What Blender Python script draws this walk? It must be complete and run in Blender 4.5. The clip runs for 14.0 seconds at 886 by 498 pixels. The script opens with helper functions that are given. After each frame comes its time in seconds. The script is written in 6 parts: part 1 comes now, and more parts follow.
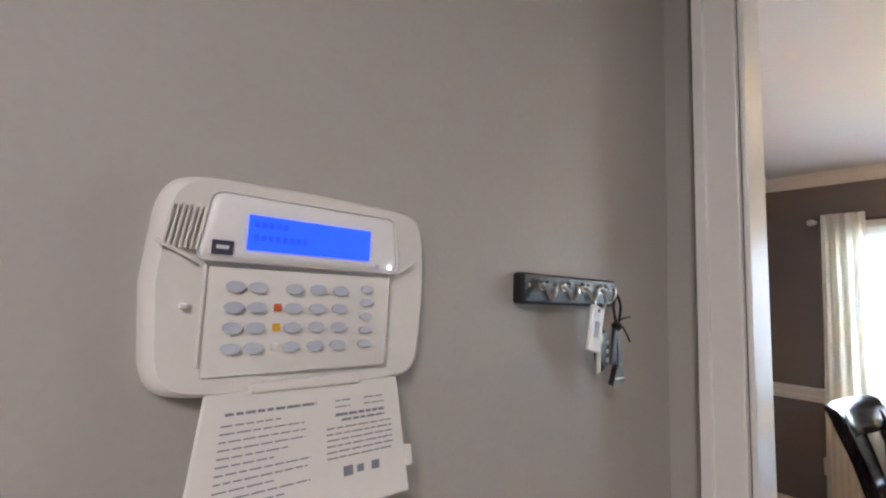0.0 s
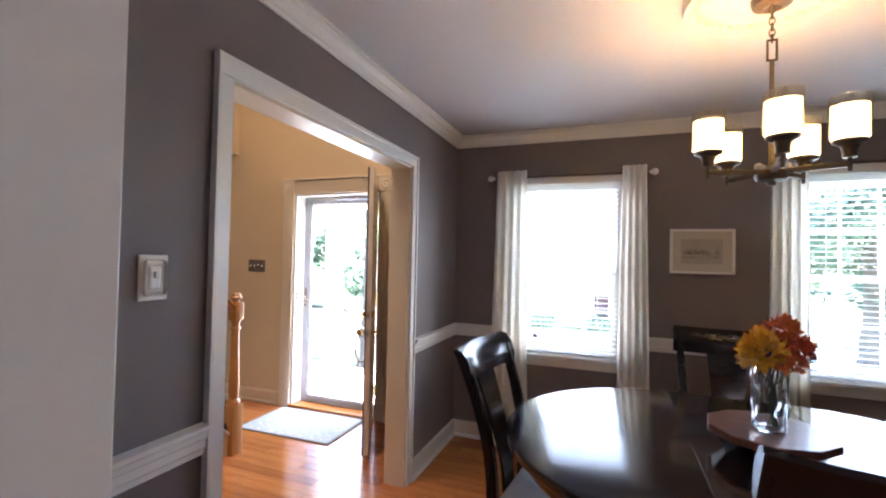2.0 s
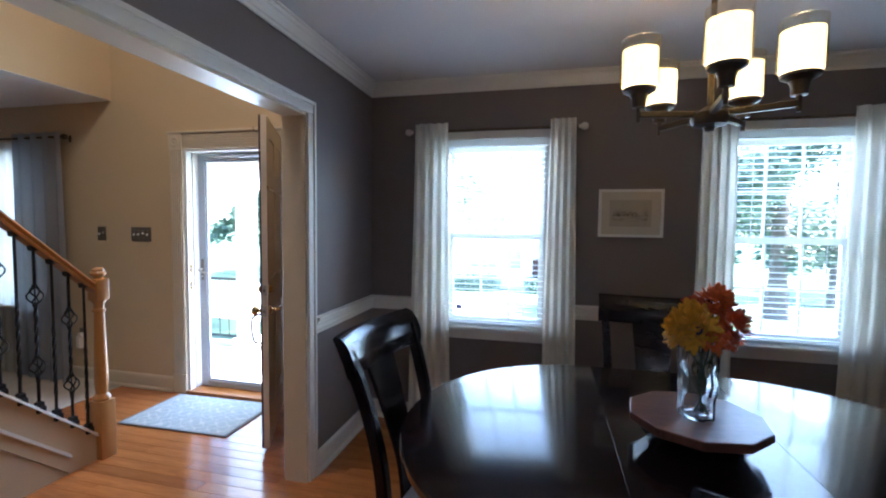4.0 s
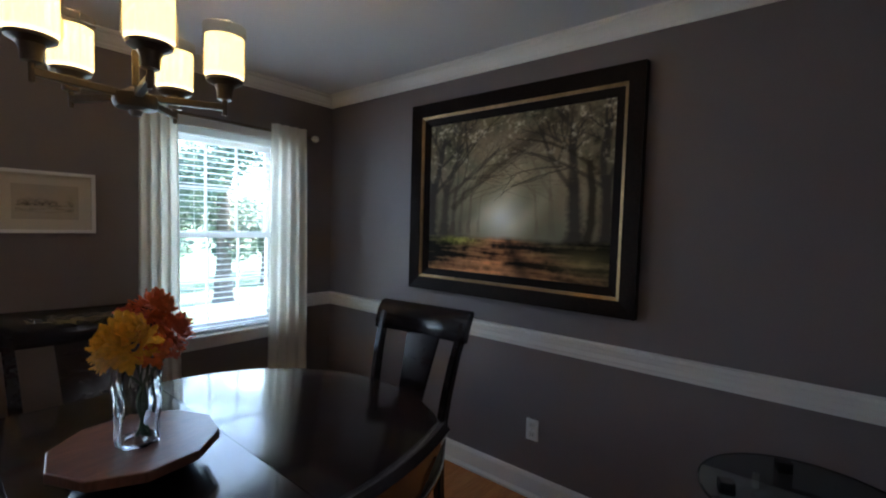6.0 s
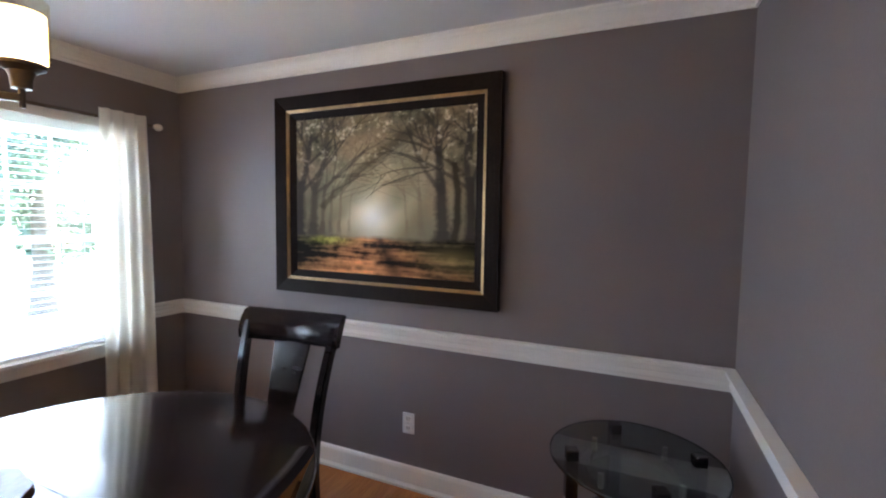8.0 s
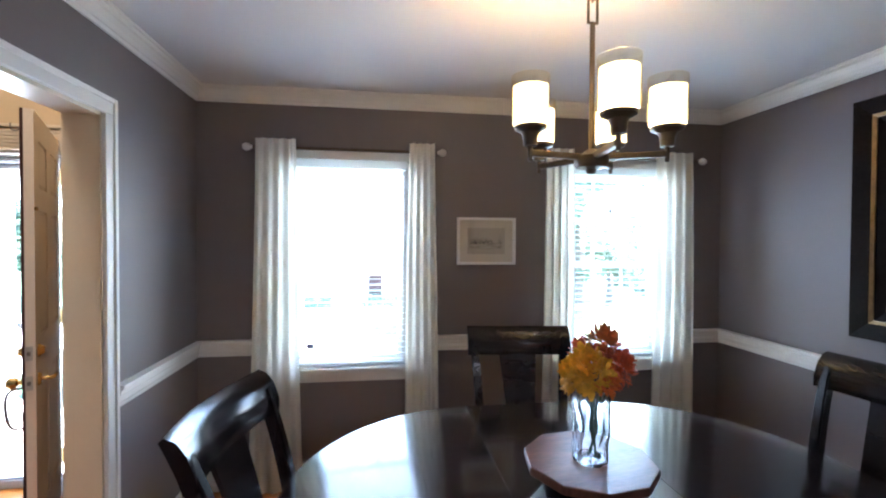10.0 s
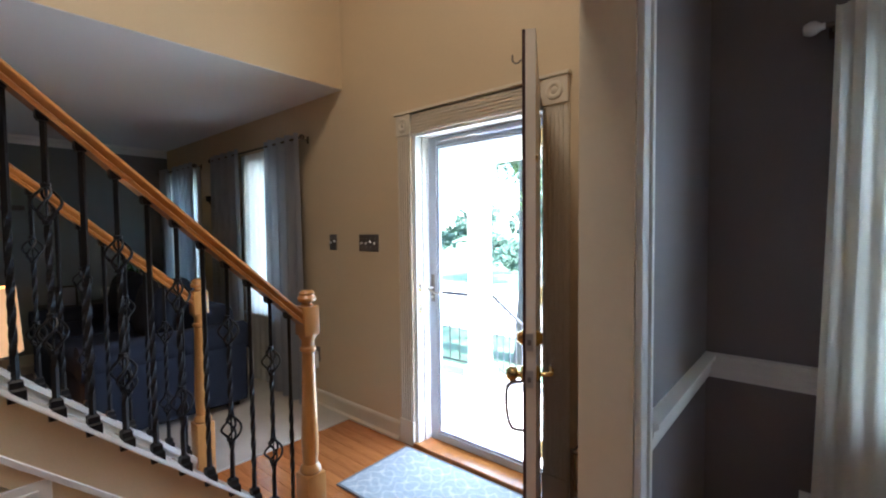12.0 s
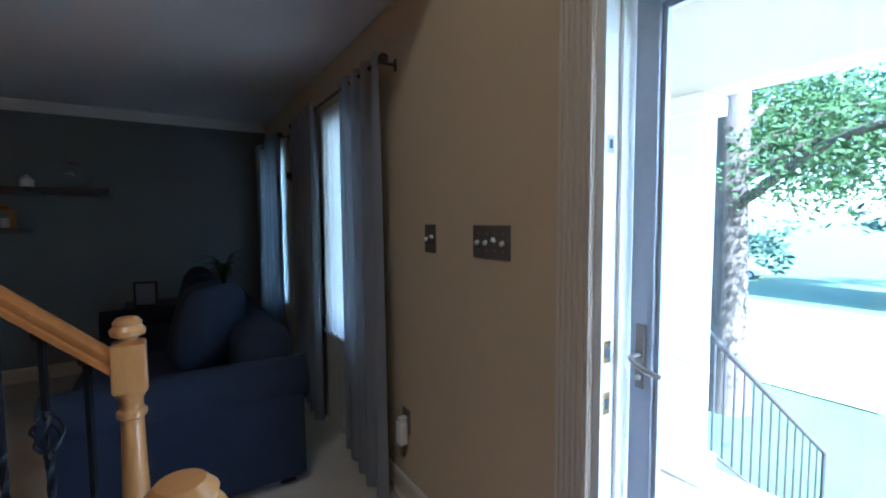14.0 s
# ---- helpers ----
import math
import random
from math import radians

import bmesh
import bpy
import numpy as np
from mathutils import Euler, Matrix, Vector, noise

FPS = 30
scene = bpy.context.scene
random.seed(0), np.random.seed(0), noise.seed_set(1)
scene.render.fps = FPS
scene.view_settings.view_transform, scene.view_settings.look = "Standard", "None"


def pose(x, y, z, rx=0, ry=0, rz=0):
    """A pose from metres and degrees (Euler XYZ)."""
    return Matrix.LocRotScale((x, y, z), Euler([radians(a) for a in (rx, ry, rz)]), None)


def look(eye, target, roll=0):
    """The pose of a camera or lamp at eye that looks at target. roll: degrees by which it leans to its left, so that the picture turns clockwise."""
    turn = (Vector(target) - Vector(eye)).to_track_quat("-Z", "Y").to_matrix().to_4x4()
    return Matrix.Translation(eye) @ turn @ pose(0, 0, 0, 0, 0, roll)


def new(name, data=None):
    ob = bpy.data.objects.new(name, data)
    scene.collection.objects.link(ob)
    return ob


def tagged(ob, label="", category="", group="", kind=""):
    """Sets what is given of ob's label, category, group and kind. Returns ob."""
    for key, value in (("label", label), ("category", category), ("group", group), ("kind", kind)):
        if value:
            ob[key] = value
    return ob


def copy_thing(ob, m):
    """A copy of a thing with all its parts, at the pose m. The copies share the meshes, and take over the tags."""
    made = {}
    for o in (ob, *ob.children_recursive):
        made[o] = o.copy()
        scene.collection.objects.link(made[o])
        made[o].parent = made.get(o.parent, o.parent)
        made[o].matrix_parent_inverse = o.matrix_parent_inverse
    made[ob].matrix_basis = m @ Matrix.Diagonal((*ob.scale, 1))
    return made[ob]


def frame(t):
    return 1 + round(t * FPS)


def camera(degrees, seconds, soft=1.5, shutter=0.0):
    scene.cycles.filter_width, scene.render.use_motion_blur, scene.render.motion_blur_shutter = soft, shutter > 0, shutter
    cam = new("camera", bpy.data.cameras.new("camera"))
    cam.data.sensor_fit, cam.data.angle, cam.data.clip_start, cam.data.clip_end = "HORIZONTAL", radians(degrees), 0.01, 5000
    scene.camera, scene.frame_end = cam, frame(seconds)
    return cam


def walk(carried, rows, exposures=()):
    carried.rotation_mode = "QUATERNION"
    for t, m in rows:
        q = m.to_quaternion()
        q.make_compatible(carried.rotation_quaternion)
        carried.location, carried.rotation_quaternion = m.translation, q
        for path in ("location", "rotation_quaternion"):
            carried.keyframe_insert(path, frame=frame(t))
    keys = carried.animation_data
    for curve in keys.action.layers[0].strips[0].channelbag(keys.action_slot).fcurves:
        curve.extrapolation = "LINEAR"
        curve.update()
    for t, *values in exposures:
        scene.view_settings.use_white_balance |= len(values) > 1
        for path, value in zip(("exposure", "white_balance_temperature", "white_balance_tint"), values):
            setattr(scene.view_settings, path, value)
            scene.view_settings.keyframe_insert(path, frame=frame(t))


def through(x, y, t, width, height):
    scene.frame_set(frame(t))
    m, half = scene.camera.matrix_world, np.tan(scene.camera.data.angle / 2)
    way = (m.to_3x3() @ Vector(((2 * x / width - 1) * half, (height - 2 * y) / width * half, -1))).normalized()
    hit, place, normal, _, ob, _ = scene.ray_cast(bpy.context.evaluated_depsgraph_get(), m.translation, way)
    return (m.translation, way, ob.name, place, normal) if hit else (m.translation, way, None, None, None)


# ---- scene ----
cam = camera(90.3, 14.0, soft=2.1)
PATH = [
    (0, (0.144, 0.323, 1.423), (-1.379, 1.601, 1.636), 2.3),
    (0.2, (0.165, 0.373, 1.411), (-1.114, 1.893, 1.641), 2.1),
    (0.4, (0.199, 0.438, 1.41), (-0.827, 2.138, 1.647), 1.9),
    (0.5, (0.209, 0.475, 1.414), (-0.706, 2.237, 1.656), 1.9),
    (0.6, (0.234, 0.505, 1.416), (-0.607, 2.304, 1.656), 1.8),
    (1, (0.232, 0.666, 1.418), (-0.491, 2.516, 1.657), 1.6),
    (1.5, (0.313, 0.804, 1.434), (-0.402, 2.658, 1.661), 1.4),
    (2, (0.329, 0.948, 1.416), (-0.378, 2.818, 1.457), 1.2),
    (2.2, (0.332, 0.99, 1.409), (-0.381, 2.858, 1.362), 1.1),
    (4.3, (0.424, 1.392, 1.417), (0.097, 3.361, 1.289), 0.9),
    (4.5, (0.432, 1.419, 1.423), (0.225, 3.403, 1.285), 1.2),
    (5, (0.424, 1.471, 1.433), (0.733, 3.443, 1.316), 1.6),
    (5.5, (0.419, 1.48, 1.438), (1.452, 3.189, 1.332), 1.7),
    (6, (0.485, 1.458, 1.437), (2.023, 2.732, 1.33), 1.6),
    (6.5, (0.497, 1.445, 1.443), (2.306, 2.29, 1.325), 1.4),
    (7, (0.516, 1.425, 1.443), (2.439, 1.964, 1.322), 1.2),
    (7.2, (0.515, 1.428, 1.483), (2.439, 1.952, 1.335), 1.2),
    (9.3, (0.381, 1.429, 1.492), (1.368, 3.168, 1.44), 0.3),
    (9.5, (0.347, 1.469, 1.502), (1.11, 3.317, 1.453), 0.2),
    (10, (0.24, 1.561, 1.492), (0.517, 3.541, 1.458), 0.3),
    (10.5, (0.07, 1.702, 1.468), (-0.036, 3.698, 1.428), -0.1),
    (11, (-0.063, 1.901, 1.476), (-0.669, 3.805, 1.398), -0.7),
    (11.5, (-0.25, 2.095, 1.424), (-1.305, 3.791, 1.336), -0.8),
    (12, (-0.501, 2.345, 1.388), (-1.803, 3.861, 1.302), -0.6),
    (12.5, (-0.768, 2.598, 1.402), (-2.271, 3.913, 1.29), -0.7),
    (13, (-1.079, 2.851, 1.377), (-2.679, 4.045, 1.257), -0.5),
    (13.5, (-1.364, 3.155, 1.382), (-3.018, 4.273, 1.256), -0.6),
    (14, (-1.689, 3.381, 1.384), (-3.377, 4.445, 1.25), -0.4),
]
EXPOSURES = [(0.0, 5.43, 6300, 19), (0.5, 5.22, 6400, 22.5), (1.0, 5.14, 6400, 28), (2.2, 4.65, 6150, 28), (4.3, 3.9, 5120, 16), (5.0, 3.68, 4850, 14), (5.6, 3.65, 5350, 13.5), (6.2, 3.82, 5850, 17), (6.6, 3.92, 5450, 18), (7.0, 4.72, 6200, 23), (7.2, 4.88, 6250, 24), (9.3, 5.3, 5800, 21), (10.0, 5.02, 5560, 17.5), (10.8, 4.5, 5450, 16.5), (12.0, 4.12, 5400, 15.5), (13.0, 4.05, 5100, 14), (14.0, 3.53, 4550, 11)]
walk(cam, [(t, look(eye, target, roll)) for t, eye, target, roll in PATH], EXPOSURES)

# ---- world, sun, large lights ----
world = bpy.data.worlds.new("sky")
scene.world = world
world.use_nodes = True
wn = world.node_tree
sky = wn.nodes.new("ShaderNodeTexSky")
sky.sky_type, sky.sun_disc = "NISHITA", False
sky.sun_elevation, sky.sun_rotation = radians(38.6), radians(88)
wn.links.new(sky.outputs[0], wn.nodes["Background"].inputs[0])
wn.nodes["Background"].inputs[1].default_value = 0.15


def lamp(name, kind, m, power, color, size=0.1, size_y=None):
    data = bpy.data.lights.new(name, kind)
    data.energy, data.color = power, color
    if kind == "AREA":
        data.size = size
        if size_y:
            data.shape, data.size_y = "RECTANGLE", size_y
    elif kind == "SUN":
        data.angle = size
    else:
        data.shadow_soft_size = size
    ob = new(name, data)
    ob.matrix_world = m
    return ob


SUN_DIR = Vector((0.90, 0.03, 0.72))
lamp("sun", "SUN", look(SUN_DIR, (0, 0, 0)), 5.0, (1.0, 0.95, 0.87), radians(0.5))
DAY = (0.66, 0.83, 1.0)
for wx in (0.05, 1.79):
    lamp("window_daylight", "AREA", look((wx, 4.44, 1.34), (wx, 0, 1.0)), 0.85, DAY, 0.66, 1.16)
for wx in (-4.27, -6.2):
    lamp("window_daylight", "AREA", look((wx, 4.48, 1.3), (wx, 0, 0.9)), 0.36, DAY, 0.7, 1.3)
lamp("door_daylight", "AREA", look((-2.02, 4.70, 1.05), (-2.02, 0, 0.6)), 1.5, DAY, 0.76, 1.6)
lamp("foyer_ceiling_lamp", "AREA", look((-1.45, 2.5, 4.1), (-1.35, 2.9, 0)), 2.0, (1.0, 0.84, 0.60), 0.8, 0.8)
# Unseen lamp added on the kitchen side to brighten the hall wall.
lamp("kitchen_fill_light", "AREA", look((1.1, -0.7, 2.36), (1.1, -0.7, 0)), 0.84, (1.0, 0.96, 0.92), 0.6, 0.6)


# ---- materials ----
def mat(name, color, rough=0.5, metal=0.0, var=0.08, scale=6.0, grain=60.0, bump=0.05, spec=0.5, coat=0.0, stretch=(1, 1, 1), second=None, random_tone=0.0):
    """A surface with variation at two scales: broad stains and fine grain, both with relief."""
    m = bpy.data.materials.new(name)
    m.use_nodes = True
    n, l = m.node_tree.nodes, m.node_tree.links
    b = n["Principled BSDF"]
    b.inputs["Roughness"].default_value, b.inputs["Metallic"].default_value = rough, metal
    b.inputs["Specular IOR Level"].default_value = spec
    b.inputs["Coat Weight"].default_value = coat
    b.inputs["Coat Roughness"].default_value = 0.08
    tc, mp = n.new("ShaderNodeTexCoord"), n.new("ShaderNodeMapping")
    mp.inputs["Scale"].default_value = stretch
    l.new(tc.outputs["Object"], mp.inputs["Vector"])
    broad, fine = n.new("ShaderNodeTexNoise"), n.new("ShaderNodeTexNoise")
    broad.inputs["Scale"].default_value, fine.inputs["Scale"].default_value = scale, grain
    broad.inputs["Detail"].default_value, fine.inputs["Detail"].default_value = 3, 4
    for t in (broad, fine):
        l.new(mp.outputs[0], t.inputs["Vector"])
    add = n.new("ShaderNodeMath")
    add.operation = "ADD"
    l.new(broad.outputs["Fac"], add.inputs[0]), l.new(fine.outputs["Fac"], add.inputs[1])
    top = add
    if random_tone:
        info, mul, plus = n.new("ShaderNodeObjectInfo"), n.new("ShaderNodeMath"), n.new("ShaderNodeMath")
        mul.operation, plus.operation = "MULTIPLY_ADD", "ADD"
        mul.inputs[1].default_value, mul.inputs[2].default_value = random_tone, -random_tone / 2
        l.new(info.outputs["Random"], mul.inputs[0])
        l.new(add.outputs[0], plus.inputs[0]), l.new(mul.outputs[0], plus.inputs[1])
        top = plus
    ramp = n.new("ShaderNodeMapRange")
    ramp.inputs["From Min"].default_value, ramp.inputs["From Max"].default_value = 0.55, 1.45
    l.new(top.outputs[0], ramp.inputs["Value"])
    mix = n.new("ShaderNodeMix")
    mix.data_type = "RGBA"
    c2 = second or color
    mix.inputs["A"].default_value = (*[max(0, c * (1 - var)) for c in color], 1)
    mix.inputs["B"].default_value = (*[min(1, c * (1 + var)) for c in c2], 1)
    l.new(ramp.outputs[0], mix.inputs["Factor"])
    l.new(mix.outputs["Result"], b.inputs["Base Color"])
    if bump:
        bp = n.new("ShaderNodeBump")
        bp.inputs["Strength"].default_value, bp.inputs["Distance"].default_value = bump, 0.004
        l.new(fine.outputs["Fac"], bp.inputs["Height"]), l.new(bp.outputs[0], b.inputs["Normal"])
    return m


def glowing(name, color, strength):
    m = mat(name, color, 0.4)
    b = m.node_tree.nodes["Principled BSDF"]
    b.inputs["Emission Color"].default_value, b.inputs["Emission Strength"].default_value = (*color, 1), strength
    return m


def clear(name, tint=(1, 1, 1), gloss=0.07, rough=0.0):
    """Thin clear glass: straight view through it, with a faint sheen."""
    m = bpy.data.materials.new(name)
    m.use_nodes = True
    n, l = m.node_tree.nodes, m.node_tree.links
    n.remove(n["Principled BSDF"])
    t, g, x = n.new("ShaderNodeBsdfTransparent"), n.new("ShaderNodeBsdfGlossy"), n.new("ShaderNodeMixShader")
    t.inputs[0].default_value, g.inputs["Roughness"].default_value = (*tint, 1), rough
    x.inputs[0].default_value = gloss
    l.new(t.outputs[0], x.inputs[1]), l.new(g.outputs[0], x.inputs[2]), l.new(x.outputs[0], n["Material Output"].inputs[0])
    return m


def painted(name, rough=0.35):
    """A picture whose colours lie on its own mesh as an attribute."""
    m = bpy.data.materials.new(name)
    m.use_nodes = True
    n, l = m.node_tree.nodes, m.node_tree.links
    a = n.new("ShaderNodeAttribute")
    a.attribute_name = "picture"
    l.new(a.outputs["Color"], n["Principled BSDF"].inputs["Base Color"])
    n["Principled BSDF"].inputs["Roughness"].default_value = rough
    n["Principled BSDF"].inputs["Specular IOR Level"].default_value = 0.15
    return m


def cloth(name, color, through, rough=0.9):
    """Curtain cloth that lets part of the daylight through."""
    m = mat(name, color, rough, var=0.06, scale=8, grain=180, bump=0.15, spec=0.2)
    n, l = m.node_tree.nodes, m.node_tree.links
    tr, mx = n.new("ShaderNodeBsdfTranslucent"), n.new("ShaderNodeMixShader")
    tr.inputs[0].default_value = (*color, 1)
    mx.inputs[0].default_value = through
    l.new(n["Principled BSDF"].outputs[0], mx.inputs[1]), l.new(tr.outputs[0], mx.inputs[2])
    l.new(mx.outputs[0], n["Material Output"].inputs[0])
    return m


M_DINING = mat("mauve_grey_wall_paint", (0.185, 0.155, 0.152), 0.55, var=0.05, scale=2.0, grain=140, bump=0.08)
M_CREAM = mat("cream_wall_paint", (0.63, 0.50, 0.32), 0.6, var=0.04, scale=2.0, grain=140, bump=0.08)
M_BEIGE = mat("greige_wall_paint", (0.42, 0.40, 0.365), 0.5, var=0.05, scale=2.5, grain=150, bump=0.10)
M_SLATE = mat("slate_blue_wall_paint", (0.185, 0.205, 0.205), 0.6, var=0.06, scale=2.0, grain=120, bump=0.08)
M_CEIL = mat("white_ceiling_paint", (0.72, 0.71, 0.72), 0.8, var=0.02, scale=1.5, grain=160, bump=0.10)
M_TRIM = mat("white_trim_paint", (0.78, 0.76, 0.72), 0.3, var=0.03, scale=3.0, grain=70, bump=0.04)
M_CREAMTRIM = mat("cream_trim_paint", (0.68, 0.60, 0.47), 0.35, var=0.03, scale=3.0, grain=70, bump=0.04)
M_WOOD = mat("honey_oak_floor", (0.40, 0.135, 0.035), 0.2, var=0.30, scale=3.0, grain=24, bump=0.05, stretch=(0.35, 7, 1), second=(0.50, 0.185, 0.052), coat=0.35, random_tone=0.45)
M_GAP = mat("dark_floor_gap", (0.06, 0.03, 0.015), 0.8)
M_CARPET = mat("beige_carpet", (0.55, 0.49, 0.40), 0.95, var=0.14, scale=5, grain=260, bump=0.6, spec=0.1)
M_STAIRCARPET = mat("tan_stair_carpet", (0.36, 0.28, 0.20), 0.95, var=0.25, scale=9, grain=220, bump=0.7, spec=0.1, stretch=(1, 5, 5))
M_OAK = mat("varnished_golden_oak", (0.42, 0.16, 0.034), 0.28, var=0.22, scale=4, grain=30, bump=0.04, stretch=(9, 1, 1), coat=0.4)
M_MAPLE = mat("pale_varnished_maple", (0.53, 0.25, 0.068), 0.3, var=0.14, scale=4, grain=30, bump=0.03, stretch=(9, 9, 1), coat=0.4)
M_IRON = mat("black_wrought_iron", (0.012, 0.012, 0.014), 0.45, 0.4, var=0.2, grain=120, bump=0.2)
# Black railing iron, its colour greyed to carry the outdoor glare.
M_RAILIRON = mat("glare_greyed_iron", (0.05, 0.055, 0.065), 0.4, 0.3, var=0.2, grain=120, bump=0.1)
M_ESPRESSO = mat("espresso_stained_wood", (0.016, 0.0095, 0.010), 0.15, var=0.35, scale=3, grain=26, bump=0.015, stretch=(1, 9, 1), coat=0.35, spec=0.45)
M_CHAIR = mat("espresso_chair_lacquer", (0.014, 0.009, 0.0095), 0.17, var=0.3, scale=3, grain=26, bump=0.03, stretch=(1, 9, 1), spec=0.4)
M_SEAT = mat("pale_grey_seat_fabric", (0.42, 0.39, 0.37), 0.9, var=0.12, grain=300, bump=0.4, spec=0.2)
M_BRONZE = mat("dark_bronze_metal", (0.115, 0.085, 0.060), 0.42, 0.6, var=0.25, grain=80, bump=0.06)
M_NICKEL = mat("brushed_nickel", (0.55, 0.52, 0.47), 0.28, 1.0, var=0.12, grain=160, bump=0.05)
M_BRASS = mat("polished_brass", (0.72, 0.50, 0.18), 0.2, 1.0, var=0.12, grain=60, bump=0.03)
M_OLDKEY = mat("worn_key_metal", (0.42, 0.36, 0.26), 0.4, 1.0, var=0.2, grain=80, bump=0.05)
M_PEWTER = mat("pewter_switch_plate", (0.22, 0.195, 0.175), 0.42, 0.6, var=0.2, grain=90, bump=0.1)
M_PLASTIC = mat("off_white_plastic", (0.74, 0.71, 0.66), 0.38, var=0.03, grain=200, bump=0.02)
M_WHITEPL = mat("white_plastic", (0.80, 0.79, 0.77), 0.35, var=0.03, grain=200, bump=0.02)
M_KEY = mat("grey_rubber_key", (0.50, 0.53, 0.59), 0.6, var=0.05)
M_INK = mat("dark_printed_ink", (0.05, 0.05, 0.09), 0.6)
M_GREYINK = mat("grey_printed_ink", (0.22, 0.22, 0.26), 0.6)
M_BLACK = mat("black_plastic", (0.012, 0.012, 0.013), 0.35, var=0.2)
M_LCD = glowing("blue_lit_display", (0.01, 0.05, 0.85), 0.055)
M_LCDTEXT = glowing("dark_display_segment", (0.007, 0.035, 0.62), 0.047)
M_LED = glowing("white_indicator", (1, 1, 1), 0.17)
M_BULB = glowing("lit_frosted_glass", (1.0, 0.75, 0.29), 0.30)
M_SHADE = glowing("lit_linen_lampshade", (1.0, 0.53, 0.23), 0.026)
M_GLASS = clear("window_glass", (0.97, 0.99, 0.98), 0.05)
M_CLEAR = clear("clear_lamp_glass", (1.0, 0.95, 0.84), 0.2)
def refracting(name, tint, rough):
    """Solid clear glass that bends the view."""
    m = bpy.data.materials.new(name)
    m.use_nodes = True
    b = m.node_tree.nodes["Principled BSDF"]
    b.inputs["Base Color"].default_value = (*tint, 1)
    b.inputs["Roughness"].default_value, b.inputs["IOR"].default_value = rough, 1.45
    b.inputs["Transmission Weight"].default_value = 1.0
    return m


M_VASE = refracting("moulded_vase_glass", (0.95, 0.97, 0.99), 0.02)
M_TABLEGLASS = clear("smoked_table_glass", (0.62, 0.68, 0.68), 0.16)
M_CURTAIN = cloth("ivory_curtain_cloth", (0.95, 0.92, 0.84), 0.22)
M_BLUECURTAIN = cloth("blue_grey_curtain_cloth", (0.46, 0.48, 0.52), 0.15)
M_SHEER = cloth("white_sheer_cloth", (0.85, 0.84, 0.80), 0.6)
M_BLIND = cloth("white_blind_slat", (0.86, 0.87, 0.86), 0.55, 0.4)
M_DOORRED = mat("mahogany_painted_door", (0.050, 0.019, 0.017), 0.40, spec=0.3, var=0.25, grain=30, bump=0.03, stretch=(6, 6, 1))
M_DOORWHITE = mat("cream_painted_door", (0.76, 0.68, 0.58), 0.35, var=0.04, bump=0.03)
M_STORM = mat("grey_aluminium_frame", (0.40, 0.43, 0.49), 0.4, 0.2, var=0.06, bump=0.03)
M_FRAME = mat("dark_bronze_picture_frame", (0.012, 0.007, 0.005), 0.45, 0.0, var=0.4, grain=70, bump=0.08, spec=0.07)
M_GILT = mat("worn_gilt_edge", (0.24, 0.15, 0.07), 0.40, 0.85, var=0.4, scale=12, grain=60, bump=0.15)
M_MAT = mat("cream_picture_mount", (0.60, 0.55, 0.46), 0.85, var=0.03)
M_PICTURE = painted("painted_canvas", 0.75)
M_RUG = painted("woven_rug_pattern", 0.95)
M_TRAY = mat("red_walnut_tray", (0.17, 0.072, 0.046), 0.34, var=0.45, scale=7, grain=34, bump=0.06, stretch=(1, 6, 1), coat=0.12)
M_ORANGE = mat("orange_petal", (0.76, 0.19, 0.04), 0.7, var=0.25, scale=30, bump=0.1)
M_YELLOW = mat("golden_yellow_petal", (0.80, 0.43, 0.03), 0.7, var=0.25, scale=30, bump=0.1)
M_RUST = mat("rust_red_petal", (0.70, 0.15, 0.06), 0.7, var=0.25, scale=30, bump=0.1)
M_STEM = mat("green_stem", (0.03, 0.055, 0.02), 0.6, var=0.3)
M_SOFA = mat("navy_sofa_fabric", (0.022, 0.027, 0.045), 0.9, var=0.2, scale=6, grain=300, bump=0.35, spec=0.2)
M_CUSHION = mat("charcoal_cushion_fabric", (0.025, 0.026, 0.034), 0.95, var=0.2, scale=6, grain=300, bump=0.35, spec=0.2)
M_SHELF = mat("dark_grey_shelf_wood", (0.07, 0.06, 0.055), 0.5, var=0.25, stretch=(1, 6, 1))
M_CERAMIC = mat("white_glazed_ceramic", (0.78, 0.75, 0.70), 0.2, var=0.04)
M_LAWN = mat("lawn_grass", (0.065, 0.11, 0.05), 0.95, var=0.35, scale=0.8, grain=40, bump=0.5)
M_CONCRETE = mat("pale_concrete", (0.45, 0.42, 0.38), 0.85, var=0.12, scale=2, grain=60, bump=0.3)
M_BRICK = mat("red_brick", (0.32, 0.13, 0.085), 0.85, var=0.25, scale=8, grain=60, bump=0.4, random_tone=0.5)
# Asphalt colour raised so the street nears white, as under strong glare.
M_ASPHALT = mat("glare_lightened_asphalt", (0.13, 0.13, 0.128), 0.9, var=0.2, scale=2, grain=90, bump=0.4)
M_BARK = mat("grey_oak_bark", (0.095, 0.080, 0.067), 0.95, var=0.5, scale=7, grain=20, bump=1.0, stretch=(2.2, 2.2, 0.35))
M_LEAF = mat("oak_leaf", (0.050, 0.095, 0.032), 0.7, var=0.4, scale=4, bump=0.1, spec=0.12)
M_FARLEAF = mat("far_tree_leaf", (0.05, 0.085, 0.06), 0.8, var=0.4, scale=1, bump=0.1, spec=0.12)
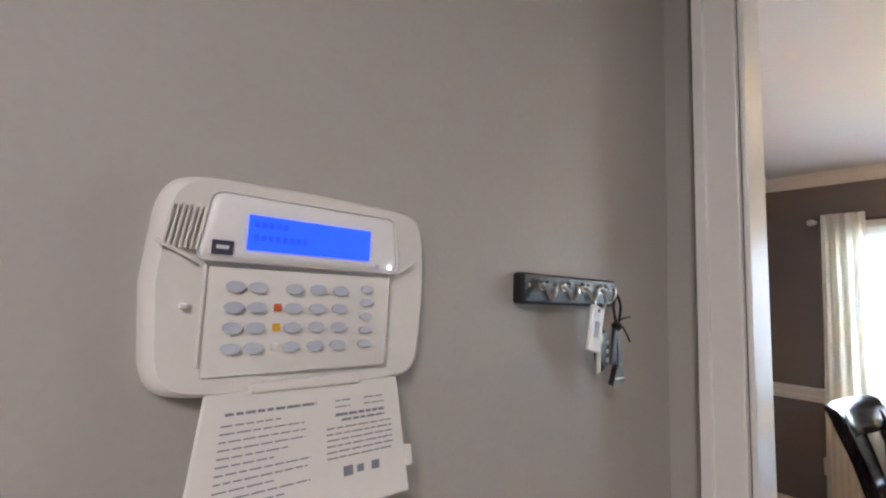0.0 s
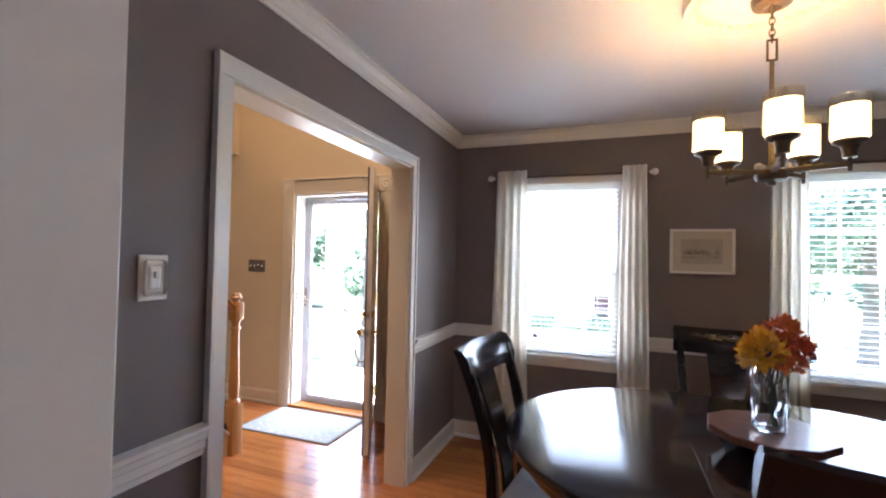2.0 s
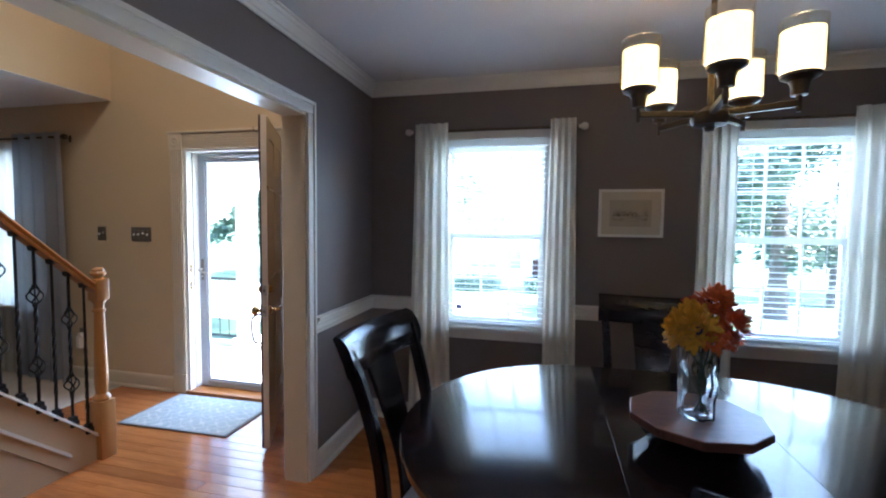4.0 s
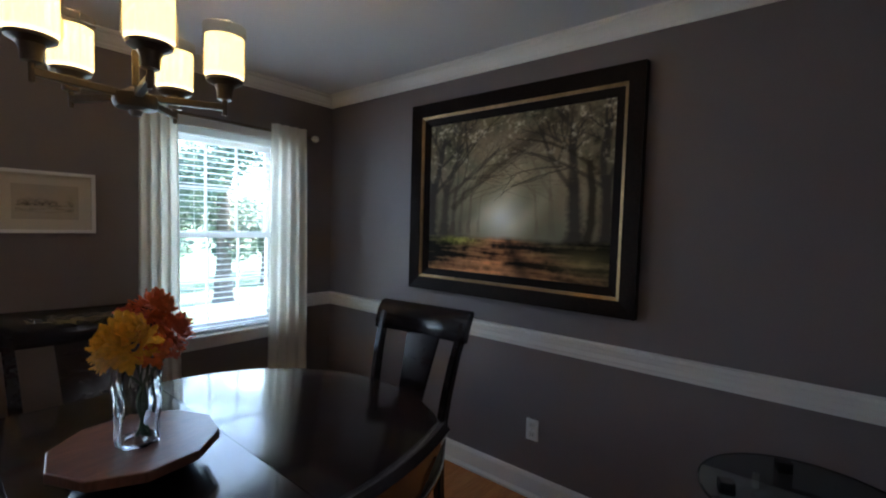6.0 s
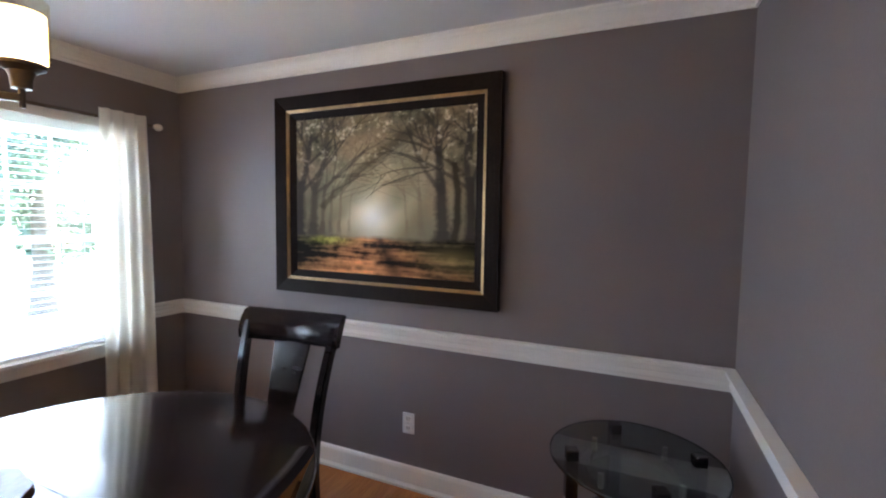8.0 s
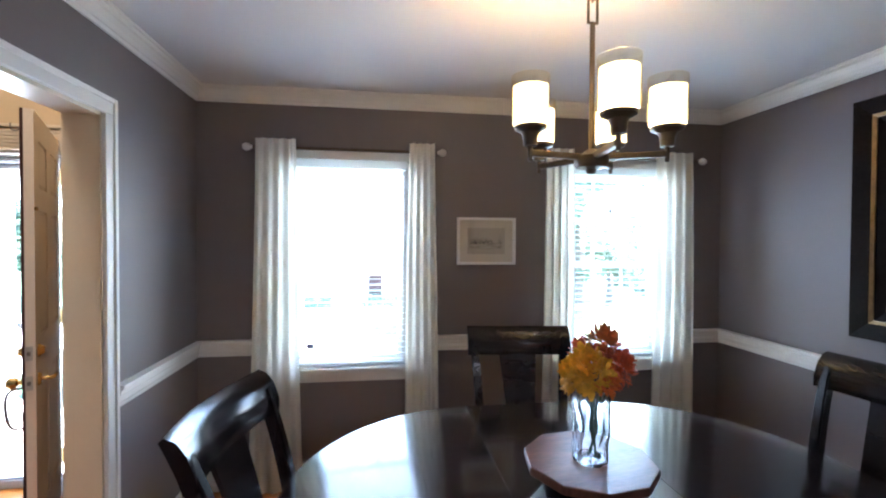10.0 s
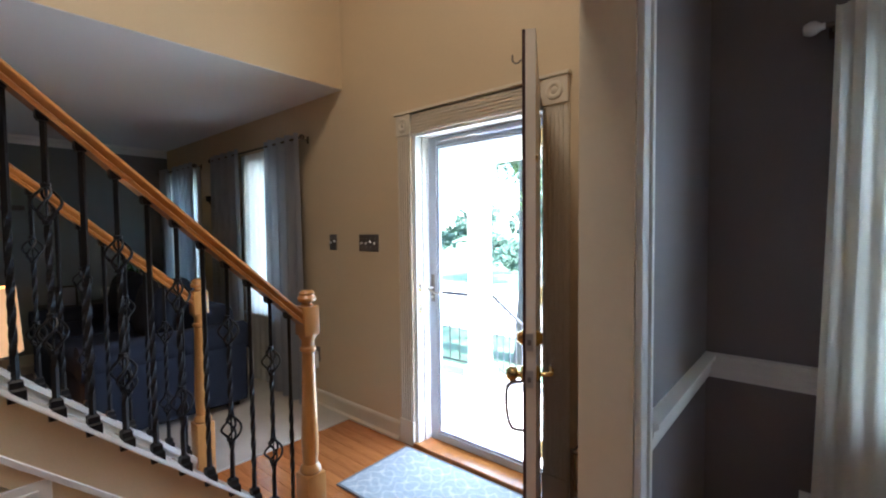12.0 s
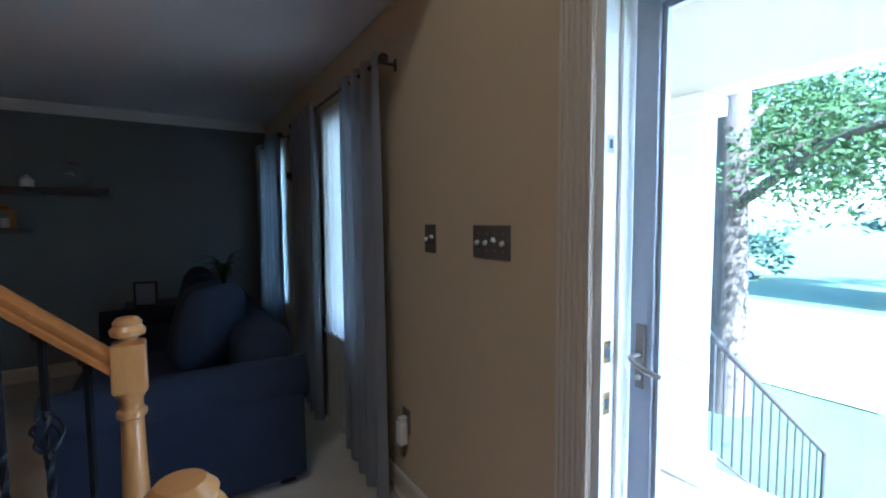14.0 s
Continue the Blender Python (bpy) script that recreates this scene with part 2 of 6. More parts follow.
# Lighter leaf copy: the sun on this crown is put into its colour.
M_SUNLITLEAF = mat("leaf_with_sun_in_colour", (0.10, 0.155, 0.095), 0.7, var=0.4, scale=2, bump=0.1)
M_SIDING = mat("white_house_siding", (0.74, 0.73, 0.70), 0.6, var=0.05, grain=30, bump=0.1)
M_ROOF = mat("grey_roof_shingle", (0.14, 0.13, 0.125), 0.9, var=0.3, scale=3, grain=40, bump=0.4)
M_DARKPANE = mat("dark_window_pane", (0.28, 0.31, 0.34), 0.15, var=0.1)
M_CARPAINT = mat("white_car_paint", (0.72, 0.72, 0.72), 0.2, var=0.03, coat=0.5)
M_TYRE = mat("black_tyre_rubber", (0.02, 0.02, 0.02), 0.8)
M_FLOATGREY = mat("grey_kitchen_tile", (0.40, 0.37, 0.33), 0.4, var=0.1)


# ---- building helpers ----
def mesh_of(name, bm, material, smooth=False):
    me = bpy.data.meshes.new(name)
    bm.normal_update()
    bm.to_mesh(me)
    bm.free()
    for m in material if isinstance(material, (list, tuple)) else (material,):
        me.materials.append(m)
    if smooth:
        me.polygons.foreach_set("use_smooth", [True] * len(me.polygons))
        me.set_sharp_from_angle(angle=radians(38))
    return me


def thing(name, label, category, at=(0, 0, 0), rz=0.0, group="", kind=""):
    ob = new(name)
    ob.matrix_basis = pose(*at, 0, 0, rz)
    return tagged(ob, label, category, group, kind)


def part(name, bm, material, parent, label="", smooth=False, at=None):
    ob = new(name, mesh_of(name, bm, material, smooth))
    ob.parent = parent
    if at is not None:
        ob.matrix_basis = at
    return tagged(ob, label) if label else ob


def solid(name, bm, material, label, category, group="", kind="", smooth=False, at=None):
    ob = new(name, mesh_of(name, bm, material, smooth))
    if at is not None:
        ob.matrix_basis = at
    return tagged(ob, label, category, group, kind)


def box(x0, x1, y0, y1, z0, z1, bevel=0.0, bm=None, segs=2, mi=0):
    own = bmesh.new()
    bmesh.ops.create_cube(own, size=1, matrix=Matrix.LocRotScale(((x0 + x1) / 2, (y0 + y1) / 2, (z0 + z1) / 2), None, (abs(x1 - x0), abs(y1 - y0), abs(z1 - z0))))
    if bevel:
        bmesh.ops.bevel(own, geom=own.edges[:], offset=bevel, segments=segs, profile=0.5, affect="EDGES")
    return join(bm, own, mi)


def join(bm, own, mi=0):
    for f in own.faces:
        f.material_index = mi
    if bm is None:
        return own
    me = bpy.data.meshes.new("scrap")
    own.to_mesh(me)
    own.free()
    bm.from_mesh(me)
    bpy.data.meshes.remove(me)
    return bm


def lathe(profile, seg=20, bm=None, m=None, mi=0, closed=False):
    """A turned body from (radius, height) pairs."""
    own = bmesh.new()
    rings = []
    for r, z in profile:
        if r < 1e-5:
            rings.append([own.verts.new((0, 0, z))])
        else:
            rings.append([own.verts.new((r * math.cos(2 * math.pi * i / seg), r * math.sin(2 * math.pi * i / seg), z)) for i in range(seg)])
    for a, b in zip(rings, rings[1:]):
        for i in range(seg):
            j = (i + 1) % seg
            if len(a) == 1 and len(b) == 1:
                continue
            if len(a) == 1:
                own.faces.new((a[0], b[j], b[i]))
            elif len(b) == 1:
                own.faces.new((a[i], a[j], b[0]))
            else:
                own.faces.new((a[i], a[j], b[j], b[i]))
    if m is not None:
        own.transform(m)
    return join(bm, own, mi)


def tube(points, r, seg=8, bm=None, mi=0, cap=True, twist=0.0):
    """A rod of radius r (or one radius a point) along points."""
    own = bmesh.new()
    pts = [Vector(p) for p in points]
    rs = r if isinstance(r, (list, tuple)) else [r] * len(pts)
    rings, up = [], None
    for k, p in enumerate(pts):
        d = (pts[min(k + 1, len(pts) - 1)] - pts[max(k - 1, 0)]).normalized()
        if up is None:
            up = d.orthogonal().normalized()
        up = (up - d * up.dot(d)).normalized()
        side = d.cross(up)
        turn = twist[k] if isinstance(twist, list) else twist * k
        rings.append([own.verts.new(p + rs[k] * (up * math.cos(2 * math.pi * i / seg + turn) + side * math.sin(2 * math.pi * i / seg + turn))) for i in range(seg)])
    for a, b in zip(rings, rings[1:]):
        for i in range(seg):
            j = (i + 1) % seg
            own.faces.new((a[i], a[j], b[j], b[i]))
    if cap:
        own.faces.new(rings[0][::-1]), own.faces.new(rings[-1])
    return join(bm, own, mi)


def sweep(profile, p0, p1, out, mitre=(0, 0), bm=None):
    """A moulding: profile of (out from the wall, height) carried from p0 to p1. mitre 1 cuts an end for an inside corner."""
    own = bmesh.new()
    p0, p1, out = Vector((*p0, 0)), Vector((*p1, 0)), Vector((*out, 0))
    d = (p1 - p0).normalized()
    a = [own.verts.new(p0 + out * o + d * o * mitre[0] + Vector((0, 0, z))) for o, z in profile]
    b = [own.verts.new(p1 + out * o - d * o * mitre[1] + Vector((0, 0, z))) for o, z in profile]
    n = len(profile)
    for i in range(n):
        j = (i + 1) % n
        own.faces.new((a[i], b[i], b[j], a[j]))
    own.faces.new(a[::-1]), own.faces.new(b)
    bmesh.ops.recalc_face_normals(own, faces=own.faces[:])
    return join(bm, own)


def slab(name, along, lo, hi, c0, c1, z0, z1, holes, material, label):
    """A wall along x or y with openings (from, to, bottom, top) cut through it."""
    cuts = sorted({lo, hi, *[v for h in holes for v in h[:2]]})
    zs = sorted({z0, z1, *[v for h in holes for v in h[2:]]})
    bm = bmesh.new()
    for a, b in zip(cuts, cuts[1:]):
        run = None
        for s, e in zip(zs, zs[1:]):
            open_ = any(h[0] <= a + 1e-6 and b <= h[1] + 1e-6 and h[2] <= s + 1e-6 and e <= h[3] + 1e-6 for h in holes)
            if open_:
                if run:
                    put_cell(bm, along, a, b, c0, c1, *run)
                run = None
            else:
                run = (run[0], e) if run else (s, e)
        if run:
            put_cell(bm, along, a, b, c0, c1, *run)
    return solid(name, bm, material, label, "wall", kind="structure")


def put_cell(bm, along, a, b, c0, c1, z0, z1):
    if along == "x":
        box(a, b, c0, c1, z0, z1, bm=bm)
    else:
        box(c0, c1, a, b, z0, z1, bm=bm)


# ---- plan ----
XW, XE, YN, YS, ZC = -0.84, 2.58, 4.34, 1.046, 2.40      # dining room
FX, FY = -0.965, 4.34                                     # foyer: its east face and its front wall
KX, KY, JX = -0.192, 1.12, -0.066                         # hall wall with the keypad, its end wall, the doorway's side
LX, LZ = -6.8, 2.412                                      # living room: far wall, ceiling
WINDOWS = ((-0.31, 0.41), (1.43, 2.15))
W0, W1 = 0.70, 1.99
DOOR = (-2.455, -1.55, -0.2, 1.985)
LWIN = ((-4.65, -3.89), (-6.58, -5.82))
TALL = 5.0
DY = KY + 0.08                                          # dining face of the wall beside the doorway

# walls, each room's face in its own paint
slab("wall_north", "x", XW - 0.14, XE + 0.12, YN, YN + 0.14, -0.2, ZC + 0.1, [(a, b, W0, W1) for a, b in WINDOWS], M_DINING, "mauve grey painted wall with two windows")
slab("wall_east", "y", 0.9, YN, XE, XE + 0.12, -0.2, ZC + 0.1, [], M_DINING, "mauve grey painted wall with white chair rail")
OPEN = (2.039, 3.448, -0.2, 1.986)
slab("wall_west", "y", DY, YN, XW - 0.07, XW, -0.2, ZC + 0.1, [OPEN], M_DINING, "mauve grey wall with a wide cased opening")
slab("wall_foyer_east", "y", -1.6, FY, FX, XW - 0.07, -0.2, TALL, [OPEN], M_CREAM, "cream wall of the two-storey foyer")
slab("wall_south", "x", 1.005, XE, YS - 0.12, YS, -0.2, ZC + 0.1, [], M_DINING, "mauve grey painted wall beside the doorway")
slab("wall_south_west", "x", XW - 0.07, JX - 0.002, KY + 0.04, DY, -0.2, ZC + 0.1, [], M_DINING, "mauve grey painted wall beside the doorway")
slab("wall_hall_end", "x", KX - 0.1, JX - 0.002, KY, KY + 0.04, -0.2, ZC + 0.1, [], M_BEIGE, "narrow greige wall beside the doorway")
slab("wall_keypad", "y", -1.6, KY, KX - 0.1, KX, -0.2, ZC + 0.1, [], M_BEIGE, "greige painted hall wall with keypad and key rack")
slab("wall_over_doorway", "x", JX - 0.002, 1.005, KY, DY, 2.06, ZC + 0.1, [], M_DINING, "mauve grey wall above the doorway")
slab("wall_kitchen_south", "x", KX - 0.1, XE + 0.12, -1.72, -1.6, -0.2, ZC + 0.1, [], M_BEIGE, "greige painted kitchen wall")
slab("wall_kitchen_east", "y", -1.6, 0.9, XE, XE + 0.12, -0.2, ZC + 0.1, [], M_BEIGE, "greige painted kitchen wall")
slab("wall_front", "x", LX - 0.12, FX, FY, FY + 0.16, -0.2, TALL, [DOOR] + [(a, b, 0.62, 2.02) for a, b in LWIN], M_CREAM, "cream front wall with the entrance door")
slab("wall_living_west", "y", -1.6, FY, LX - 0.12, LX, -0.2, LZ + 0.1, [], M_SLATE, "slate blue living room wall with shelves")
slab("wall_south_house", "x", LX - 0.12, FX, -1.72, -1.6, -0.2, TALL, [], M_CREAM, "cream wall at the back of the house")
slab("wall_above_living", "y", -1.6, FY, -3.288, -3.168, LZ + 0.004, TALL, [], M_CREAM, "cream upper wall over the living room")

# ceilings
for name, b in (("ceiling_dining", (XW - 0.05, XE + 0.1, 1.1, YN + 0.1, ZC, ZC + 0.1)), ("ceiling_kitchen", (KX - 0.05, XE + 0.1, -1.7, 1.1, ZC + 0.002, ZC + 0.1)),
                ("ceiling_living", (LX - 0.1, -3.171, -1.7, FY + 0.1, LZ, LZ + 0.1)), ("ceiling_foyer", (-3.3, FX + 0.1, -1.7, FY + 0.1, TALL, TALL + 0.1))):
    solid(name, box(*b), M_CEIL, "white painted ceiling", "ceiling", kind="structure")

# floors: a dark bed under the boards, carpet, kitchen floor
floor = solid("floor", box(-3.12, XE, 1.03, FY + 0.02, -0.16, -0.012), M_GAP, "honey oak strip floor with a gloss finish", "floor", kind="structure")
solid("floor_hall", box(-3.18, KX - 0.1, -1.6, 1.03, -0.16, -0.006), M_WOOD, "honey oak floor of the back hall", "floor", kind="structure")
solid("floor_kitchen", box(KX - 0.1, XE, -1.6, 1.03, -0.16, -0.005), M_FLOATGREY, "grey tiled kitchen floor", "floor", kind="structure")
solid("floor_living", box(LX, -3.12, -1.6, FY, -0.16, 0.008, 0.004), M_CARPET, "beige living room carpet", "carpet", kind="structure")

# mouldings
CROWN = ((0, ZC - 0.090), (0.010, ZC - 0.090), (0.012, ZC - 0.074), (0.018, ZC - 0.070), (0.024, ZC - 0.052), (0.036, ZC - 0.034), (0.044, ZC - 0.028), (0.046, ZC - 0.014), (0.056, ZC - 0.010), (0.056, ZC - 0.001), (0, ZC - 0.001))
RAIL = ((0, 0.80), (0.012, 0.80), (0.014, 0.818), (0.020, 0.824), (0.020, 0.848), (0.026, 0.854), (0.028, 0.872), (0.040, 0.880), (0.040, 0.894), (0, 0.896))
BASE = ((0, 0.0), (0.030, 0.0), (0.030, 0.012), (0.018, 0.022), (0.015, 0.026), (0.015, 0.104), (0.010, 0.117), (0, 0.123))


def run_of(name, profile, runs, label, material=M_TRIM):
    ob = thing(name, label, "moulding", kind="structure")
    for p0, p1, out, mitre in runs:
        part("length", sweep(profile, p0, p1, out, mitre), material, ob)


run_of("crown_moulding", CROWN, [((XW, DY), (XW, YN), (1, 0), (1, 1)), ((XW, YN), (XE, YN), (0, -1), (1, 1)), ((XE, YN), (XE, YS), (-1, 0), (1, 1)), ((XE, YS), (1.08, YS), (0, 1), (1, 0))], "white stepped crown moulding under the ceiling")
run_of("chair_rail", RAIL, [((XW, DY), (XW, OPEN[0] - 0.07), (1, 0), (1, 0)), ((XW, OPEN[1] + 0.07), (XW, YN), (1, 0), (0, 1)), ((XW, YN), (-0.372, YN), (0, -1), (1, 0)), ((0.472, YN), (1.368, YN), (0, -1), (0, 0)), ((2.212, YN), (XE, YN), (0, -1), (0, 1)), ((XE, YN), (XE, YS), (-1, 0), (1, 1)), ((XE, YS), (1.08, YS), (0, 1), (1, 0))], "white moulded chair rail round the dining room")
run_of("baseboard", BASE, [((XW, DY), (XW, OPEN[0] - 0.07), (1, 0), (1, 0)), ((XW, OPEN[1] + 0.07), (XW, YN), (1, 0), (0, 1)), ((XW, YN), (XE, YN), (0, -1), (1, 1)), ((XE, YN), (XE, YS), (-1, 0), (1, 1)), ((XE, YS), (1.08, YS), (0, 1), (1, 0))], "white baseboard round the dining room")
run_of("baseboard_foyer", BASE, [((FX, FY), (FX, OPEN[1] + 0.07), (-1, 0), (1, 0)), ((FX, FY), (-1.415, FY), (0, -1), (1, 0)), ((-2.595, FY), (LX, FY), (0, -1), (0, 1)), ((LX, FY), (LX, -1.6), (1, 0), (1, 0)), ((FX, OPEN[0] - 0.07), (FX, -1.6), (-1, 0), (0, 0))], "cream painted baseboard of the foyer and living room", M_CREAMTRIM)
LCROWN = tuple((o, z + LZ - ZC) for o, z in CROWN)
run_of("crown_living", LCROWN, [((LX, FY), (LX, -1.6), (1, 0), (1, 0))], "white crown moulding of the living room")


def casing(name, along, at, out, lo, hi, top, w, label, d=0.018, bottom=0.0, material=M_TRIM):
    """Flat casing with a raised outer band round an opening."""
    ob = thing(name, label, "door casing", kind="structure")
    def bar(n, a0, a1, z0, z1, dep):
        c0, c1 = (at, at + out * dep) if out > 0 else (at - dep, at)
        part(n, box(a0, a1, c0, c1, z0, z1, 0.003) if along == "x" else box(c0, c1, a0, a1, z0, z1, 0.003), material, ob)
    for a0, a1, o0, o1 in ((lo - w, lo, lo - w - 0.006, lo - w + 0.014), (hi, hi + w, hi + w - 0.014, hi + w + 0.006)):
        bar("upright", a0, a1, bottom, top, d)
        bar("edge_band", o0, o1, bottom, top + w + 0.006, d + 0.008)
    bar("head", lo - w, hi + w, top + 0.0015, top + w, d)
    bar("edge_band", lo - w + 0.014, hi + w - 0.014, top + w - 0.014, top + w + 0.006, d + 0.007)
    return ob


casing("casing_opening", "y", XW, 1, OPEN[0], OPEN[1], OPEN[3], 0.062, "white painted casing round the wide opening")
casing("casing_opening_foyer", "y", FX, -1, OPEN[0], OPEN[1], OPEN[3], 0.062, "cream painted casing on the foyer side", material=M_CREAMTRIM)
jamb = thing("jamb_opening", "cream painted lining of the wide opening", "door jamb", kind="structure")
part("side", box(FX - 0.002, XW + 0.002, OPEN[1] - 0.012, OPEN[1] + 0.003, 0, OPEN[3]), M_CREAMTRIM, jamb)
part("side", box(FX - 0.002, XW + 0.002, OPEN[0] - 0.003, OPEN[0] + 0.012, 0, OPEN[3]), M_CREAMTRIM, jamb)
part("head", box(FX - 0.002, XW + 0.002, OPEN[0] + 0.012, OPEN[1] - 0.012, OPEN[3] - 0.012, OPEN[3] + 0.003), M_CREAMTRIM, jamb)
# doorway from the hall
door2 = thing("doorway_trim", "white painted casing and lining of the doorway", "door casing", kind="structure")
for x0, x1, y0, y1, z1 in ((-0.128, JX - 0.010, KY - 0.016, KY, 2.12), (-0.138, -0.120, KY - 0.022, KY, 2.125), (JX - 0.008, JX, KY - 0.006, DY + 0.006, 2.05), (1.005, 1.075, YS, YS + 0.018, 2.12), (0.997, 1.005, YS - 0.12, YS + 0.006, 2.05), (JX, 0.997, KY - 0.006, DY + 0.004, 2.06)):
    part("board", box(x0, x1, y0, y1, 2.046 if z1 == 2.06 else 0, z1, 0.002), M_TRIM, door2)

# ---- dining windows ----
def window(name, x0, x1, y, z0, z1, thick, blinds, label):
    w = thing(name, label, "window", kind="structure")
    fr = bmesh.new()
    for b in ((x0, x0 + 0.035, z0, z1), (x1 - 0.035, x1, z0, z1), (x0 + 0.035, x1 - 0.035, z1 - 0.035, z1), (x0 + 0.035, x1 - 0.035, z0, z0 + 0.03)):
        box(b[0], b[1], y + 0.02, y + thick, b[2], b[3], bm=fr)
    part("window_frame", fr, M_TRIM, w)
    tr = bmesh.new()
    for b in ((x0 - 0.06, x0, z0 + 0.012, z1 + 0.058), (x1, x1 + 0.06, z0 + 0.012, z1 + 0.058), (x0, x1, z1, z1 + 0.058)):
        box(b[0], b[1], y - 0.018, y, b[2], b[3], 0.003, tr)
    part("trim", tr, M_TRIM, w)
    part("window_sill", box(x0 - 0.08, x1 + 0.08, y - 0.045, y + 0.05, z0 - 0.012, z0 + 0.012, 0.004), M_TRIM, w)
    part("apron", box(x0 - 0.06, x1 + 0.06, y - 0.016, y, z0 - 0.075, z0 - 0.012, 0.003), M_TRIM, w)
    mid = (z0 + z1) / 2 - 0.01
    for s0, s1, yy in ((z0 + 0.03, mid + 0.02, y + 0.06), (mid - 0.02, z1 - 0.035, y + 0.09)):
        sash = bmesh.new()
        xa, xb = x0 + 0.035, x1 - 0.035
        for b in ((xa, xa + 0.03, s0, s1), (xb - 0.03, xb, s0, s1), (xa + 0.03, xb - 0.03, s0, s0 + 0.038), (xa + 0.03, xb - 0.03, s1 - 0.038, s1)):
            box(b[0], b[1], yy, yy + 0.028, b[2], b[3], bm=sash)
        for k in (1, 2):
            xm = xa + 0.03 + (xb - xa - 0.06) * k / 3
            box(xm - 0.006, xm + 0.006, yy + 0.006, yy + 0.022, s0 + 0.038, s1 - 0.038, bm=sash)
        zm = (s0 + s1) / 2
        box(xa + 0.03, xb - 0.03, yy + 0.007, yy + 0.021, zm - 0.006, zm + 0.006, bm=sash)
        part("sash", sash, M_TRIM, w)
        p = part("pane", box(xa + 0.028, xb - 0.028, yy + 0.012, yy + 0.015, s0 + 0.03, s1 - 0.03), M_GLASS, w)
        p.visible_shadow = False
    if blinds:
        bl = thing("window_blind", "white horizontal slat blind lowered with open slats", "blind", (0, 0, 0), group="blinds in the windows")
        part("headrail", box(x0 + 0.01, x1 - 0.01, y - 0.022, y + 0.042, z1 - 0.052, z1 - 0.002, 0.004), M_BLIND, bl, "white blind valance")
        me = None
        n = int((z1 - z0 - 0.1) / 0.036)
        for i in range(n):
            z = z0 + 0.05 + i * 0.036
            if me is None:
                ob = part("slat", box(x0 + 0.014, x1 - 0.014, -0.019, 0.019, -0.0009, 0.0009), M_BLIND, bl)
                me = ob.data
            else:
                ob = new("slat", me)
                ob.parent = bl
            ob.matrix_basis = pose(0, y + 0.018, z, -2, 0, 0)
        for xc in (x0 + 0.16, x1 - 0.16):
            part("cord", tube([(xc, y + 0.018, z0 + 0.02), (xc, y + 0.018, z1 - 0.05)], 0.0012, 5), M_BLIND, bl)
        part("bottom_rail", box(x0 + 0.014, x1 - 0.014, y + 0.0, y + 0.036, z0 + 0.016, z0 + 0.034, 0.003), M_BLIND, bl)
        st = bmesh.new()
        lathe([(0, 0), (0.022, 0), (0.022, 0.001), (0, 0.001)], 16, st, pose(x0 + 0.11, y + 0.0575, z0 + 0.13, 90))
        solid("alarm_sticker", st, M_INK, "small round dark warning sticker on the glass", "sticker", "window stickers")
    return w


for i, (a, b) in enumerate(WINDOWS):
    window("window_%d" % (i + 1), a, b, YN, W0, W1, 0.13, True, "white double-hung window with grilles and blind")
for i, (a, b) in enumerate(LWIN):
    window("window_%d" % (i + 3), a, b, FY, 0.62, 2.02, 0.14, False, "white double-hung living room window behind sheers")


def ramp(profile, p0, p1, bm=None):
    """A profile of (x, z) carried from p0 to p1, its ends plumb."""
    own = bmesh.new()
    a = [own.verts.new((p0[0] + x, p0[1], p0[2] + z)) for x, z in profile]
    b = [own.verts.new((p1[0] + x, p1[1], p1[2] + z)) for x, z in profile]
    for i in range(len(a)):
        j = (i + 1) % len(a)
        own.faces.new((a[i], b[i], b[j], a[j]))
    own.faces.new(a[::-1]), own.faces.new(b)
    bmesh.ops.recalc_face_normals(own, faces=own.faces[:])
    return join(bm, own)


def prism(outline, x0, x1, bm=None):
    """A flat outline of (y, z) with thickness from x0 to x1."""
    own = bmesh.new()
    a, b = [own.verts.new((x0, y, z)) for y, z in outline], [own.verts.new((x1, y, z)) for y, z in outline]
    own.faces.new(a), own.faces.new(b[::-1])
    for i in range(len(a)):
        j = (i + 1) % len(a)
        own.faces.new((a[j], a[i], b[i], b[j]))
    bmesh.ops.recalc_face_normals(own, faces=own.faces[:])
    return join(bm, own)


def plate(outline, z0, z1, bevel=0.0, bm=None, square=None):
    """A flat outline of (x, y) from z0 up to z1; its edges along x = square stay sharp."""
    own = bmesh.new()
    a = [own.verts.new((x, y, z0)) for x, y in outline]
    f = own.faces.new(a)
    r = bmesh.ops.extrude_face_region(own, geom=[f])
    bmesh.ops.translate(own, verts=[v for v in r["geom"] if isinstance(v, bmesh.types.BMVert)], vec=(0, 0, z1 - z0))
    bmesh.ops.recalc_face_normals(own, faces=own.faces[:])
    if bevel:
        bmesh.ops.bevel(own, geom=[e for e in own.edges if abs(e.verts[0].co.z - e.verts[1].co.z) < 1e-6 and not (square is not None and all(abs(v.co.x - square) < 1e-5 for v in e.verts))], offset=bevel, segments=3, profile=0.5, affect="EDGES")
    return join(bm, own)


def smooth_line(points, n=6):
    """Catmull-Rom through points."""
    pts = [Vector(p) for p in points]
    pts = [2 * pts[0] - pts[1]] + pts + [2 * pts[-1] - pts[-2]]
    out = []
    for i in range(1, len(pts) - 2):
        for k in range(n):
            t = k / n
            a, b, c, d = pts[i - 1:i + 3]
            out.append(0.5 * ((2 * b) + (c - a) * t + (2 * a - 5 * b + 4 * c - d) * t * t + (3 * b - a - 3 * c + d) * t ** 3))
    return out + [pts[-2]]


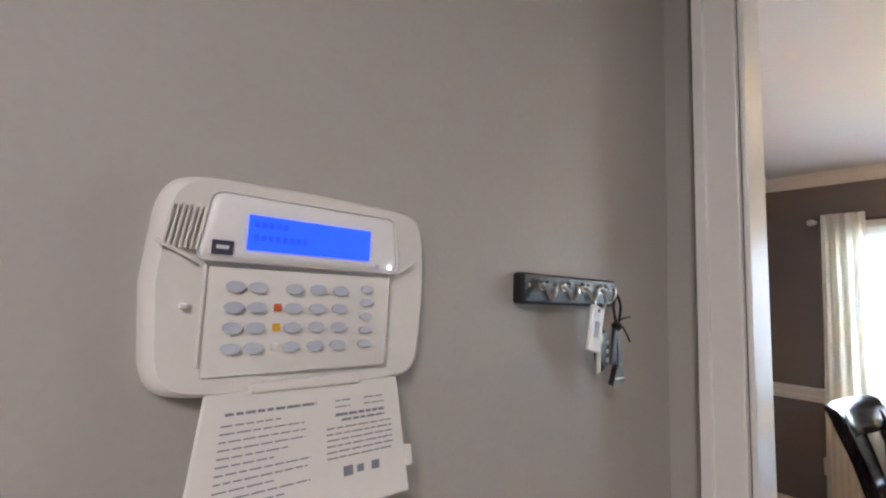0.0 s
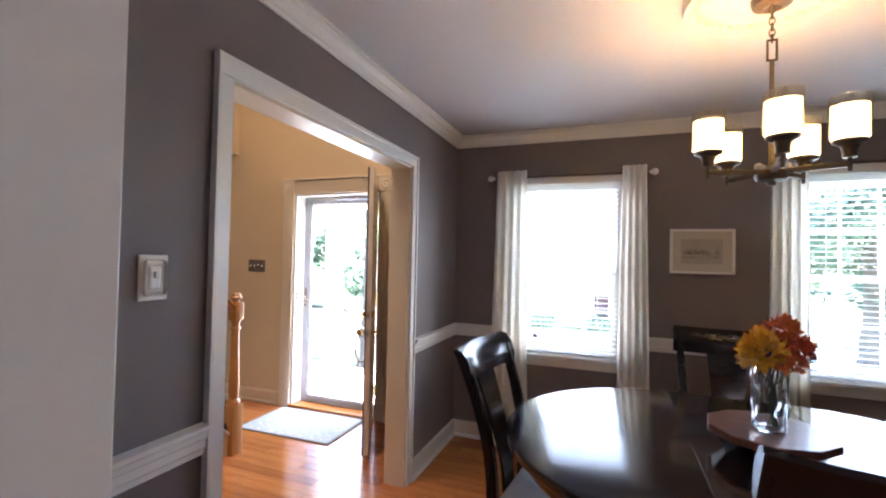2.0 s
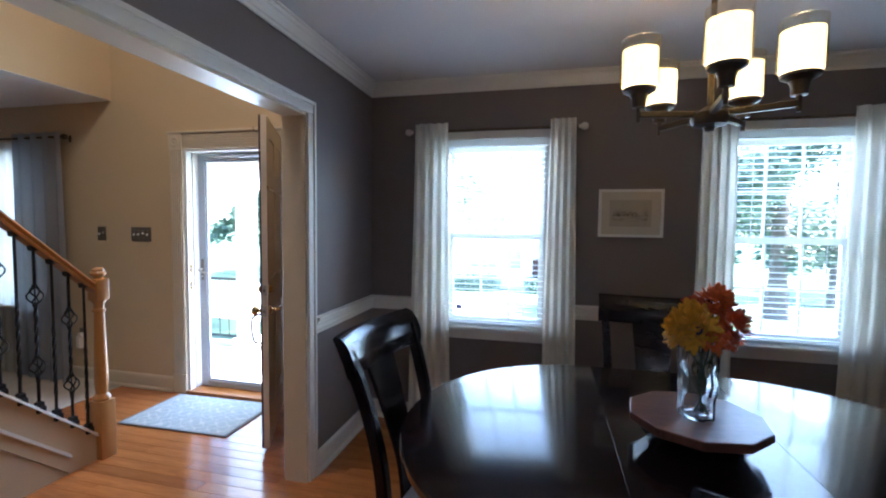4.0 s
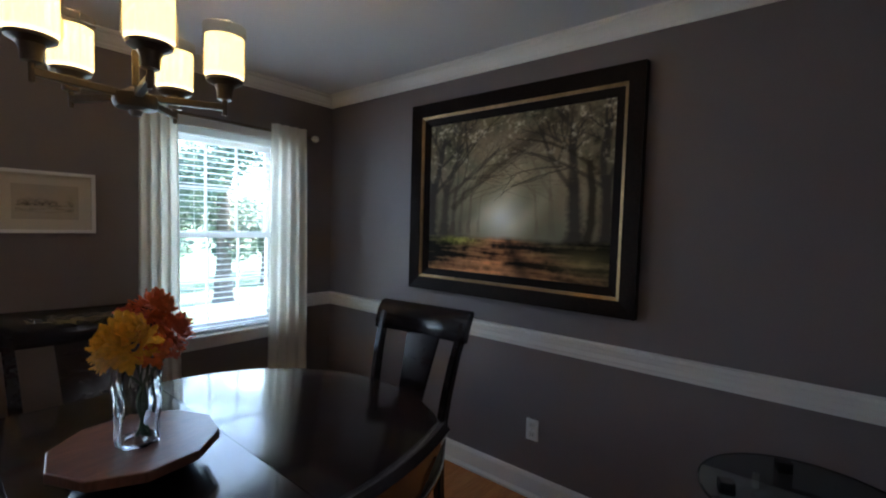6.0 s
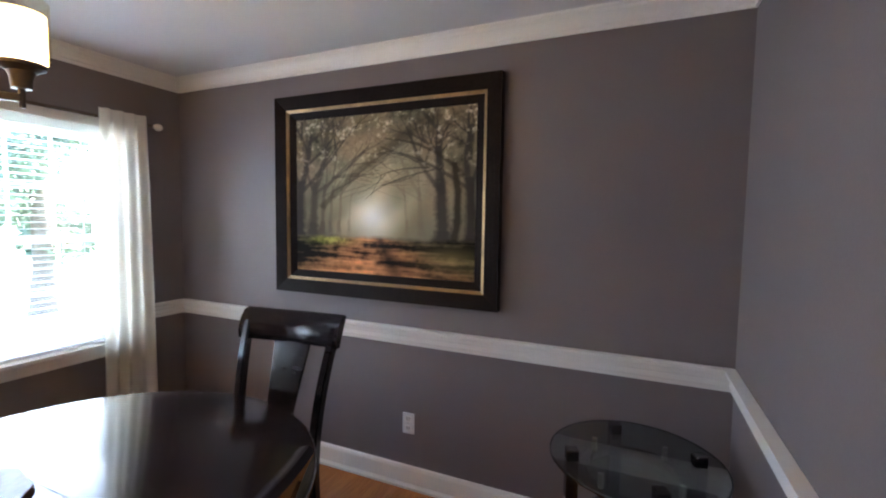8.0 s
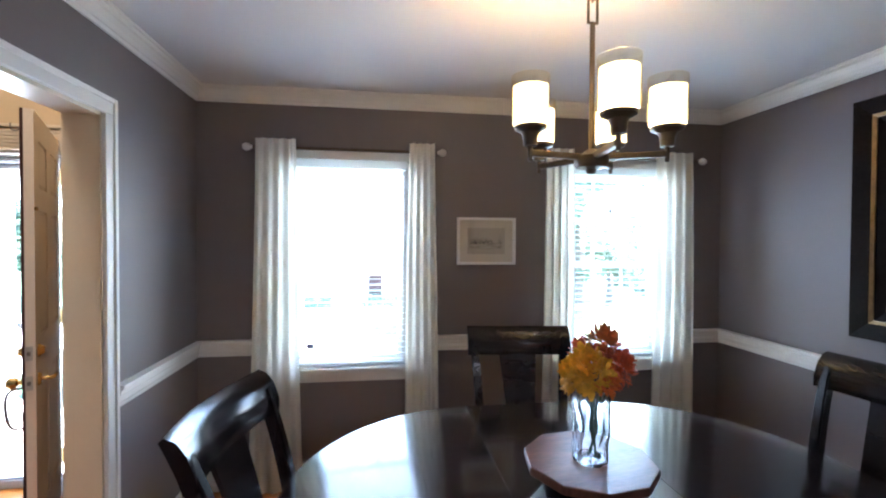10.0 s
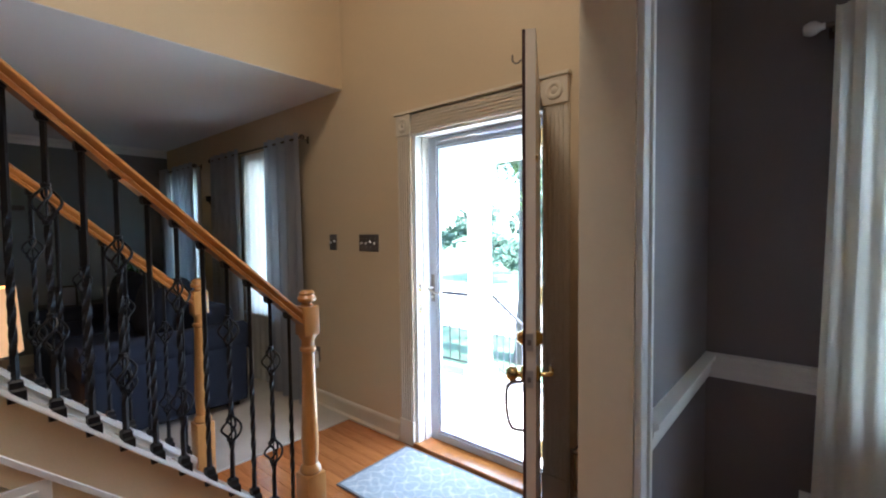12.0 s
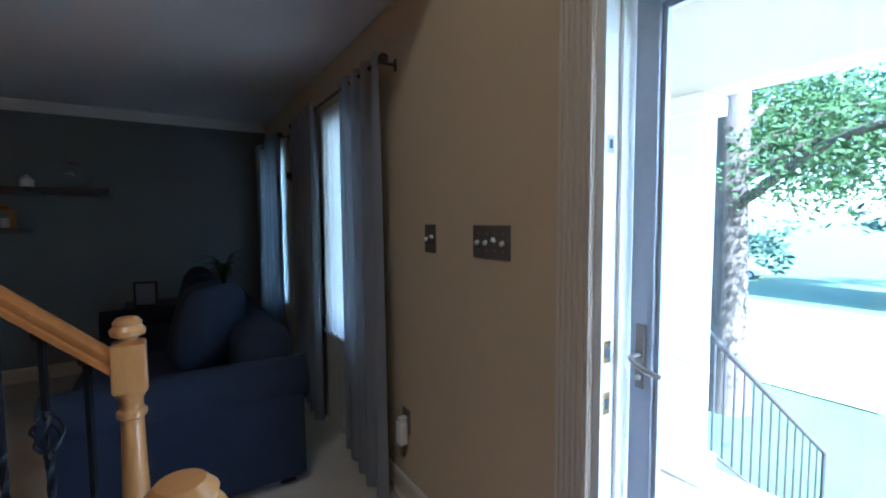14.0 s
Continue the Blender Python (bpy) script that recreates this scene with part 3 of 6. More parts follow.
def strip(line, widths, thick, axis, bm=None, bevel=0.003):
    """A bent board: a centre line, its width along axis at each point and its thickness."""
    own = bmesh.new()
    rings = []
    ax = Vector(axis)
    for k, p in enumerate(line):
        d = (line[min(k + 1, len(line) - 1)] - line[max(k - 1, 0)]).normalized()
        nrm = ax.cross(d).normalized() * thick / 2
        w = ax * widths[k] / 2
        rings.append([own.verts.new(p + w * s + nrm * q) for s, q in ((-1, -1), (1, -1), (1, 1), (-1, 1))])
    for a, b in zip(rings, rings[1:]):
        for i in range(4):
            j = (i + 1) % 4
            own.faces.new((a[i], a[j], b[j], b[i]))
    own.faces.new(rings[0][::-1]), own.faces.new(rings[-1])
    bmesh.ops.recalc_face_normals(own, faces=own.faces[:])
    if bevel:
        bmesh.ops.bevel(own, geom=[e for e in own.edges if e.calc_face_angle(0) > 0.7], offset=bevel, segments=2, affect="EDGES")
    return join(bm, own)


def picture_sheet(name, w, h, nx, nz, paint, material, parent, at):
    """A flat sheet in the x-z plane whose own colours come from paint(u, v)."""
    me = bpy.data.meshes.new(name)
    u, v = np.meshgrid(np.linspace(0, 1, nx + 1), np.linspace(0, 1, nz + 1))
    co = np.stack([(u - 0.5) * w, np.zeros_like(u), (v - 0.5) * h], -1).reshape(-1, 3)
    i = np.arange((nx + 1) * (nz + 1)).reshape(nz + 1, nx + 1)
    q = np.stack([i[:-1, :-1], i[:-1, 1:], i[1:, 1:], i[1:, :-1]], -1).reshape(-1, 4)
    me.from_pydata(co.tolist(), [], q.tolist())
    a = me.color_attributes.new("picture", "FLOAT_COLOR", "POINT")
    rgb = np.clip(paint(u.ravel(), v.ravel()), 0, 1)
    a.data.foreach_set("color", np.concatenate([rgb, np.ones((len(rgb), 1))], 1).astype(np.float32).ravel())
    me.materials.append(material)
    ob = new(name, me)
    if parent:
        ob.parent = parent
    ob.matrix_basis = at
    return ob


def wave_noise(u, v, f, seed):
    """Smooth random blotches, about f / 6 across the picture, from -1 to 1."""
    r = np.random.RandomState(seed)
    out, amp = np.zeros_like(u), 1.0
    for k in range(3):
        n = max(2, int(f / 6 * 2 ** k))
        g = r.uniform(-1, 1, (n + 3, n + 3))
        x, y = np.clip(u, 0, 1) * n, np.clip(v, 0, 1) * n
        i, j = x.astype(int), y.astype(int)
        s, t = x - i, y - j
        s, t = s * s * (3 - 2 * s), t * t * (3 - 2 * t)
        out += amp * ((g[j, i] * (1 - s) + g[j, i + 1] * s) * (1 - t) + (g[j + 1, i] * (1 - s) + g[j + 1, i + 1] * s) * t)
        amp *= 0.6
    return out / 1.3


# ---- dining room: table and chairs ----
def rounded_ends(cx, hw, r, cy, n=28):
    pts = []
    for k in range(n + 1):
        a = -math.pi / 2 + math.pi * k / n
        pts.append((cx + hw + r * math.cos(a), cy + r * math.sin(a)))
    for k in range(n + 1):
        a = math.pi / 2 + math.pi * k / n
        pts.append((cx - hw + r * math.cos(a), cy + r * math.sin(a)))
    return pts


def build_table():
    t = thing("dining_table", "glossy espresso-stained oval dining table with a centre leaf", "table", (0.858, 2.81, 0))
    hw, r, zt = 0.245, 0.67, 0.76
    half = [(hw + r * math.cos(-math.pi / 2 + math.pi * k / 40), r * math.sin(-math.pi / 2 + math.pi * k / 40)) for k in range(41)]
    part("tabletop_half", plate(half, zt - 0.032, zt, 0.008, square=hw), M_ESPRESSO, t, smooth=True)
    part("tabletop_half", plate([(-x, y) for x, y in half][::-1], zt - 0.032, zt, 0.008, square=-hw), M_ESPRESSO, t, smooth=True)
    part("leaf", plate([(-hw + 0.0012, -r + 0.002), (hw - 0.0012, -r + 0.002), (hw - 0.0012, r - 0.002), (-hw + 0.0012, r - 0.002)], zt - 0.032, zt - 0.0004, 0.0008), M_ESPRESSO, t)
    part("apron", plate(rounded_ends(0, hw, r - 0.07, 0), zt - 0.11, zt - 0.033, 0.004), M_ESPRESSO, t)
    part("pedestal", lathe([(0, 0.06), (0.16, 0.06), (0.16, 0.12), (0.09, 0.16), (0.075, 0.30), (0.11, 0.42), (0.12, 0.50), (0.08, 0.58), (0.16, 0.645), (0, 0.645)], 28), M_ESPRESSO, t, smooth=True)
    for k in range(4):
        a = math.pi / 4 + k * math.pi / 2
        line = smooth_line([(0.10 * math.cos(a), 0.10 * math.sin(a), 0.13), (0.28 * math.cos(a), 0.28 * math.sin(a), 0.10), (0.46 * math.cos(a), 0.46 * math.sin(a), 0.025)], 5)
        part("foot", tube(line, [0.04 - 0.012 * i / len(line) for i in range(len(line))], 10), M_ESPRESSO, t, smooth=True)
    return t


def build_chair(m):
    c = thing("dining_chair", "espresso-stained wooden dining chair with a pale padded seat", "chair", group="chairs round the table")
    seat = [(-0.23, 0.22), (-0.20, -0.20), (0.20, -0.20), (0.23, 0.22), (0.12, 0.245), (-0.12, 0.245)][::-1]
    part("seat_frame", plate(seat, 0.405, 0.455, 0.006), M_CHAIR, c)
    part("seat", plate([(x * 0.95, y * 0.95) for x, y in seat], 0.456, 0.497, 0.016), M_SEAT, c, "pale grey upholstered seat", smooth=True)
    for s in (-1, 1):
        part("front_leg", strip([Vector((s * 0.195, 0.19, z)) for z in (0.0, 0.2, 0.404)], [0.032, 0.037, 0.042], 0.042, (1, 0, 0)), M_CHAIR, c)
        line = smooth_line([(s * 0.185, -0.285, 0.0), (s * 0.185, -0.225, 0.22), (s * 0.187, -0.205, 0.45), (s * 0.200, -0.215, 0.66), (s * 0.214, -0.262, 0.86), (s * 0.228, -0.318, 1.015)], 5)
        part("back_post", strip(line, [0.033 + 0.006 * math.sin(i * 0.12) for i in range(len(line))], 0.042, (1, 0, 0), bevel=0.006), M_CHAIR, c)
    # crest rail, bowed to the back and rolled over at the top
    rows = []
    own = bmesh.new()
    section = [(0.012, 0.925), (0.020, 0.965), (0.012, 1.015), (-0.006, 1.046), (-0.030, 1.056), (-0.044, 1.045), (-0.034, 1.015), (-0.020, 0.965), (-0.014, 0.925)]
    for k in range(13):
        u = k / 6 - 1
        x, bow = u * 0.255, 0.045 * (1 - u * u)
        rows.append([own.verts.new((x, -0.285 - bow + y - (z - 0.925) * 0.20, z + 0.010 * u * u)) for y, z in section])
    for a, b in zip(rows, rows[1:]):
        for i in range(len(section)):
            j = (i + 1) % len(section)
            own.faces.new((a[i], a[j], b[j], b[i]))
    own.faces.new(rows[0][::-1]), own.faces.new(rows[-1])
    bmesh.ops.recalc_face_normals(own, faces=own.faces[:])
    part("crest_rail", own, M_CHAIR, c, smooth=True)
    line = smooth_line([(0, -0.205, 0.45), (0, -0.222, 0.60), (0, -0.268, 0.76), (0, -0.330, 0.945)], 5)
    part("splat", strip(line, [0.115 + 0.075 * (i / (len(line) - 1)) ** 1.6 for i in range(len(line))], 0.014, (1, 0, 0)), M_CHAIR, c, smooth=True)
    for y0, y1, x in ((-0.21, 0.19, 0.19), (-0.21, 0.19, -0.19)):
        part("stretcher", tube([(x, y0, 0.16), (x, y1, 0.16)], 0.011, 8), M_CHAIR, c)
    c.matrix_basis = m
    return c


build_table()
chair = build_chair(pose(0.888, 3.38, 0, 0, 0, 174))
copy_thing(chair, pose(1.675, 2.785, 0, 0, 0, 95.5))
copy_thing(chair, pose(0.147, 2.785, 0, 0, 0, -97))
copy_thing(chair, pose(0.872, 2.312, 0, 0, 0, -1))

tray = thing("serving_tray", "ten-sided red walnut turntable tray on the table", "tray", (0.852, 2.785, 0.7604), 8)
deca = [(0.192 * math.cos(2 * math.pi * k / 10), 0.192 * math.sin(2 * math.pi * k / 10)) for k in range(10)]
part("top", plate(deca, 0.066, 0.092, 0.004), M_TRAY, tray)
own = bmesh.new()
lathe([(0, 0.012), (0.135, 0.012), (0.178, 0.066), (0, 0.066)], 10, own)
part("underside", own, M_ESPRESSO, tray)
part("turntable", lathe([(0, 0), (0.11, 0), (0.11, 0.012), (0, 0.012)], 28), M_ESPRESSO, tray)


def build_vase(x, y, z):
    v = thing("flower_vase", "moulded clear glass vase with wavy ribs on the tray", "vase", (x, y, z))
    own = bmesh.new()
    rings, seg = [], 40
    prof = [(0.0, 0.002), (0.046, 0.0)] + [(0.047 + 0.008 * h / 0.225 + 0.0012 * math.sin(h * 84), h) for h in [0.225 * q / 22 for q in range(1, 23)]]
    for r, h in prof[1:]:
        rings.append([own.verts.new((r * (1 + 0.075 * math.sin(7 * a + 1.3 * math.sin(h * 42))) * math.cos(a), r * (1 + 0.075 * math.sin(7 * a + 1.3 * math.sin(h * 42))) * math.sin(a), h)) for a in [2 * math.pi * i / seg for i in range(seg)]])
    for a, b in zip(rings, rings[1:]):
        for i in range(seg):
            own.faces.new((a[i], a[(i + 1) % seg], b[(i + 1) % seg], b[i]))
    own.faces.new(rings[0][::-1])
    bmesh.ops.recalc_face_normals(own, faces=own.faces[:])
    bmesh.ops.solidify(own, geom=own.faces[:], thickness=0.005)
    glass = part("glass", own, M_VASE, v, smooth=True)
    glass.visible_shadow = False
    part("foot_ring", lathe([(0.030, 0.004), (0.048, 0.004), (0.048, 0.012), (0.030, 0.012)], 30), M_VASE, v)
    rim = lathe([(0.0545, 0.222), (0.0575, 0.222), (0.0575, 0.228), (0.0545, 0.228), (0.0545, 0.222)], 30)
    part("rim", rim, M_VASE, v)


def build_flowers(x, y, z):
    rng = random.Random(11)
    f = thing("flower_bouquet", "orange and yellow artificial flowers standing in the vase", "flowers", (x, y, z))
    f.matrix_basis = pose(x + 0.010, y, z) @ Matrix.Diagonal((0.84, 0.84, 0.96, 1))
    heads = [((-0.045, -0.060, 0.292), 0.074, M_YELLOW, "golden yellow bloom"), ((0.035, 0.02, 0.345), 0.066, M_ORANGE, "orange bloom"), ((0.075, -0.02, 0.285), 0.062, M_RUST, "rust red bloom"),
             ((0.0, -0.06, 0.255), 0.052, M_ORANGE, "orange bloom"), ((-0.015, 0.05, 0.31), 0.055, M_RUST, "rust red bloom"), ((-0.082, -0.02, 0.262), 0.058, M_YELLOW, "golden yellow bloom"), ((0.05, 0.065, 0.29), 0.055, M_ORANGE, "orange bloom"), ((0.085, 0.03, 0.235), 0.042, M_RUST, "rust red bloom")]
    for (hx, hy, hz), r, m, label in heads:
        r *= 1.12
        own = bmesh.new()
        axis = Vector((hx * 2.2, hy * 2.2, 0.16)).normalized()
        for k in range(120):
            d = Vector((rng.gauss(0, 1), rng.gauss(0, 1), rng.gauss(0, 1))).normalized()
            if d.dot(axis) < -0.45:
                d = -d
            size = r * rng.uniform(0.42, 0.62)
            side = d.cross(axis + Vector((0.01, 0.02, 0))).normalized()
            up = side.cross(d)
            c = Vector((hx, hy, hz)) + d * r * rng.uniform(0.30, 0.62)
            tip, w = c + d * size * 0.75 + up * size * 0.3 * rng.uniform(-1, 1), side * size * 0.30
            vs = [own.verts.new(p) for p in (c - w * 0.5, c + d * size * 0.35 - w, tip - w * 0.35, tip + up * size * 0.08, tip + w * 0.35, c + d * size * 0.35 + w, c + w * 0.5)]
            own.faces.new(vs)
        part("bloom", own, m, f, label)
        part("stem", tube(smooth_line([(hx * 0.2, -hy * 0.3, 0.012), (hx * -0.15, hy * 0.1, 0.12), (hx * 0.9, hy * 0.9, hz - r * 0.4)], 4), 0.0028, 6), M_STEM, f, "green stem")
    part("flower_eye", lathe([(0, 0), (0.014, 0.002), (0.010, 0.008), (0, 0.010)], 12, m=pose(-0.045, -0.092, 0.283, 82)), M_INK, f, "dark flower centre")


build_vase(0.849, 2.772, 0.853)
build_flowers(0.849, 2.772, 0.853)


# ---- chandelier ----
DROP = -0.021      # how far the hub and arms hang below their drawn heights


def build_chandelier(x, y):
    c = thing("chandelier", "dark bronze five-arm chandelier with lit glass shades", "chandelier", (x, y, 0))
    low = pose(0, 0, DROP)
    part("canopy", lathe([(0, 2.345), (0.030, 2.330), (0.060, 2.342), (0.065, 2.360), (0.065, 2.372), (0, 2.372)], 28), M_BRONZE, c, smooth=True)
    for k in range(6):
        z = 2.222 + k * 0.021
        ring = [(0.009 * math.cos(a) * (1 if k % 2 else 0), 0.009 * math.cos(a) * (0 if k % 2 else 1), z + 0.016 * math.sin(a)) for a in [2 * math.pi * i / 12 for i in range(13)]]
        part("chain_link", tube(ring, 0.0022, 6, cap=False), M_BRONZE, c)
    lk = bmesh.new()
    for s in (-1, 1):
        box(s * 0.014 - 0.003, s * 0.014 + 0.003, -0.003, 0.003, 2.145, 2.215, bm=lk)
    box(-0.017, 0.017, -0.003, 0.003, 2.141, 2.147, bm=lk), box(-0.017, 0.017, -0.003, 0.003, 2.213, 2.219, bm=lk)
    part("square_link", lk, M_BRONZE, c)
    part("stem", tube([(0, 0, 1.74), (0, 0, 2.142)], 0.008, 12), M_BRONZE, c, smooth=True)
    part("hub", lathe([(0, 1.715), (0.012, 1.718), (0.016, 1.730), (0.044, 1.735), (0.050, 1.745), (0.050, 1.768), (0.030, 1.776), (0.012, 1.790), (0, 1.790)], 28), M_BRONZE, c, smooth=True, at=low)
    for k in range(5):
        a = radians(262 + 72 * k)
        ca, sa = math.cos(a), math.sin(a)
        arm = bmesh.new()
        own = box(0.03, 0.205, -0.009, 0.009, 1.757, 1.775, 0.003)
        own.transform(pose(0, 0, 0, 0, 0, math.degrees(a)))
        join(arm, own)
        part("arm", arm, M_BRONZE, c, at=low)
        m = pose(0.205 * ca, 0.205 * sa, 0)
        part("cup", lathe([(0, 1.742), (0.006, 1.744), (0.007, 1.785), (0.019, 1.787), (0.021, 1.812), (0.026, 1.824), (0.045, 1.834), (0.047, 1.842), (0, 1.844)], 22, m=m), M_BRONZE, c, smooth=True, at=low)
        part("shade_inner", lathe([(0, 1.846), (0.046, 1.846), (0.049, 1.852), (0.049, 1.953), (0.046, 1.953), (0.046, 1.856), (0, 1.854)], 26, m=m), M_BULB, c, "lit frosted glass shade", smooth=True, at=low)
        g = part("shade_outer", lathe([(0.051, 1.845), (0.0545, 1.851), (0.0545, 1.982), (0.0525, 1.982), (0.0525, 1.851)], 26, m=m), M_CLEAR, c, "clear outer glass shade", smooth=True, at=low)
        g.visible_shadow = False
        lamp("chandelier_bulb", "POINT", pose(x + 0.205 * ca, y + 0.205 * sa, 1.942 + DROP), 0.102, (1.0, 0.74, 0.42), 0.03)
    return c


build_chandelier(0.861, 2.810)
med = thing("ceiling_medallion", "round white plaster medallion with leaf border above the chandelier", "medallion")
med.matrix_basis = Matrix.Translation((0.855, 2.803, 0)) @ Matrix.Diagonal((0.735, 0.735, 1.7, 1)) @ Matrix.Translation((0, 0, ZC / 1.7 - ZC))
part("disc", lathe([(0, ZC - 0.016), (0.10, ZC - 0.017), (0.13, ZC - 0.010), (0.24, ZC - 0.008), (0.262, ZC - 0.016), (0.278, ZC - 0.010), (0.335, ZC - 0.012), (0.352, ZC - 0.026), (0.372, ZC - 0.026), (0.380, ZC - 0.012), (0.380, ZC), (0, ZC)], 64), M_CEIL, med, smooth=True)
orn = bmesh.new()
for k in range(36):
    for dr, s in ((0.0, 1), (0.012, -1)):
        lathe([(0, -0.010), (0.006, -0.007), (0.009, 0.0), (0, 0.004)], 8, orn, Matrix.Rotation(2 * math.pi * k / 36, 4, "Z") @ pose(0.302 + dr, 0.009 * s, ZC - 0.010, 0, 0, 30 * s) @ Matrix.Diagonal((1.7, 0.8, 1, 1)))
part("leaf_border", orn, M_CEIL, med, "raised leaf ornament", smooth=True)
sd = thing("smoke_detector", "white round smoke detector on the dining room ceiling", "smoke detector", (-0.075, 1.76, 0))
part("body", lathe([(0, ZC - 0.036), (0.040, ZC - 0.034), (0.052, ZC - 0.018), (0.060, ZC - 0.012), (0.060, ZC), (0, ZC)], 28), M_WHITEPL, sd, smooth=True)
part("grille", lathe([(0.028, ZC - 0.0375), (0.034, ZC - 0.0375), (0.034, ZC - 0.033), (0.028, ZC - 0.033)], 24), M_GREYINK, sd)


# ---- curtains ----
def curtain_panel(x0, x1, y, z0, z1, folds, material, parent, seed, flare=0.03, depth=0.035):
    rng = random.Random(seed)
    own = bmesh.new()
    n, rows = folds * 10, 14
    ph = [rng.uniform(-0.5, 0.5) for _ in range(4)]
    grid = []
    for r in range(rows + 1):
        v = r / rows
        z = z1 + (z0 - z1) * v
        row = []
        for i in range(n + 1):
            u = i / n
            sway = 0.010 * math.sin(3.1 * v + ph[0] * 6 + 2 * u)
            x = x0 + (x1 - x0) * u + (u - 0.5) * flare * v * 2 + sway * v
            d = depth * (0.75 + 0.35 * v * math.sin(ph[1] * 9 + 5 * u)) * math.sin(2 * math.pi * folds * u + ph[2] + 0.7 * v * math.sin(4 * u + ph[3] * 7))
            row.append(own.verts.new((x, y + d, z)))
        grid.append(row)
    for a, b in zip(grid, grid[1:]):
        for i in range(n):
            own.faces.new((a[i], a[i + 1], b[i + 1], b[i]))
    bmesh.ops.solidify(own, geom=own.faces[:], thickness=0.003)
    return part("curtain_cloth", own, material, parent, smooth=True)


def curtain_rod(x0, x1, y, z, wall, knob, label, group):
    r = thing("curtain_rod", label, "curtain rod", group=group)
    part("rod", tube([(x0 + 0.03, y, z), (x1 - 0.03, y, z)], 0.009, 12), M_BRONZE, r, smooth=True)
    for s, xe in ((1, x0), (-1, x1)):
        part("finial", lathe([(0, -0.026), (0.016, -0.022), (0.024, -0.006), (0.022, 0.010), (0.012, 0.022), (0.010, 0.034), (0, 0.034)], 16, m=pose(xe, y, z, 0, 90 * s, 0)), knob, r, "pale glass knob" if knob is M_CERAMIC else "bronze ring finial", smooth=True)
        b = bmesh.new()
        box(xe + s * 0.055 - 0.005, xe + s * 0.055 + 0.005, y + 0.006, wall, z - 0.006, z + 0.004, bm=b)
        box(xe + s * 0.055 - 0.012, xe + s * 0.055 + 0.012, wall - 0.006, wall, z - 0.028, z + 0.028, 0.002, bm=b)
        part("bracket", b, M_BRONZE, r)
    return r


for k, (xa, xb, panels) in enumerate(((-0.538, 0.612, ((-0.480, -0.255), (0.407, 0.562))), (1.212, 2.384, ((1.272, 1.458), (2.025, 2.290))))):
    curtain_rod(xa, xb, 4.274, 2.04, YN, M_CERAMIC, "dark bronze curtain rod with pale knob finials", "dining curtain rods")
    for j, (pa, pb) in enumerate(panels):
        cu = thing("curtain", "ivory curtain hanging beside the window", "curtain", group="dining room curtains")
        curtain_panel(pa, pb, 4.234, 0.012, 2.085, 4, M_CURTAIN, cu, 10 * k + j, 0.03, 0.017)


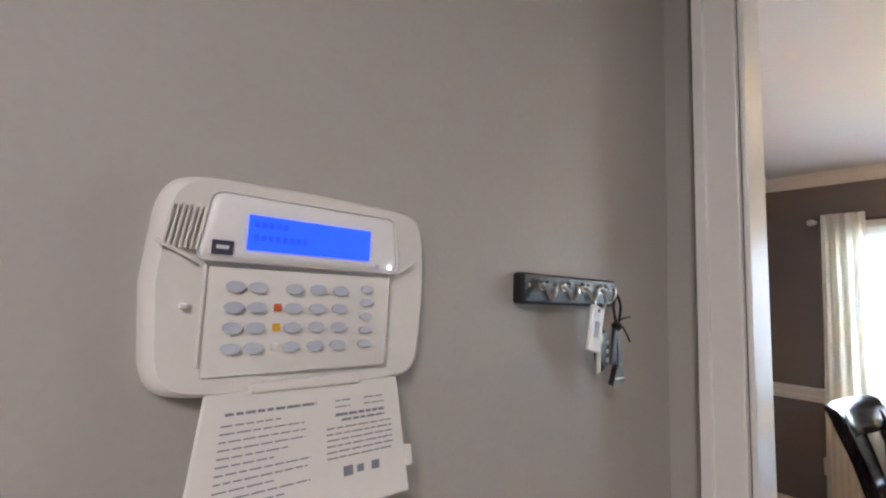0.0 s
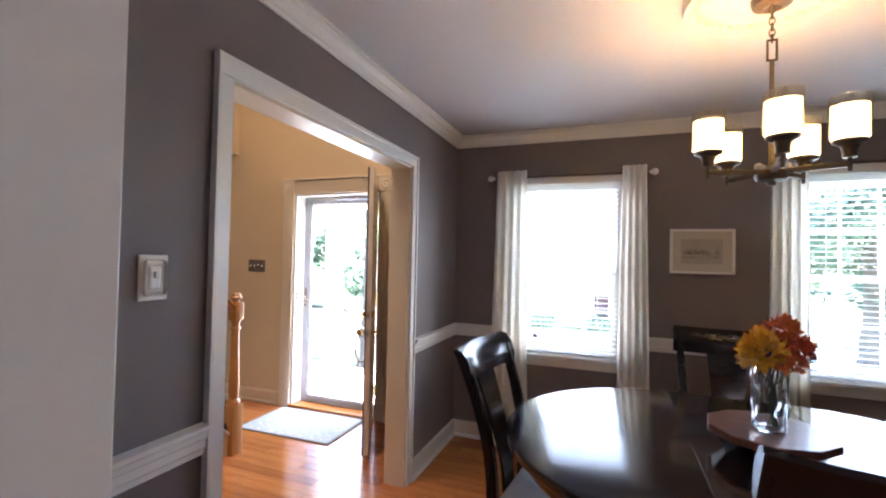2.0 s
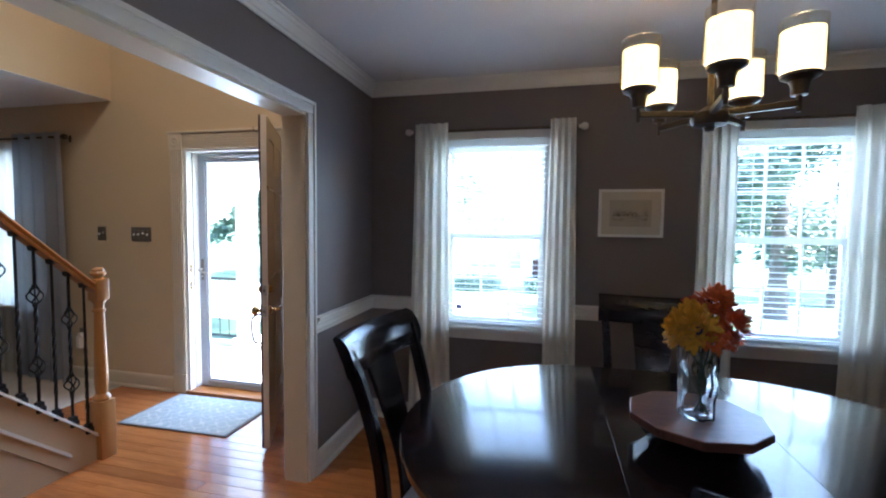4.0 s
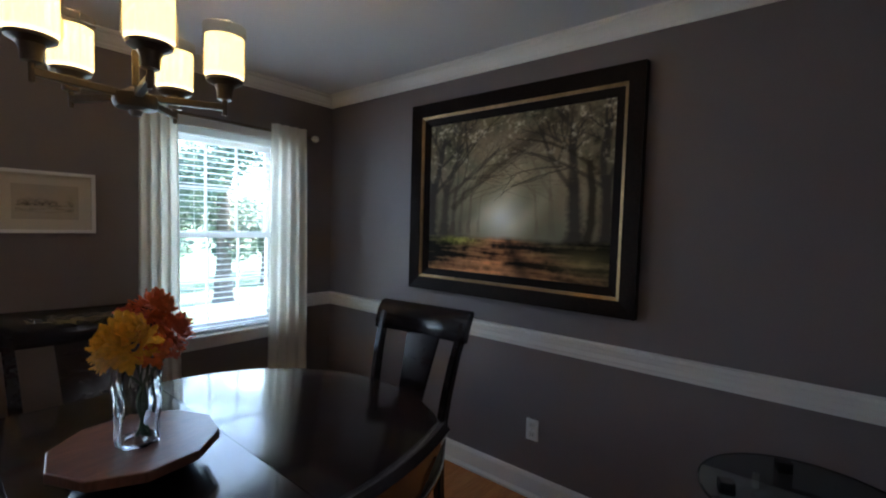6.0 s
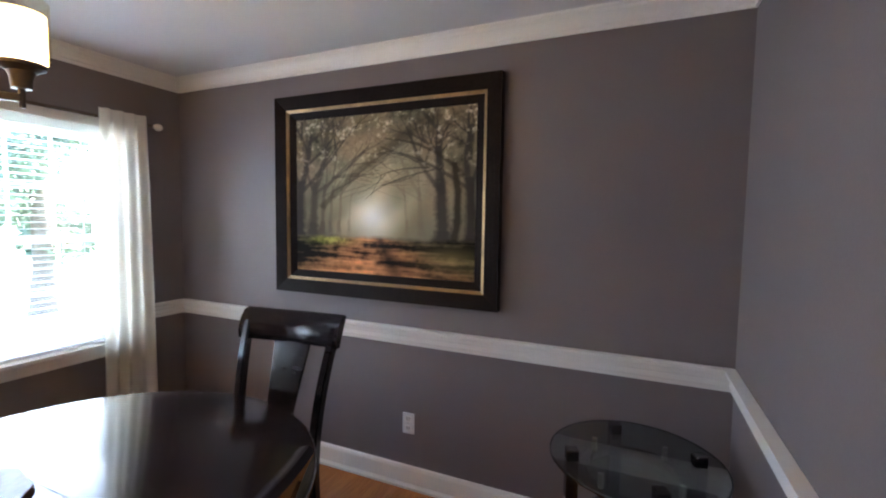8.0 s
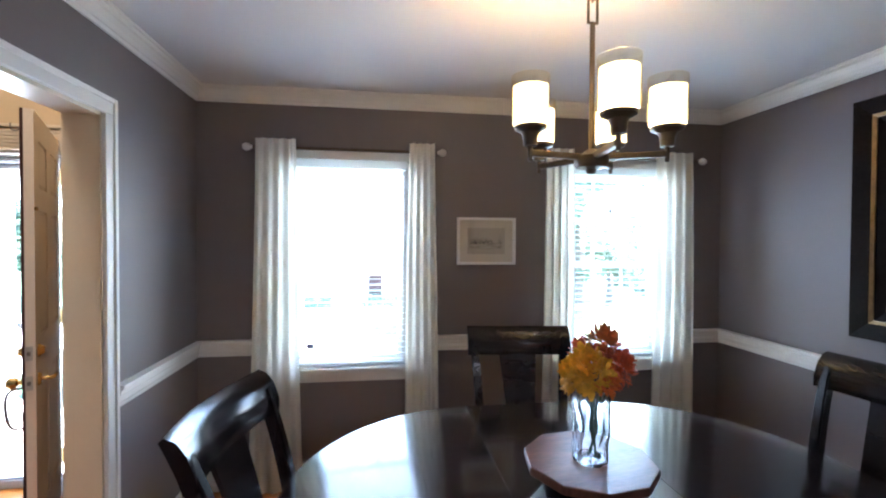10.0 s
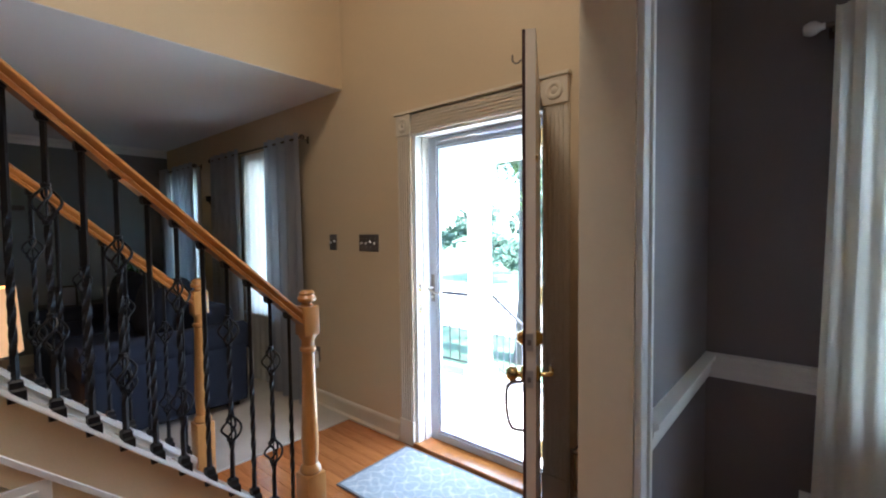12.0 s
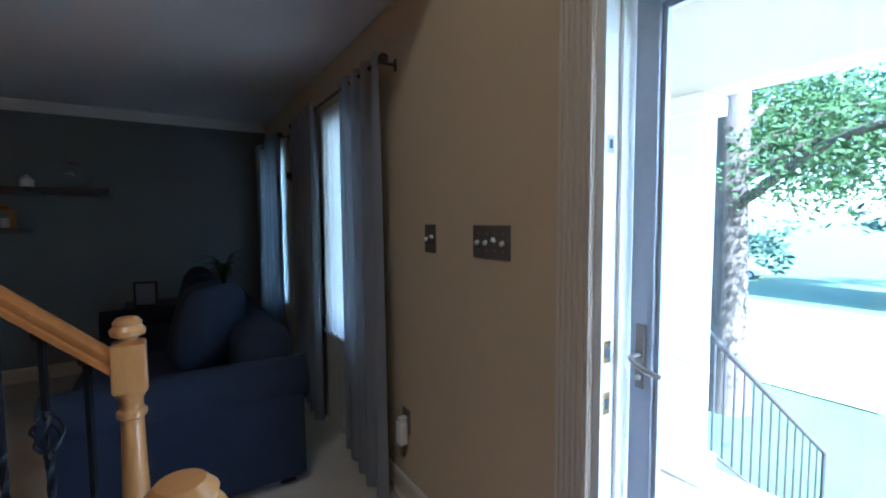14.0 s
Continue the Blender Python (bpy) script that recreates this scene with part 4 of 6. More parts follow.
# ---- pictures ----
def forest(u, v):
    """A misty avenue of arching trees over a rust-coloured path."""
    n, mid, fine, tiny = wave_noise(u, v, 20, 3), wave_noise(u, v, 60, 4), wave_noise(u, v, 170, 12), wave_noise(u, v, 360, 13)
    glow = np.exp(-(((u - 0.47) / 0.10) ** 2 + ((v - 0.36) / 0.12) ** 2))
    mist = np.exp(-(((u - 0.49) / 0.30) ** 2 + ((v - 0.48) / 0.34) ** 2))
    canopy = np.clip((v - 0.42) * 2.6, 0, 1)
    tone = 0.12 + 0.20 * mist + 0.06 * n + 0.05 * np.sin((u - 0.75 * v) * 26 + 2 * n) * mist + canopy * (0.045 * mid + 0.05 * fine + 0.035 * tiny) + 0.42 * glow
    hue = np.clip(0.45 + 0.7 * n + 0.3 * mid, 0, 1)[:, None]
    rgb = np.clip(tone, 0.02, 1)[:, None] * (hue * np.array([1.16, 0.92, 0.64]) + (1 - hue) * np.array([0.98, 0.96, 0.66]))
    g = glow[:, None]
    rgb = rgb * (1 - g) + g * tone[:, None] * np.array([0.92, 0.98, 1.0])
    rng = np.random.RandomState(5)

    def stroke(p0, p1, p2, w0, w1, ink, alpha):
        nonlocal rgb
        lo_u, hi_u = min(p0[0], p1[0], p2[0]) - 0.08, max(p0[0], p1[0], p2[0]) + 0.08
        lo_v, hi_v = min(p0[1], p1[1], p2[1]) - 0.08, max(p0[1], p1[1], p2[1]) + 0.08
        near = np.nonzero((u > lo_u) & (u < hi_u) & (v > lo_v) & (v < hi_v))[0]
        if not len(near):
            return
        a, b, wob = u[near] + 0.004 * mid[near], v[near] + 0.003 * fine[near], 1 + 0.2 * tiny[near]
        k = np.zeros(len(near))
        for t in np.linspace(0, 1, 15):
            x = (1 - t) ** 2 * p0[0] + 2 * t * (1 - t) * p1[0] + t * t * p2[0]
            y = (1 - t) ** 2 * p0[1] + 2 * t * (1 - t) * p1[1] + t * t * p2[1]
            tx, ty = (1 - t) * (p1[0] - p0[0]) + t * (p2[0] - p1[0]), (1 - t) * (p1[1] - p0[1]) + t * (p2[1] - p1[1])
            l = math.hypot(tx, ty) + 1e-6
            along, across = ((a - x) * tx + (b - y) * ty) / l, abs((a - x) * ty - (b - y) * tx) / l
            w = (w0 + (w1 - w0) * t) * wob
            k = np.maximum(k, np.clip(1.6 - across / w, 0, 1) * np.clip(3 - abs(along) * 26 / l, 0, 1))
        k = (alpha * k)[:, None]
        rgb[near] = rgb[near] * (1 - k) + k * np.array(ink)

    def bough(x, y, ang, length, w, ink, alpha, depth):
        """A limb that bends over and splits into finer ones."""
        bend = rng.uniform(-0.5, 0.5)
        x1, y1 = x + 0.5 * length * math.cos(ang), y + 0.5 * length * math.sin(ang)
        x2, y2 = x1 + 0.5 * length * math.cos(ang + bend), y1 + 0.5 * length * math.sin(ang + bend)
        stroke((x, y), (x1, y1), (x2, y2), w, w * 0.45, ink, alpha)
        if depth:
            for _ in range(3):
                t = rng.uniform(0.35, 1.0)
                bough(x + (x2 - x) * t, y + (y2 - y) * t, ang + bend * t + rng.uniform(-0.8, 0.8), length * rng.uniform(0.45, 0.7), w * 0.5, ink, alpha * 0.9, depth - 1)

    for x, y0, w, near, lean in ((0.33, 0.26, 0.006, 0.30, 0.9), (0.66, 0.26, 0.007, 0.35, 2.2), (0.27, 0.255, 0.009, 0.5, 0.95), (0.215, 0.25, 0.010, 0.6, 1.0), (0.735, 0.25, 0.013, 0.40, 2.0),
                                 (0.165, 0.245, 0.013, 0.75, 1.0), (0.105, 0.235, 0.024, 0.9, 1.15), (0.015, 0.18, 0.030, 1.0, 1.3), (0.845, 0.20, 0.032, 0.95, 1.65), (0.985, 0.18, 0.026, 1.0, 1.8)):
        ink = np.array([0.020, 0.016, 0.013]) + 0.014 + (1 - near) * np.array([0.17, 0.14, 0.10])
        s = 1 if x < 0.5 else -1
        fork = 0.50 + 0.08 * near
        stroke((x, y0 - 0.03), (x, y0 + 0.02), (x, y0 + 0.08), w * 1.9, w, ink, near)
        stroke((x, y0 + 0.02), (x + 0.004 * s, 0.40), (x + s * 0.015, fork), w, w * 0.72, ink, near)
        bough(x + s * 0.015, fork - 0.03, lean, 0.34, w * 0.65, ink, near * 0.9, 3)
        bough(x + s * 0.010, fork - 0.05, math.pi - lean if near > 0.8 else lean + s * 0.35, 0.30, w * 0.42, ink, near * 0.8, 1 if near < 0.8 else 2)
        bough(x + s * 0.012, fork - 0.06, lean - s * 0.55, 0.42, w * 0.42, ink, near * 0.75, 2)
    dark = (0.030, 0.025, 0.017)
    stroke((0.18, 0.44), (0.38, 0.68), (0.78, 0.95), 0.016, 0.030, dark, 0.6)
    stroke((0.93, 0.62), (0.80, 0.80), (0.56, 0.84), 0.012, 0.004, dark, 0.75)
    stroke((0.90, 0.24), (0.93, 0.42), (0.90, 0.66), 0.018, 0.014, dark, 0.95)
    clump = np.clip(mid + 0.7 * fine - 0.25, 0, 1) * np.clip((v - 0.50) * 3, 0, 1)
    rgb = rgb * (1 - 0.65 * clump[:, None]) + 0.65 * clump[:, None] * np.array([0.085, 0.075, 0.036])
    gaps = np.clip(fine + 0.8 * tiny - 0.55, 0, 1) * np.clip((v - 0.55) * 3, 0, 1)
    rgb += 0.34 * gaps[:, None] * np.array([1, 0.95, 0.78])
    side = np.clip((abs(u - 0.5) - 0.30) * 2.6, 0, 1) * np.clip(0.6 + 0.6 * mid, 0, 1) * np.clip(1.2 - abs(v - 0.45) * 1.6, 0, 1)
    rgb = rgb * (1 - 0.25 * side[:, None]) + 0.25 * side[:, None] * np.array([0.040, 0.032, 0.022])
    low = np.clip(0.255 - v, 0, 1)
    ground = np.clip((0.245 + 0.012 * mid - v) * 34, 0, 1)[:, None]
    band = wave_noise(u * 0.45, np.clip(v * 4, 0, 1), 46, 8)
    path = np.exp(-(((u - 0.44) / (0.09 + low * 1.25)) ** 2))
    rut = np.exp(-(((u - 0.50 - low * 0.40) / (0.018 + low * 0.22)) ** 2))
    grass = np.exp(-(((u - 0.22) / 0.11) ** 2 + ((v - 0.215) / 0.030) ** 2))
    edge = np.exp(-(((u - 0.88) / 0.13) ** 2 + ((v - 0.12) / 0.06) ** 2))
    g_col = np.clip(0.40 + 0.85 * band + 0.30 * fine, 0.04, 1.2)[:, None] * (path[:, None] * np.array([0.50, 0.23, 0.10]) + (1 - path[:, None]) * np.array([0.085, 0.07, 0.035]))
    g_col = g_col * (1 - 0.75 * rut[:, None]) + grass[:, None] * np.array([0.19, 0.20, 0.035]) * np.clip(0.9 + fine, 0.2, 2)[:, None] + 0.5 * edge[:, None] * np.array([0.16, 0.13, 0.05])
    rgb = rgb * (1 - ground) + ground * (g_col + 0.05 * glow[:, None])
    return rgb * np.array([1.5, 1.36, 1.22])


def sketch(u, v):
    """A pale sepia drawing of a broad house among trees."""
    n, f = wave_noise(u, v, 40, 6), wave_noise(u, v, 120, 7)
    tone = np.full_like(u, 0.47) + 0.02 * n
    trees = np.clip(0.66 - 0.22 * (u - 0.35) ** 2 * 6 + 0.05 * n - v, 0, 0.12) / 0.12 * np.clip((v - 0.34) * 12, 0, 1) * (u > 0.08) * (u < 0.74)
    tone -= 0.20 * trees * np.clip(0.7 + 0.7 * f, 0, 1.3)
    tone -= 0.15 * np.exp(-((u - 0.87) / 0.05) ** 2 - ((v - 0.45) / 0.22) ** 2) * np.clip(0.8 + 0.8 * f, 0, 1)
    for v0, w, a in ((0.40, 0.02, 0.13), (0.30, 0.03, 0.17), (0.22, 0.02, 0.10)):
        tone -= a * np.exp(-((v - v0 - 0.02 * np.sin(9 * u + v0 * 30)) / w) ** 2) * (u > 0.05) * (u < 0.92) * np.clip(0.8 + 0.6 * f, 0, 1)
    tone -= 0.10 * ((np.sin(u * 60) > 0.4) & (abs(v - 0.45) < 0.04) & (abs(u - 0.45) < 0.25))
    tone = np.clip(tone, 0.10, 0.6)
    return np.stack([tone, tone * 0.90, tone * 0.74], -1)


def framed(name, label, m, w, h, bands, sheet, nx, nz):
    """bands: (name, width, depth at the outer edge, depth at the inner edge, material, label) from outside in."""
    f = thing(name, label, "picture")
    f.matrix_basis = m
    a, b = w / 2, h / 2
    for n, bw, d0, d1, material, lab in bands:
        for sx, sz, ln in ((1, 0, b), (-1, 0, b), (0, 1, a), (0, -1, a)):
            own = bmesh.new()
            other = a if sx else b
            pts = []
            for t, dd in ((0, d0), (1, d1)):
                for e in (-1, 1):
                    o, l = other - bw * t, (ln - bw * t) * e
                    for y in (0, -dd):
                        pts.append(own.verts.new((o * sx, y, l) if sx else (l, y, o * sz)))
            bmesh.ops.convex_hull(own, input=pts)
            part(n, own, material, f, lab)
        a, b = a - bw, b - bw
    s = picture_sheet("canvas", a * 2, b * 2, nx, nz, sheet, M_PICTURE, f, pose(0, -0.008, 0))
    return f


framed("landscape_painting", "large painting of a misty tree avenue in a dark gilt-edged frame", pose(XE - 0.001, 2.737, 1.608, 0, 0, -90), 1.40, 1.145,
       (("frame_board", 0.076, 0.046, 0.034, M_FRAME, "dark bronze frame"), ("gilt_edge", 0.015, 0.032, 0.026, M_GILT, "worn gilt edge"), ("inner_frame", 0.042, 0.020, 0.010, M_FRAME, "dark inner slope")), forest, 320, 256)
framed("house_sketch", "small framed pencil sketch of a house in a white frame", pose(0.907, YN - 0.001, 1.496), 0.38, 0.30,
       (("frame_board", 0.016, 0.030, 0.030, M_WHITEPL, "white frame"), ("mount", 0.050, 0.010, 0.010, M_MAT, "cream mount")), sketch, 120, 90)


# ---- switches and outlets ----
def wall_plate(name, label, category, m, w, h, material, items, group=""):
    p = thing(name, label, category, group=group)
    p.matrix_basis = m
    part("plate", box(-w / 2, w / 2, -0.006, 0, -h / 2, h / 2, 0.0025), material, p)
    for n, x, z, sx, sz, d, mm in items:
        part(n, box(x - sx / 2, x + sx / 2, -0.006 - d, -0.005, z - sz / 2, z + sz / 2, min(sx, sz) * 0.2), mm, p)
    return p


def outlet(m, label, group="outlets"):
    o = wall_plate("power_outlet", label, "outlet", m, 0.072, 0.116, M_WHITEPL, [("socket_face", 0, 0.026, 0.034, 0.030, 0.002, M_PLASTIC), ("socket_face", 0, -0.026, 0.034, 0.030, 0.002, M_PLASTIC), ("screw", 0, 0, 0.006, 0.006, 0.001, M_NICKEL)], group)
    for z in (0.026, -0.026):
        for x in (-0.006, 0.006):
            part("slot", box(x - 0.001, x + 0.001, -0.0092, -0.0078, z - 0.005, z + 0.007), M_INK, o)
    return o


outlet(pose(XE, 2.538, 0.361, 0, 0, -90), "white duplex outlet low on the mauve grey wall")
outlet(pose(-0.508, YN, 0.387), "white duplex outlet beside the dining curtain")
wall_plate("dimmer_switch", "white framed dimmer switch beside the wide opening", "light switch", pose(XW, 1.796, 1.346, 0, 0, 90), 0.082, 0.125, M_PLASTIC,
           [("raised_frame", 0, 0, 0.062, 0.100, 0.005, M_PLASTIC), ("rocker", 0, 0, 0.036, 0.068, 0.009, M_WHITEPL), ("toggle", 0, 0.008, 0.012, 0.018, 0.016, M_PLASTIC)])
for cx, w, n in ((-3.306, 0.088, 2), (-2.893, 0.205, 4)):
    sw = wall_plate("toggle_switch", "pewter plate with %d white toggle switches on the cream wall" % n, "light switch", pose(cx, FY, 1.304), w, 0.118, M_PEWTER, [("screw", (k - (n - 1) / 2) * 0.046, z, 0.006, 0.006, 0.001, M_NICKEL) for k in range(n) for z in (0.03, -0.03)], "foyer switches")
    for k in range(n):
        own = box(-0.005, 0.005, -0.022, -0.004, -0.006, 0.008, 0.002)
        part("toggle", own, M_WHITEPL, sw, at=pose((k - (n - 1) / 2) * 0.046, 0, 0.002, 25 if (k + n) % 3 else -25))
wall_plate("air_freshener_outlet", "dark outlet plate with a white plug-in air freshener", "outlet", pose(-3.55, FY, 0.41), 0.075, 0.118, M_PEWTER, [("freshener", 0.0, -0.055, 0.052, 0.115, 0.045, M_WHITEPL), ("vent_cap", 0.0, 0.012, 0.034, 0.022, 0.040, M_PLASTIC)])
wall_plate("hall_switch", "off-white switch plate on the foyer wall edge", "light switch", pose(FX, 1.75, 1.35, 0, 0, -90), 0.072, 0.116, M_PLASTIC, [("toggle", 0, 0, 0.01, 0.02, 0.012, M_WHITEPL)])


# ---- hall: alarm keypad and key rack ----
def build_keypad():
    k = thing("alarm_keypad", "off-white alarm keypad with lit blue display and open flap", "keypad")
    k.matrix_basis = pose(KX, 0.4605, 1.424, 0, 0, 90) @ Matrix.Diagonal((1.165, 1.0, 1.12, 1))
    w, h = 0.0970, 0.0655
    def outline(sx, sz):
        """Flat top and bottom, sides that swell outwards, small round corners."""
        pts = []
        for i in range(64):
            a = 2 * math.pi * i / 64
            c, s = math.cos(a), math.sin(a)
            x, z = math.copysign(abs(c) ** 0.18, c), math.copysign(abs(s) ** 0.18, s)
            pts.append((x * sx * (1 - 0.08 * z * z) * (1.03 if x > 0 else 0.93), z * sz * (1 - 0.03 * x * x)))
        return pts
    own = bmesh.new()
    rings = []
    for scale, y in ((0.985, 0), (1.0, -0.006), (1.0, -0.014), (0.975, -0.021), (0.93, -0.024)):
        rings.append([own.verts.new((x, y + 0.011 * (abs(x) / w) ** 4, z)) for x, z in outline(w * scale, h * (scale if scale > 0.95 else 0.95))])
    for a, b in zip(rings, rings[1:]):
        for i in range(64):
            own.faces.new((a[i], a[(i + 1) % 64], b[(i + 1) % 64], b[i]))
    own.faces.new(rings[-1])
    bmesh.ops.recalc_face_normals(own, faces=own.faces[:])
    part("body", own, M_PLASTIC, k, smooth=True)
    bez = box(-0.062, 0.058, -0.029, -0.021, 0.014, 0.055, 0.006, segs=3)
    for v in bez.verts:
        v.co.x *= 1.0 + 0.10 * (0.055 - v.co.z) / 0.041
    part("display_bezel", bez, M_WHITEPL, k, "glossy white display surround", smooth=True)
    part("display", box(-0.043, 0.037, -0.0306, -0.028, 0.022, 0.043, 0.0006), M_LCD, k, "lit blue display")
    for x0, z, n in ((-0.040, 0.0375, 5), (-0.040, 0.0295, 8)):
        for q in range(n):
            part("display_text", box(x0 + q * 0.0042, x0 + q * 0.0042 + 0.0028, -0.0309, -0.0303, z - 0.002, z + 0.002), M_LCDTEXT, k)
    for s, x0 in ((-1, -0.068), (1, 0.063)):
        part("side_crease", tube([(x0, -0.0245, 0.014), (x0 + s * 0.018, -0.0205, 0.024)], 0.0011, 6), M_PLASTIC, k, smooth=True)
        part("side_crease", tube([(x0 - s * 0.006, -0.0240, 0.012), (x0 - s * 0.006, -0.0235, -0.046)], 0.0010, 6), M_PLASTIC, k, smooth=True)
    part("key_field", box(-0.060, 0.056, -0.0252, -0.022, -0.052, 0.011, 0.0012, segs=2), M_PLASTIC, k, "flat white key field", smooth=True)
    part("badge", box(-0.061, -0.050, -0.0302, -0.0286, 0.018, 0.026, 0.0004), M_INK, k, "dark blue maker's badge")
    part("badge_bar", box(-0.0590, -0.0525, -0.0306, -0.030, 0.021, 0.0232), M_WHITEPL, k)
    for i in range(9):
        slot = box(-0.0006, 0.0006, -0.0236, -0.0205, -0.013, 0.013)
        part("speaker_slot", slot, M_PLASTIC, k, at=pose(-0.0815 + i * 0.0026, -0.0004 if i > 3 else 0.001, 0.033, 0, 8, 0))
    for x in (0.044, 0.054):
        part("status_light", lathe([(0, 0), (0.0016, 0), (0.0012, 0.001), (0, 0.0014)], 10, m=pose(x, -0.029, 0.0185, 90)), M_LED if x > 0.05 else M_KEY, k)
    key = None
    spots = [(x, z) for z in (0.000, -0.012, -0.024, -0.036) for x in (-0.044, -0.030)] + [(x, z) for z in (0.000, -0.012, -0.024, -0.036) for x in (-0.006, 0.011, 0.028)] + [(0.050, 0.002 - 0.0095 * i) for i in range(5)]
    for x, z in spots:
        x = -0.052 + (x + 0.050) * 0.90
        small = x > 0.034
        if key is None:
            ob = part("key", lathe([(0, 0.0014), (0.0042, 0.0012), (0.0052, 0.0004), (0.0055, -0.002), (0, -0.002)], 16, m=pose(0, 0, 0, 90) @ Matrix.Diagonal((0.98, 0.60, -1, 1))), M_KEY, k, smooth=True)
            key = ob.data
        else:
            ob = new("key", key)
            ob.parent = k
        ob.matrix_basis = pose(x, -0.0262, z) @ Matrix.Diagonal((0.85, 1, 0.75, 1) if small else (1, 1, 1, 1))
        part("key_print", box(x - 0.0013, x + 0.0013, -0.0280, -0.0272, z - 0.0006, z + 0.0006), M_GREYINK, k)
    for z, m in ((-0.012, M_RUST), (-0.024, M_YELLOW), (-0.036, M_CERAMIC)):
        part("emergency_mark", box(-0.0238, -0.0192, -0.0262, -0.0250, z - 0.0023, z + 0.0023, 0.0005), m, k)
    part("latch_stud", box(-0.073, -0.069, -0.026, -0.022, -0.013, -0.010, 0.0008), M_WHITEPL, k)
    part("hinge", box(-0.034, 0.036, -0.0285, -0.0235, -0.0625, -0.0565, 0.0015), M_PLASTIC, k)
    flap = box(-0.056, 0.062, -0.0015, 0.0015, -0.078, 0, 0.0012)
    for v in flap.verts:
        v.co.x *= 1.0 + (0.20 if v.co.x < 0 else 0.06) * (-v.co.z / 0.078) ** 0.8
    m = pose(0.002, -0.024, -0.0615, -14) @ Matrix.Diagonal((1.05, 1, 1, 1))
    fl = part("flap", flap, M_PLASTIC, k, "open hanging flap with printed instructions", at=m)
    rng = random.Random(4)
    def words(x0, x1, z, t):
        while x0 < x1:
            l = rng.uniform(0.003, 0.008)
            part("print_word", box(x0, min(x0 + l, x1), -0.0021, -0.0014, z - t, z + t), M_GREYINK, fl)
            x0 += l + 0.0013
    words(-0.046, 0.004, -0.012, 0.0008)
    for q in range(12):
        words(-0.048 - 0.0004 * q, -0.048 + rng.uniform(0.026, 0.048), -0.018 - q * 0.0042, 0.00038)
    words(0.016, 0.050, -0.021, 0.0009), words(0.020, 0.050, -0.0245, 0.0007)
    for q in range(2):
        words(0.016, 0.026, -0.012 - 0.004 * q, 0.0004), words(0.036, 0.050, -0.012 - 0.004 * q, 0.0004)
    for q in range(6):
        words(0.010, 0.055, -0.029 - q * 0.0036, 0.00042)
    for x, s in ((0.020, 0.003), (0.029, 0.0022), (0.039, 0.0026)):
        part("print_mark", box(x, x + 2 * s, -0.0021, -0.0014, -0.056 - s, -0.056 + s), M_GREYINK, fl)
    for x in (-0.045, -0.033, -0.021):
        part("print_mark", box(x, x + 0.006, -0.0021, -0.0014, -0.0742, -0.0700), M_GREYINK, fl)
    part("flap_tab", box(0.064, 0.069, -0.003, 0.002, -0.062, -0.048, 0.001), M_PLASTIC, fl)


build_keypad()


def build_rack():
    r = thing("key_rack", "narrow black wooden key rack with four nickel hooks", "key rack")
    r.matrix_basis = pose(KX, 0.812, 1.436, 0, 0, 90) @ Matrix.Diagonal((1.06, 1, 1, 1))
    part("board", box(-0.096, 0.096, -0.016, 0, -0.018, 0.018, 0.0035), M_BLACK, r)
    for x in (-0.066, -0.025, 0.016, 0.056):
        hk = bmesh.new()
        lathe([(0, 0), (0.0062, 0.0), (0.0058, 0.0025), (0, 0.0034)], 12, hk, pose(x, -0.0155, 0.004, 90))
        tube(smooth_line([(x, -0.017, 0.004), (x, -0.026, -0.001), (x, -0.031, -0.010), (x, -0.037, -0.004), (x, -0.037, 0.003)], 4), 0.0024, 8, hk)
        lathe([(0, -0.0035), (0.0034, 0), (0, 0.0035)], 8, hk, pose(x, -0.037, 0.004))
        for dx in (-0.006, 0.006):
            lathe([(0, -0.0030), (0.0030, 0), (0, 0.0030)], 8, hk, pose(x + dx, -0.021, 0.009))
        part("hook", hk, M_NICKEL, r, "small nickel hook", smooth=True)
    for x in (-0.086, 0.080):
        part("screw", lathe([(0, 0), (0.0032, 0), (0.0026, 0.0012), (0, 0.0014)], 10, m=pose(x, -0.0155, 0.004, 90)), M_PEWTER, r)


build_rack()
ks = thing("key_ring", "keys with a white tag hanging from the rack", "keys", (KX + 0.034, 0.842, 1.434), 90)
part("ring", tube([(0.012 * math.cos(a), 0, -0.011 + 0.012 * math.sin(a)) for a in [2 * math.pi * i / 20 for i in range(21)]], 0.001, 6, cap=False), M_NICKEL, ks)
tag = part("tag", box(-0.0145, 0.0145, -0.002, 0.002, -0.074, -0.016, 0.002), M_WHITEPL, ks, "white plastic tag", at=pose(-0.002, 0, 0, 0, 13, 0))
part("tag_hole", lathe([(0, -0.0005), (0.002, -0.0005), (0.002, 0.0005), (0, 0.0005)], 10, m=pose(0, -0.0022, -0.022, 90)), M_INK, tag)
part("tag_print", box(-0.005, 0.005, -0.0026, -0.0018, -0.056, -0.036), M_KEY, tag)
kb = box(-0.0055, 0.0055, 0.002, 0.0045, -0.100, -0.060, 0.001)
lathe([(0, -0.001), (0.010, -0.001), (0.010, 0.001), (0, 0.001)], 16, kb, pose(0, 0.003, -0.055, 90))
part("house_key", kb, M_OLDKEY, ks, "worn nickel door key")
fb = lathe([(0, -0.006), (0.0105, -0.005), (0.0130, 0), (0.0105, 0.005), (0, 0.006)], 20, m=pose(0.016, 0.008, -0.072, 90, 0, 0) @ Matrix.Diagonal((1, 2.15, 1, 1)))
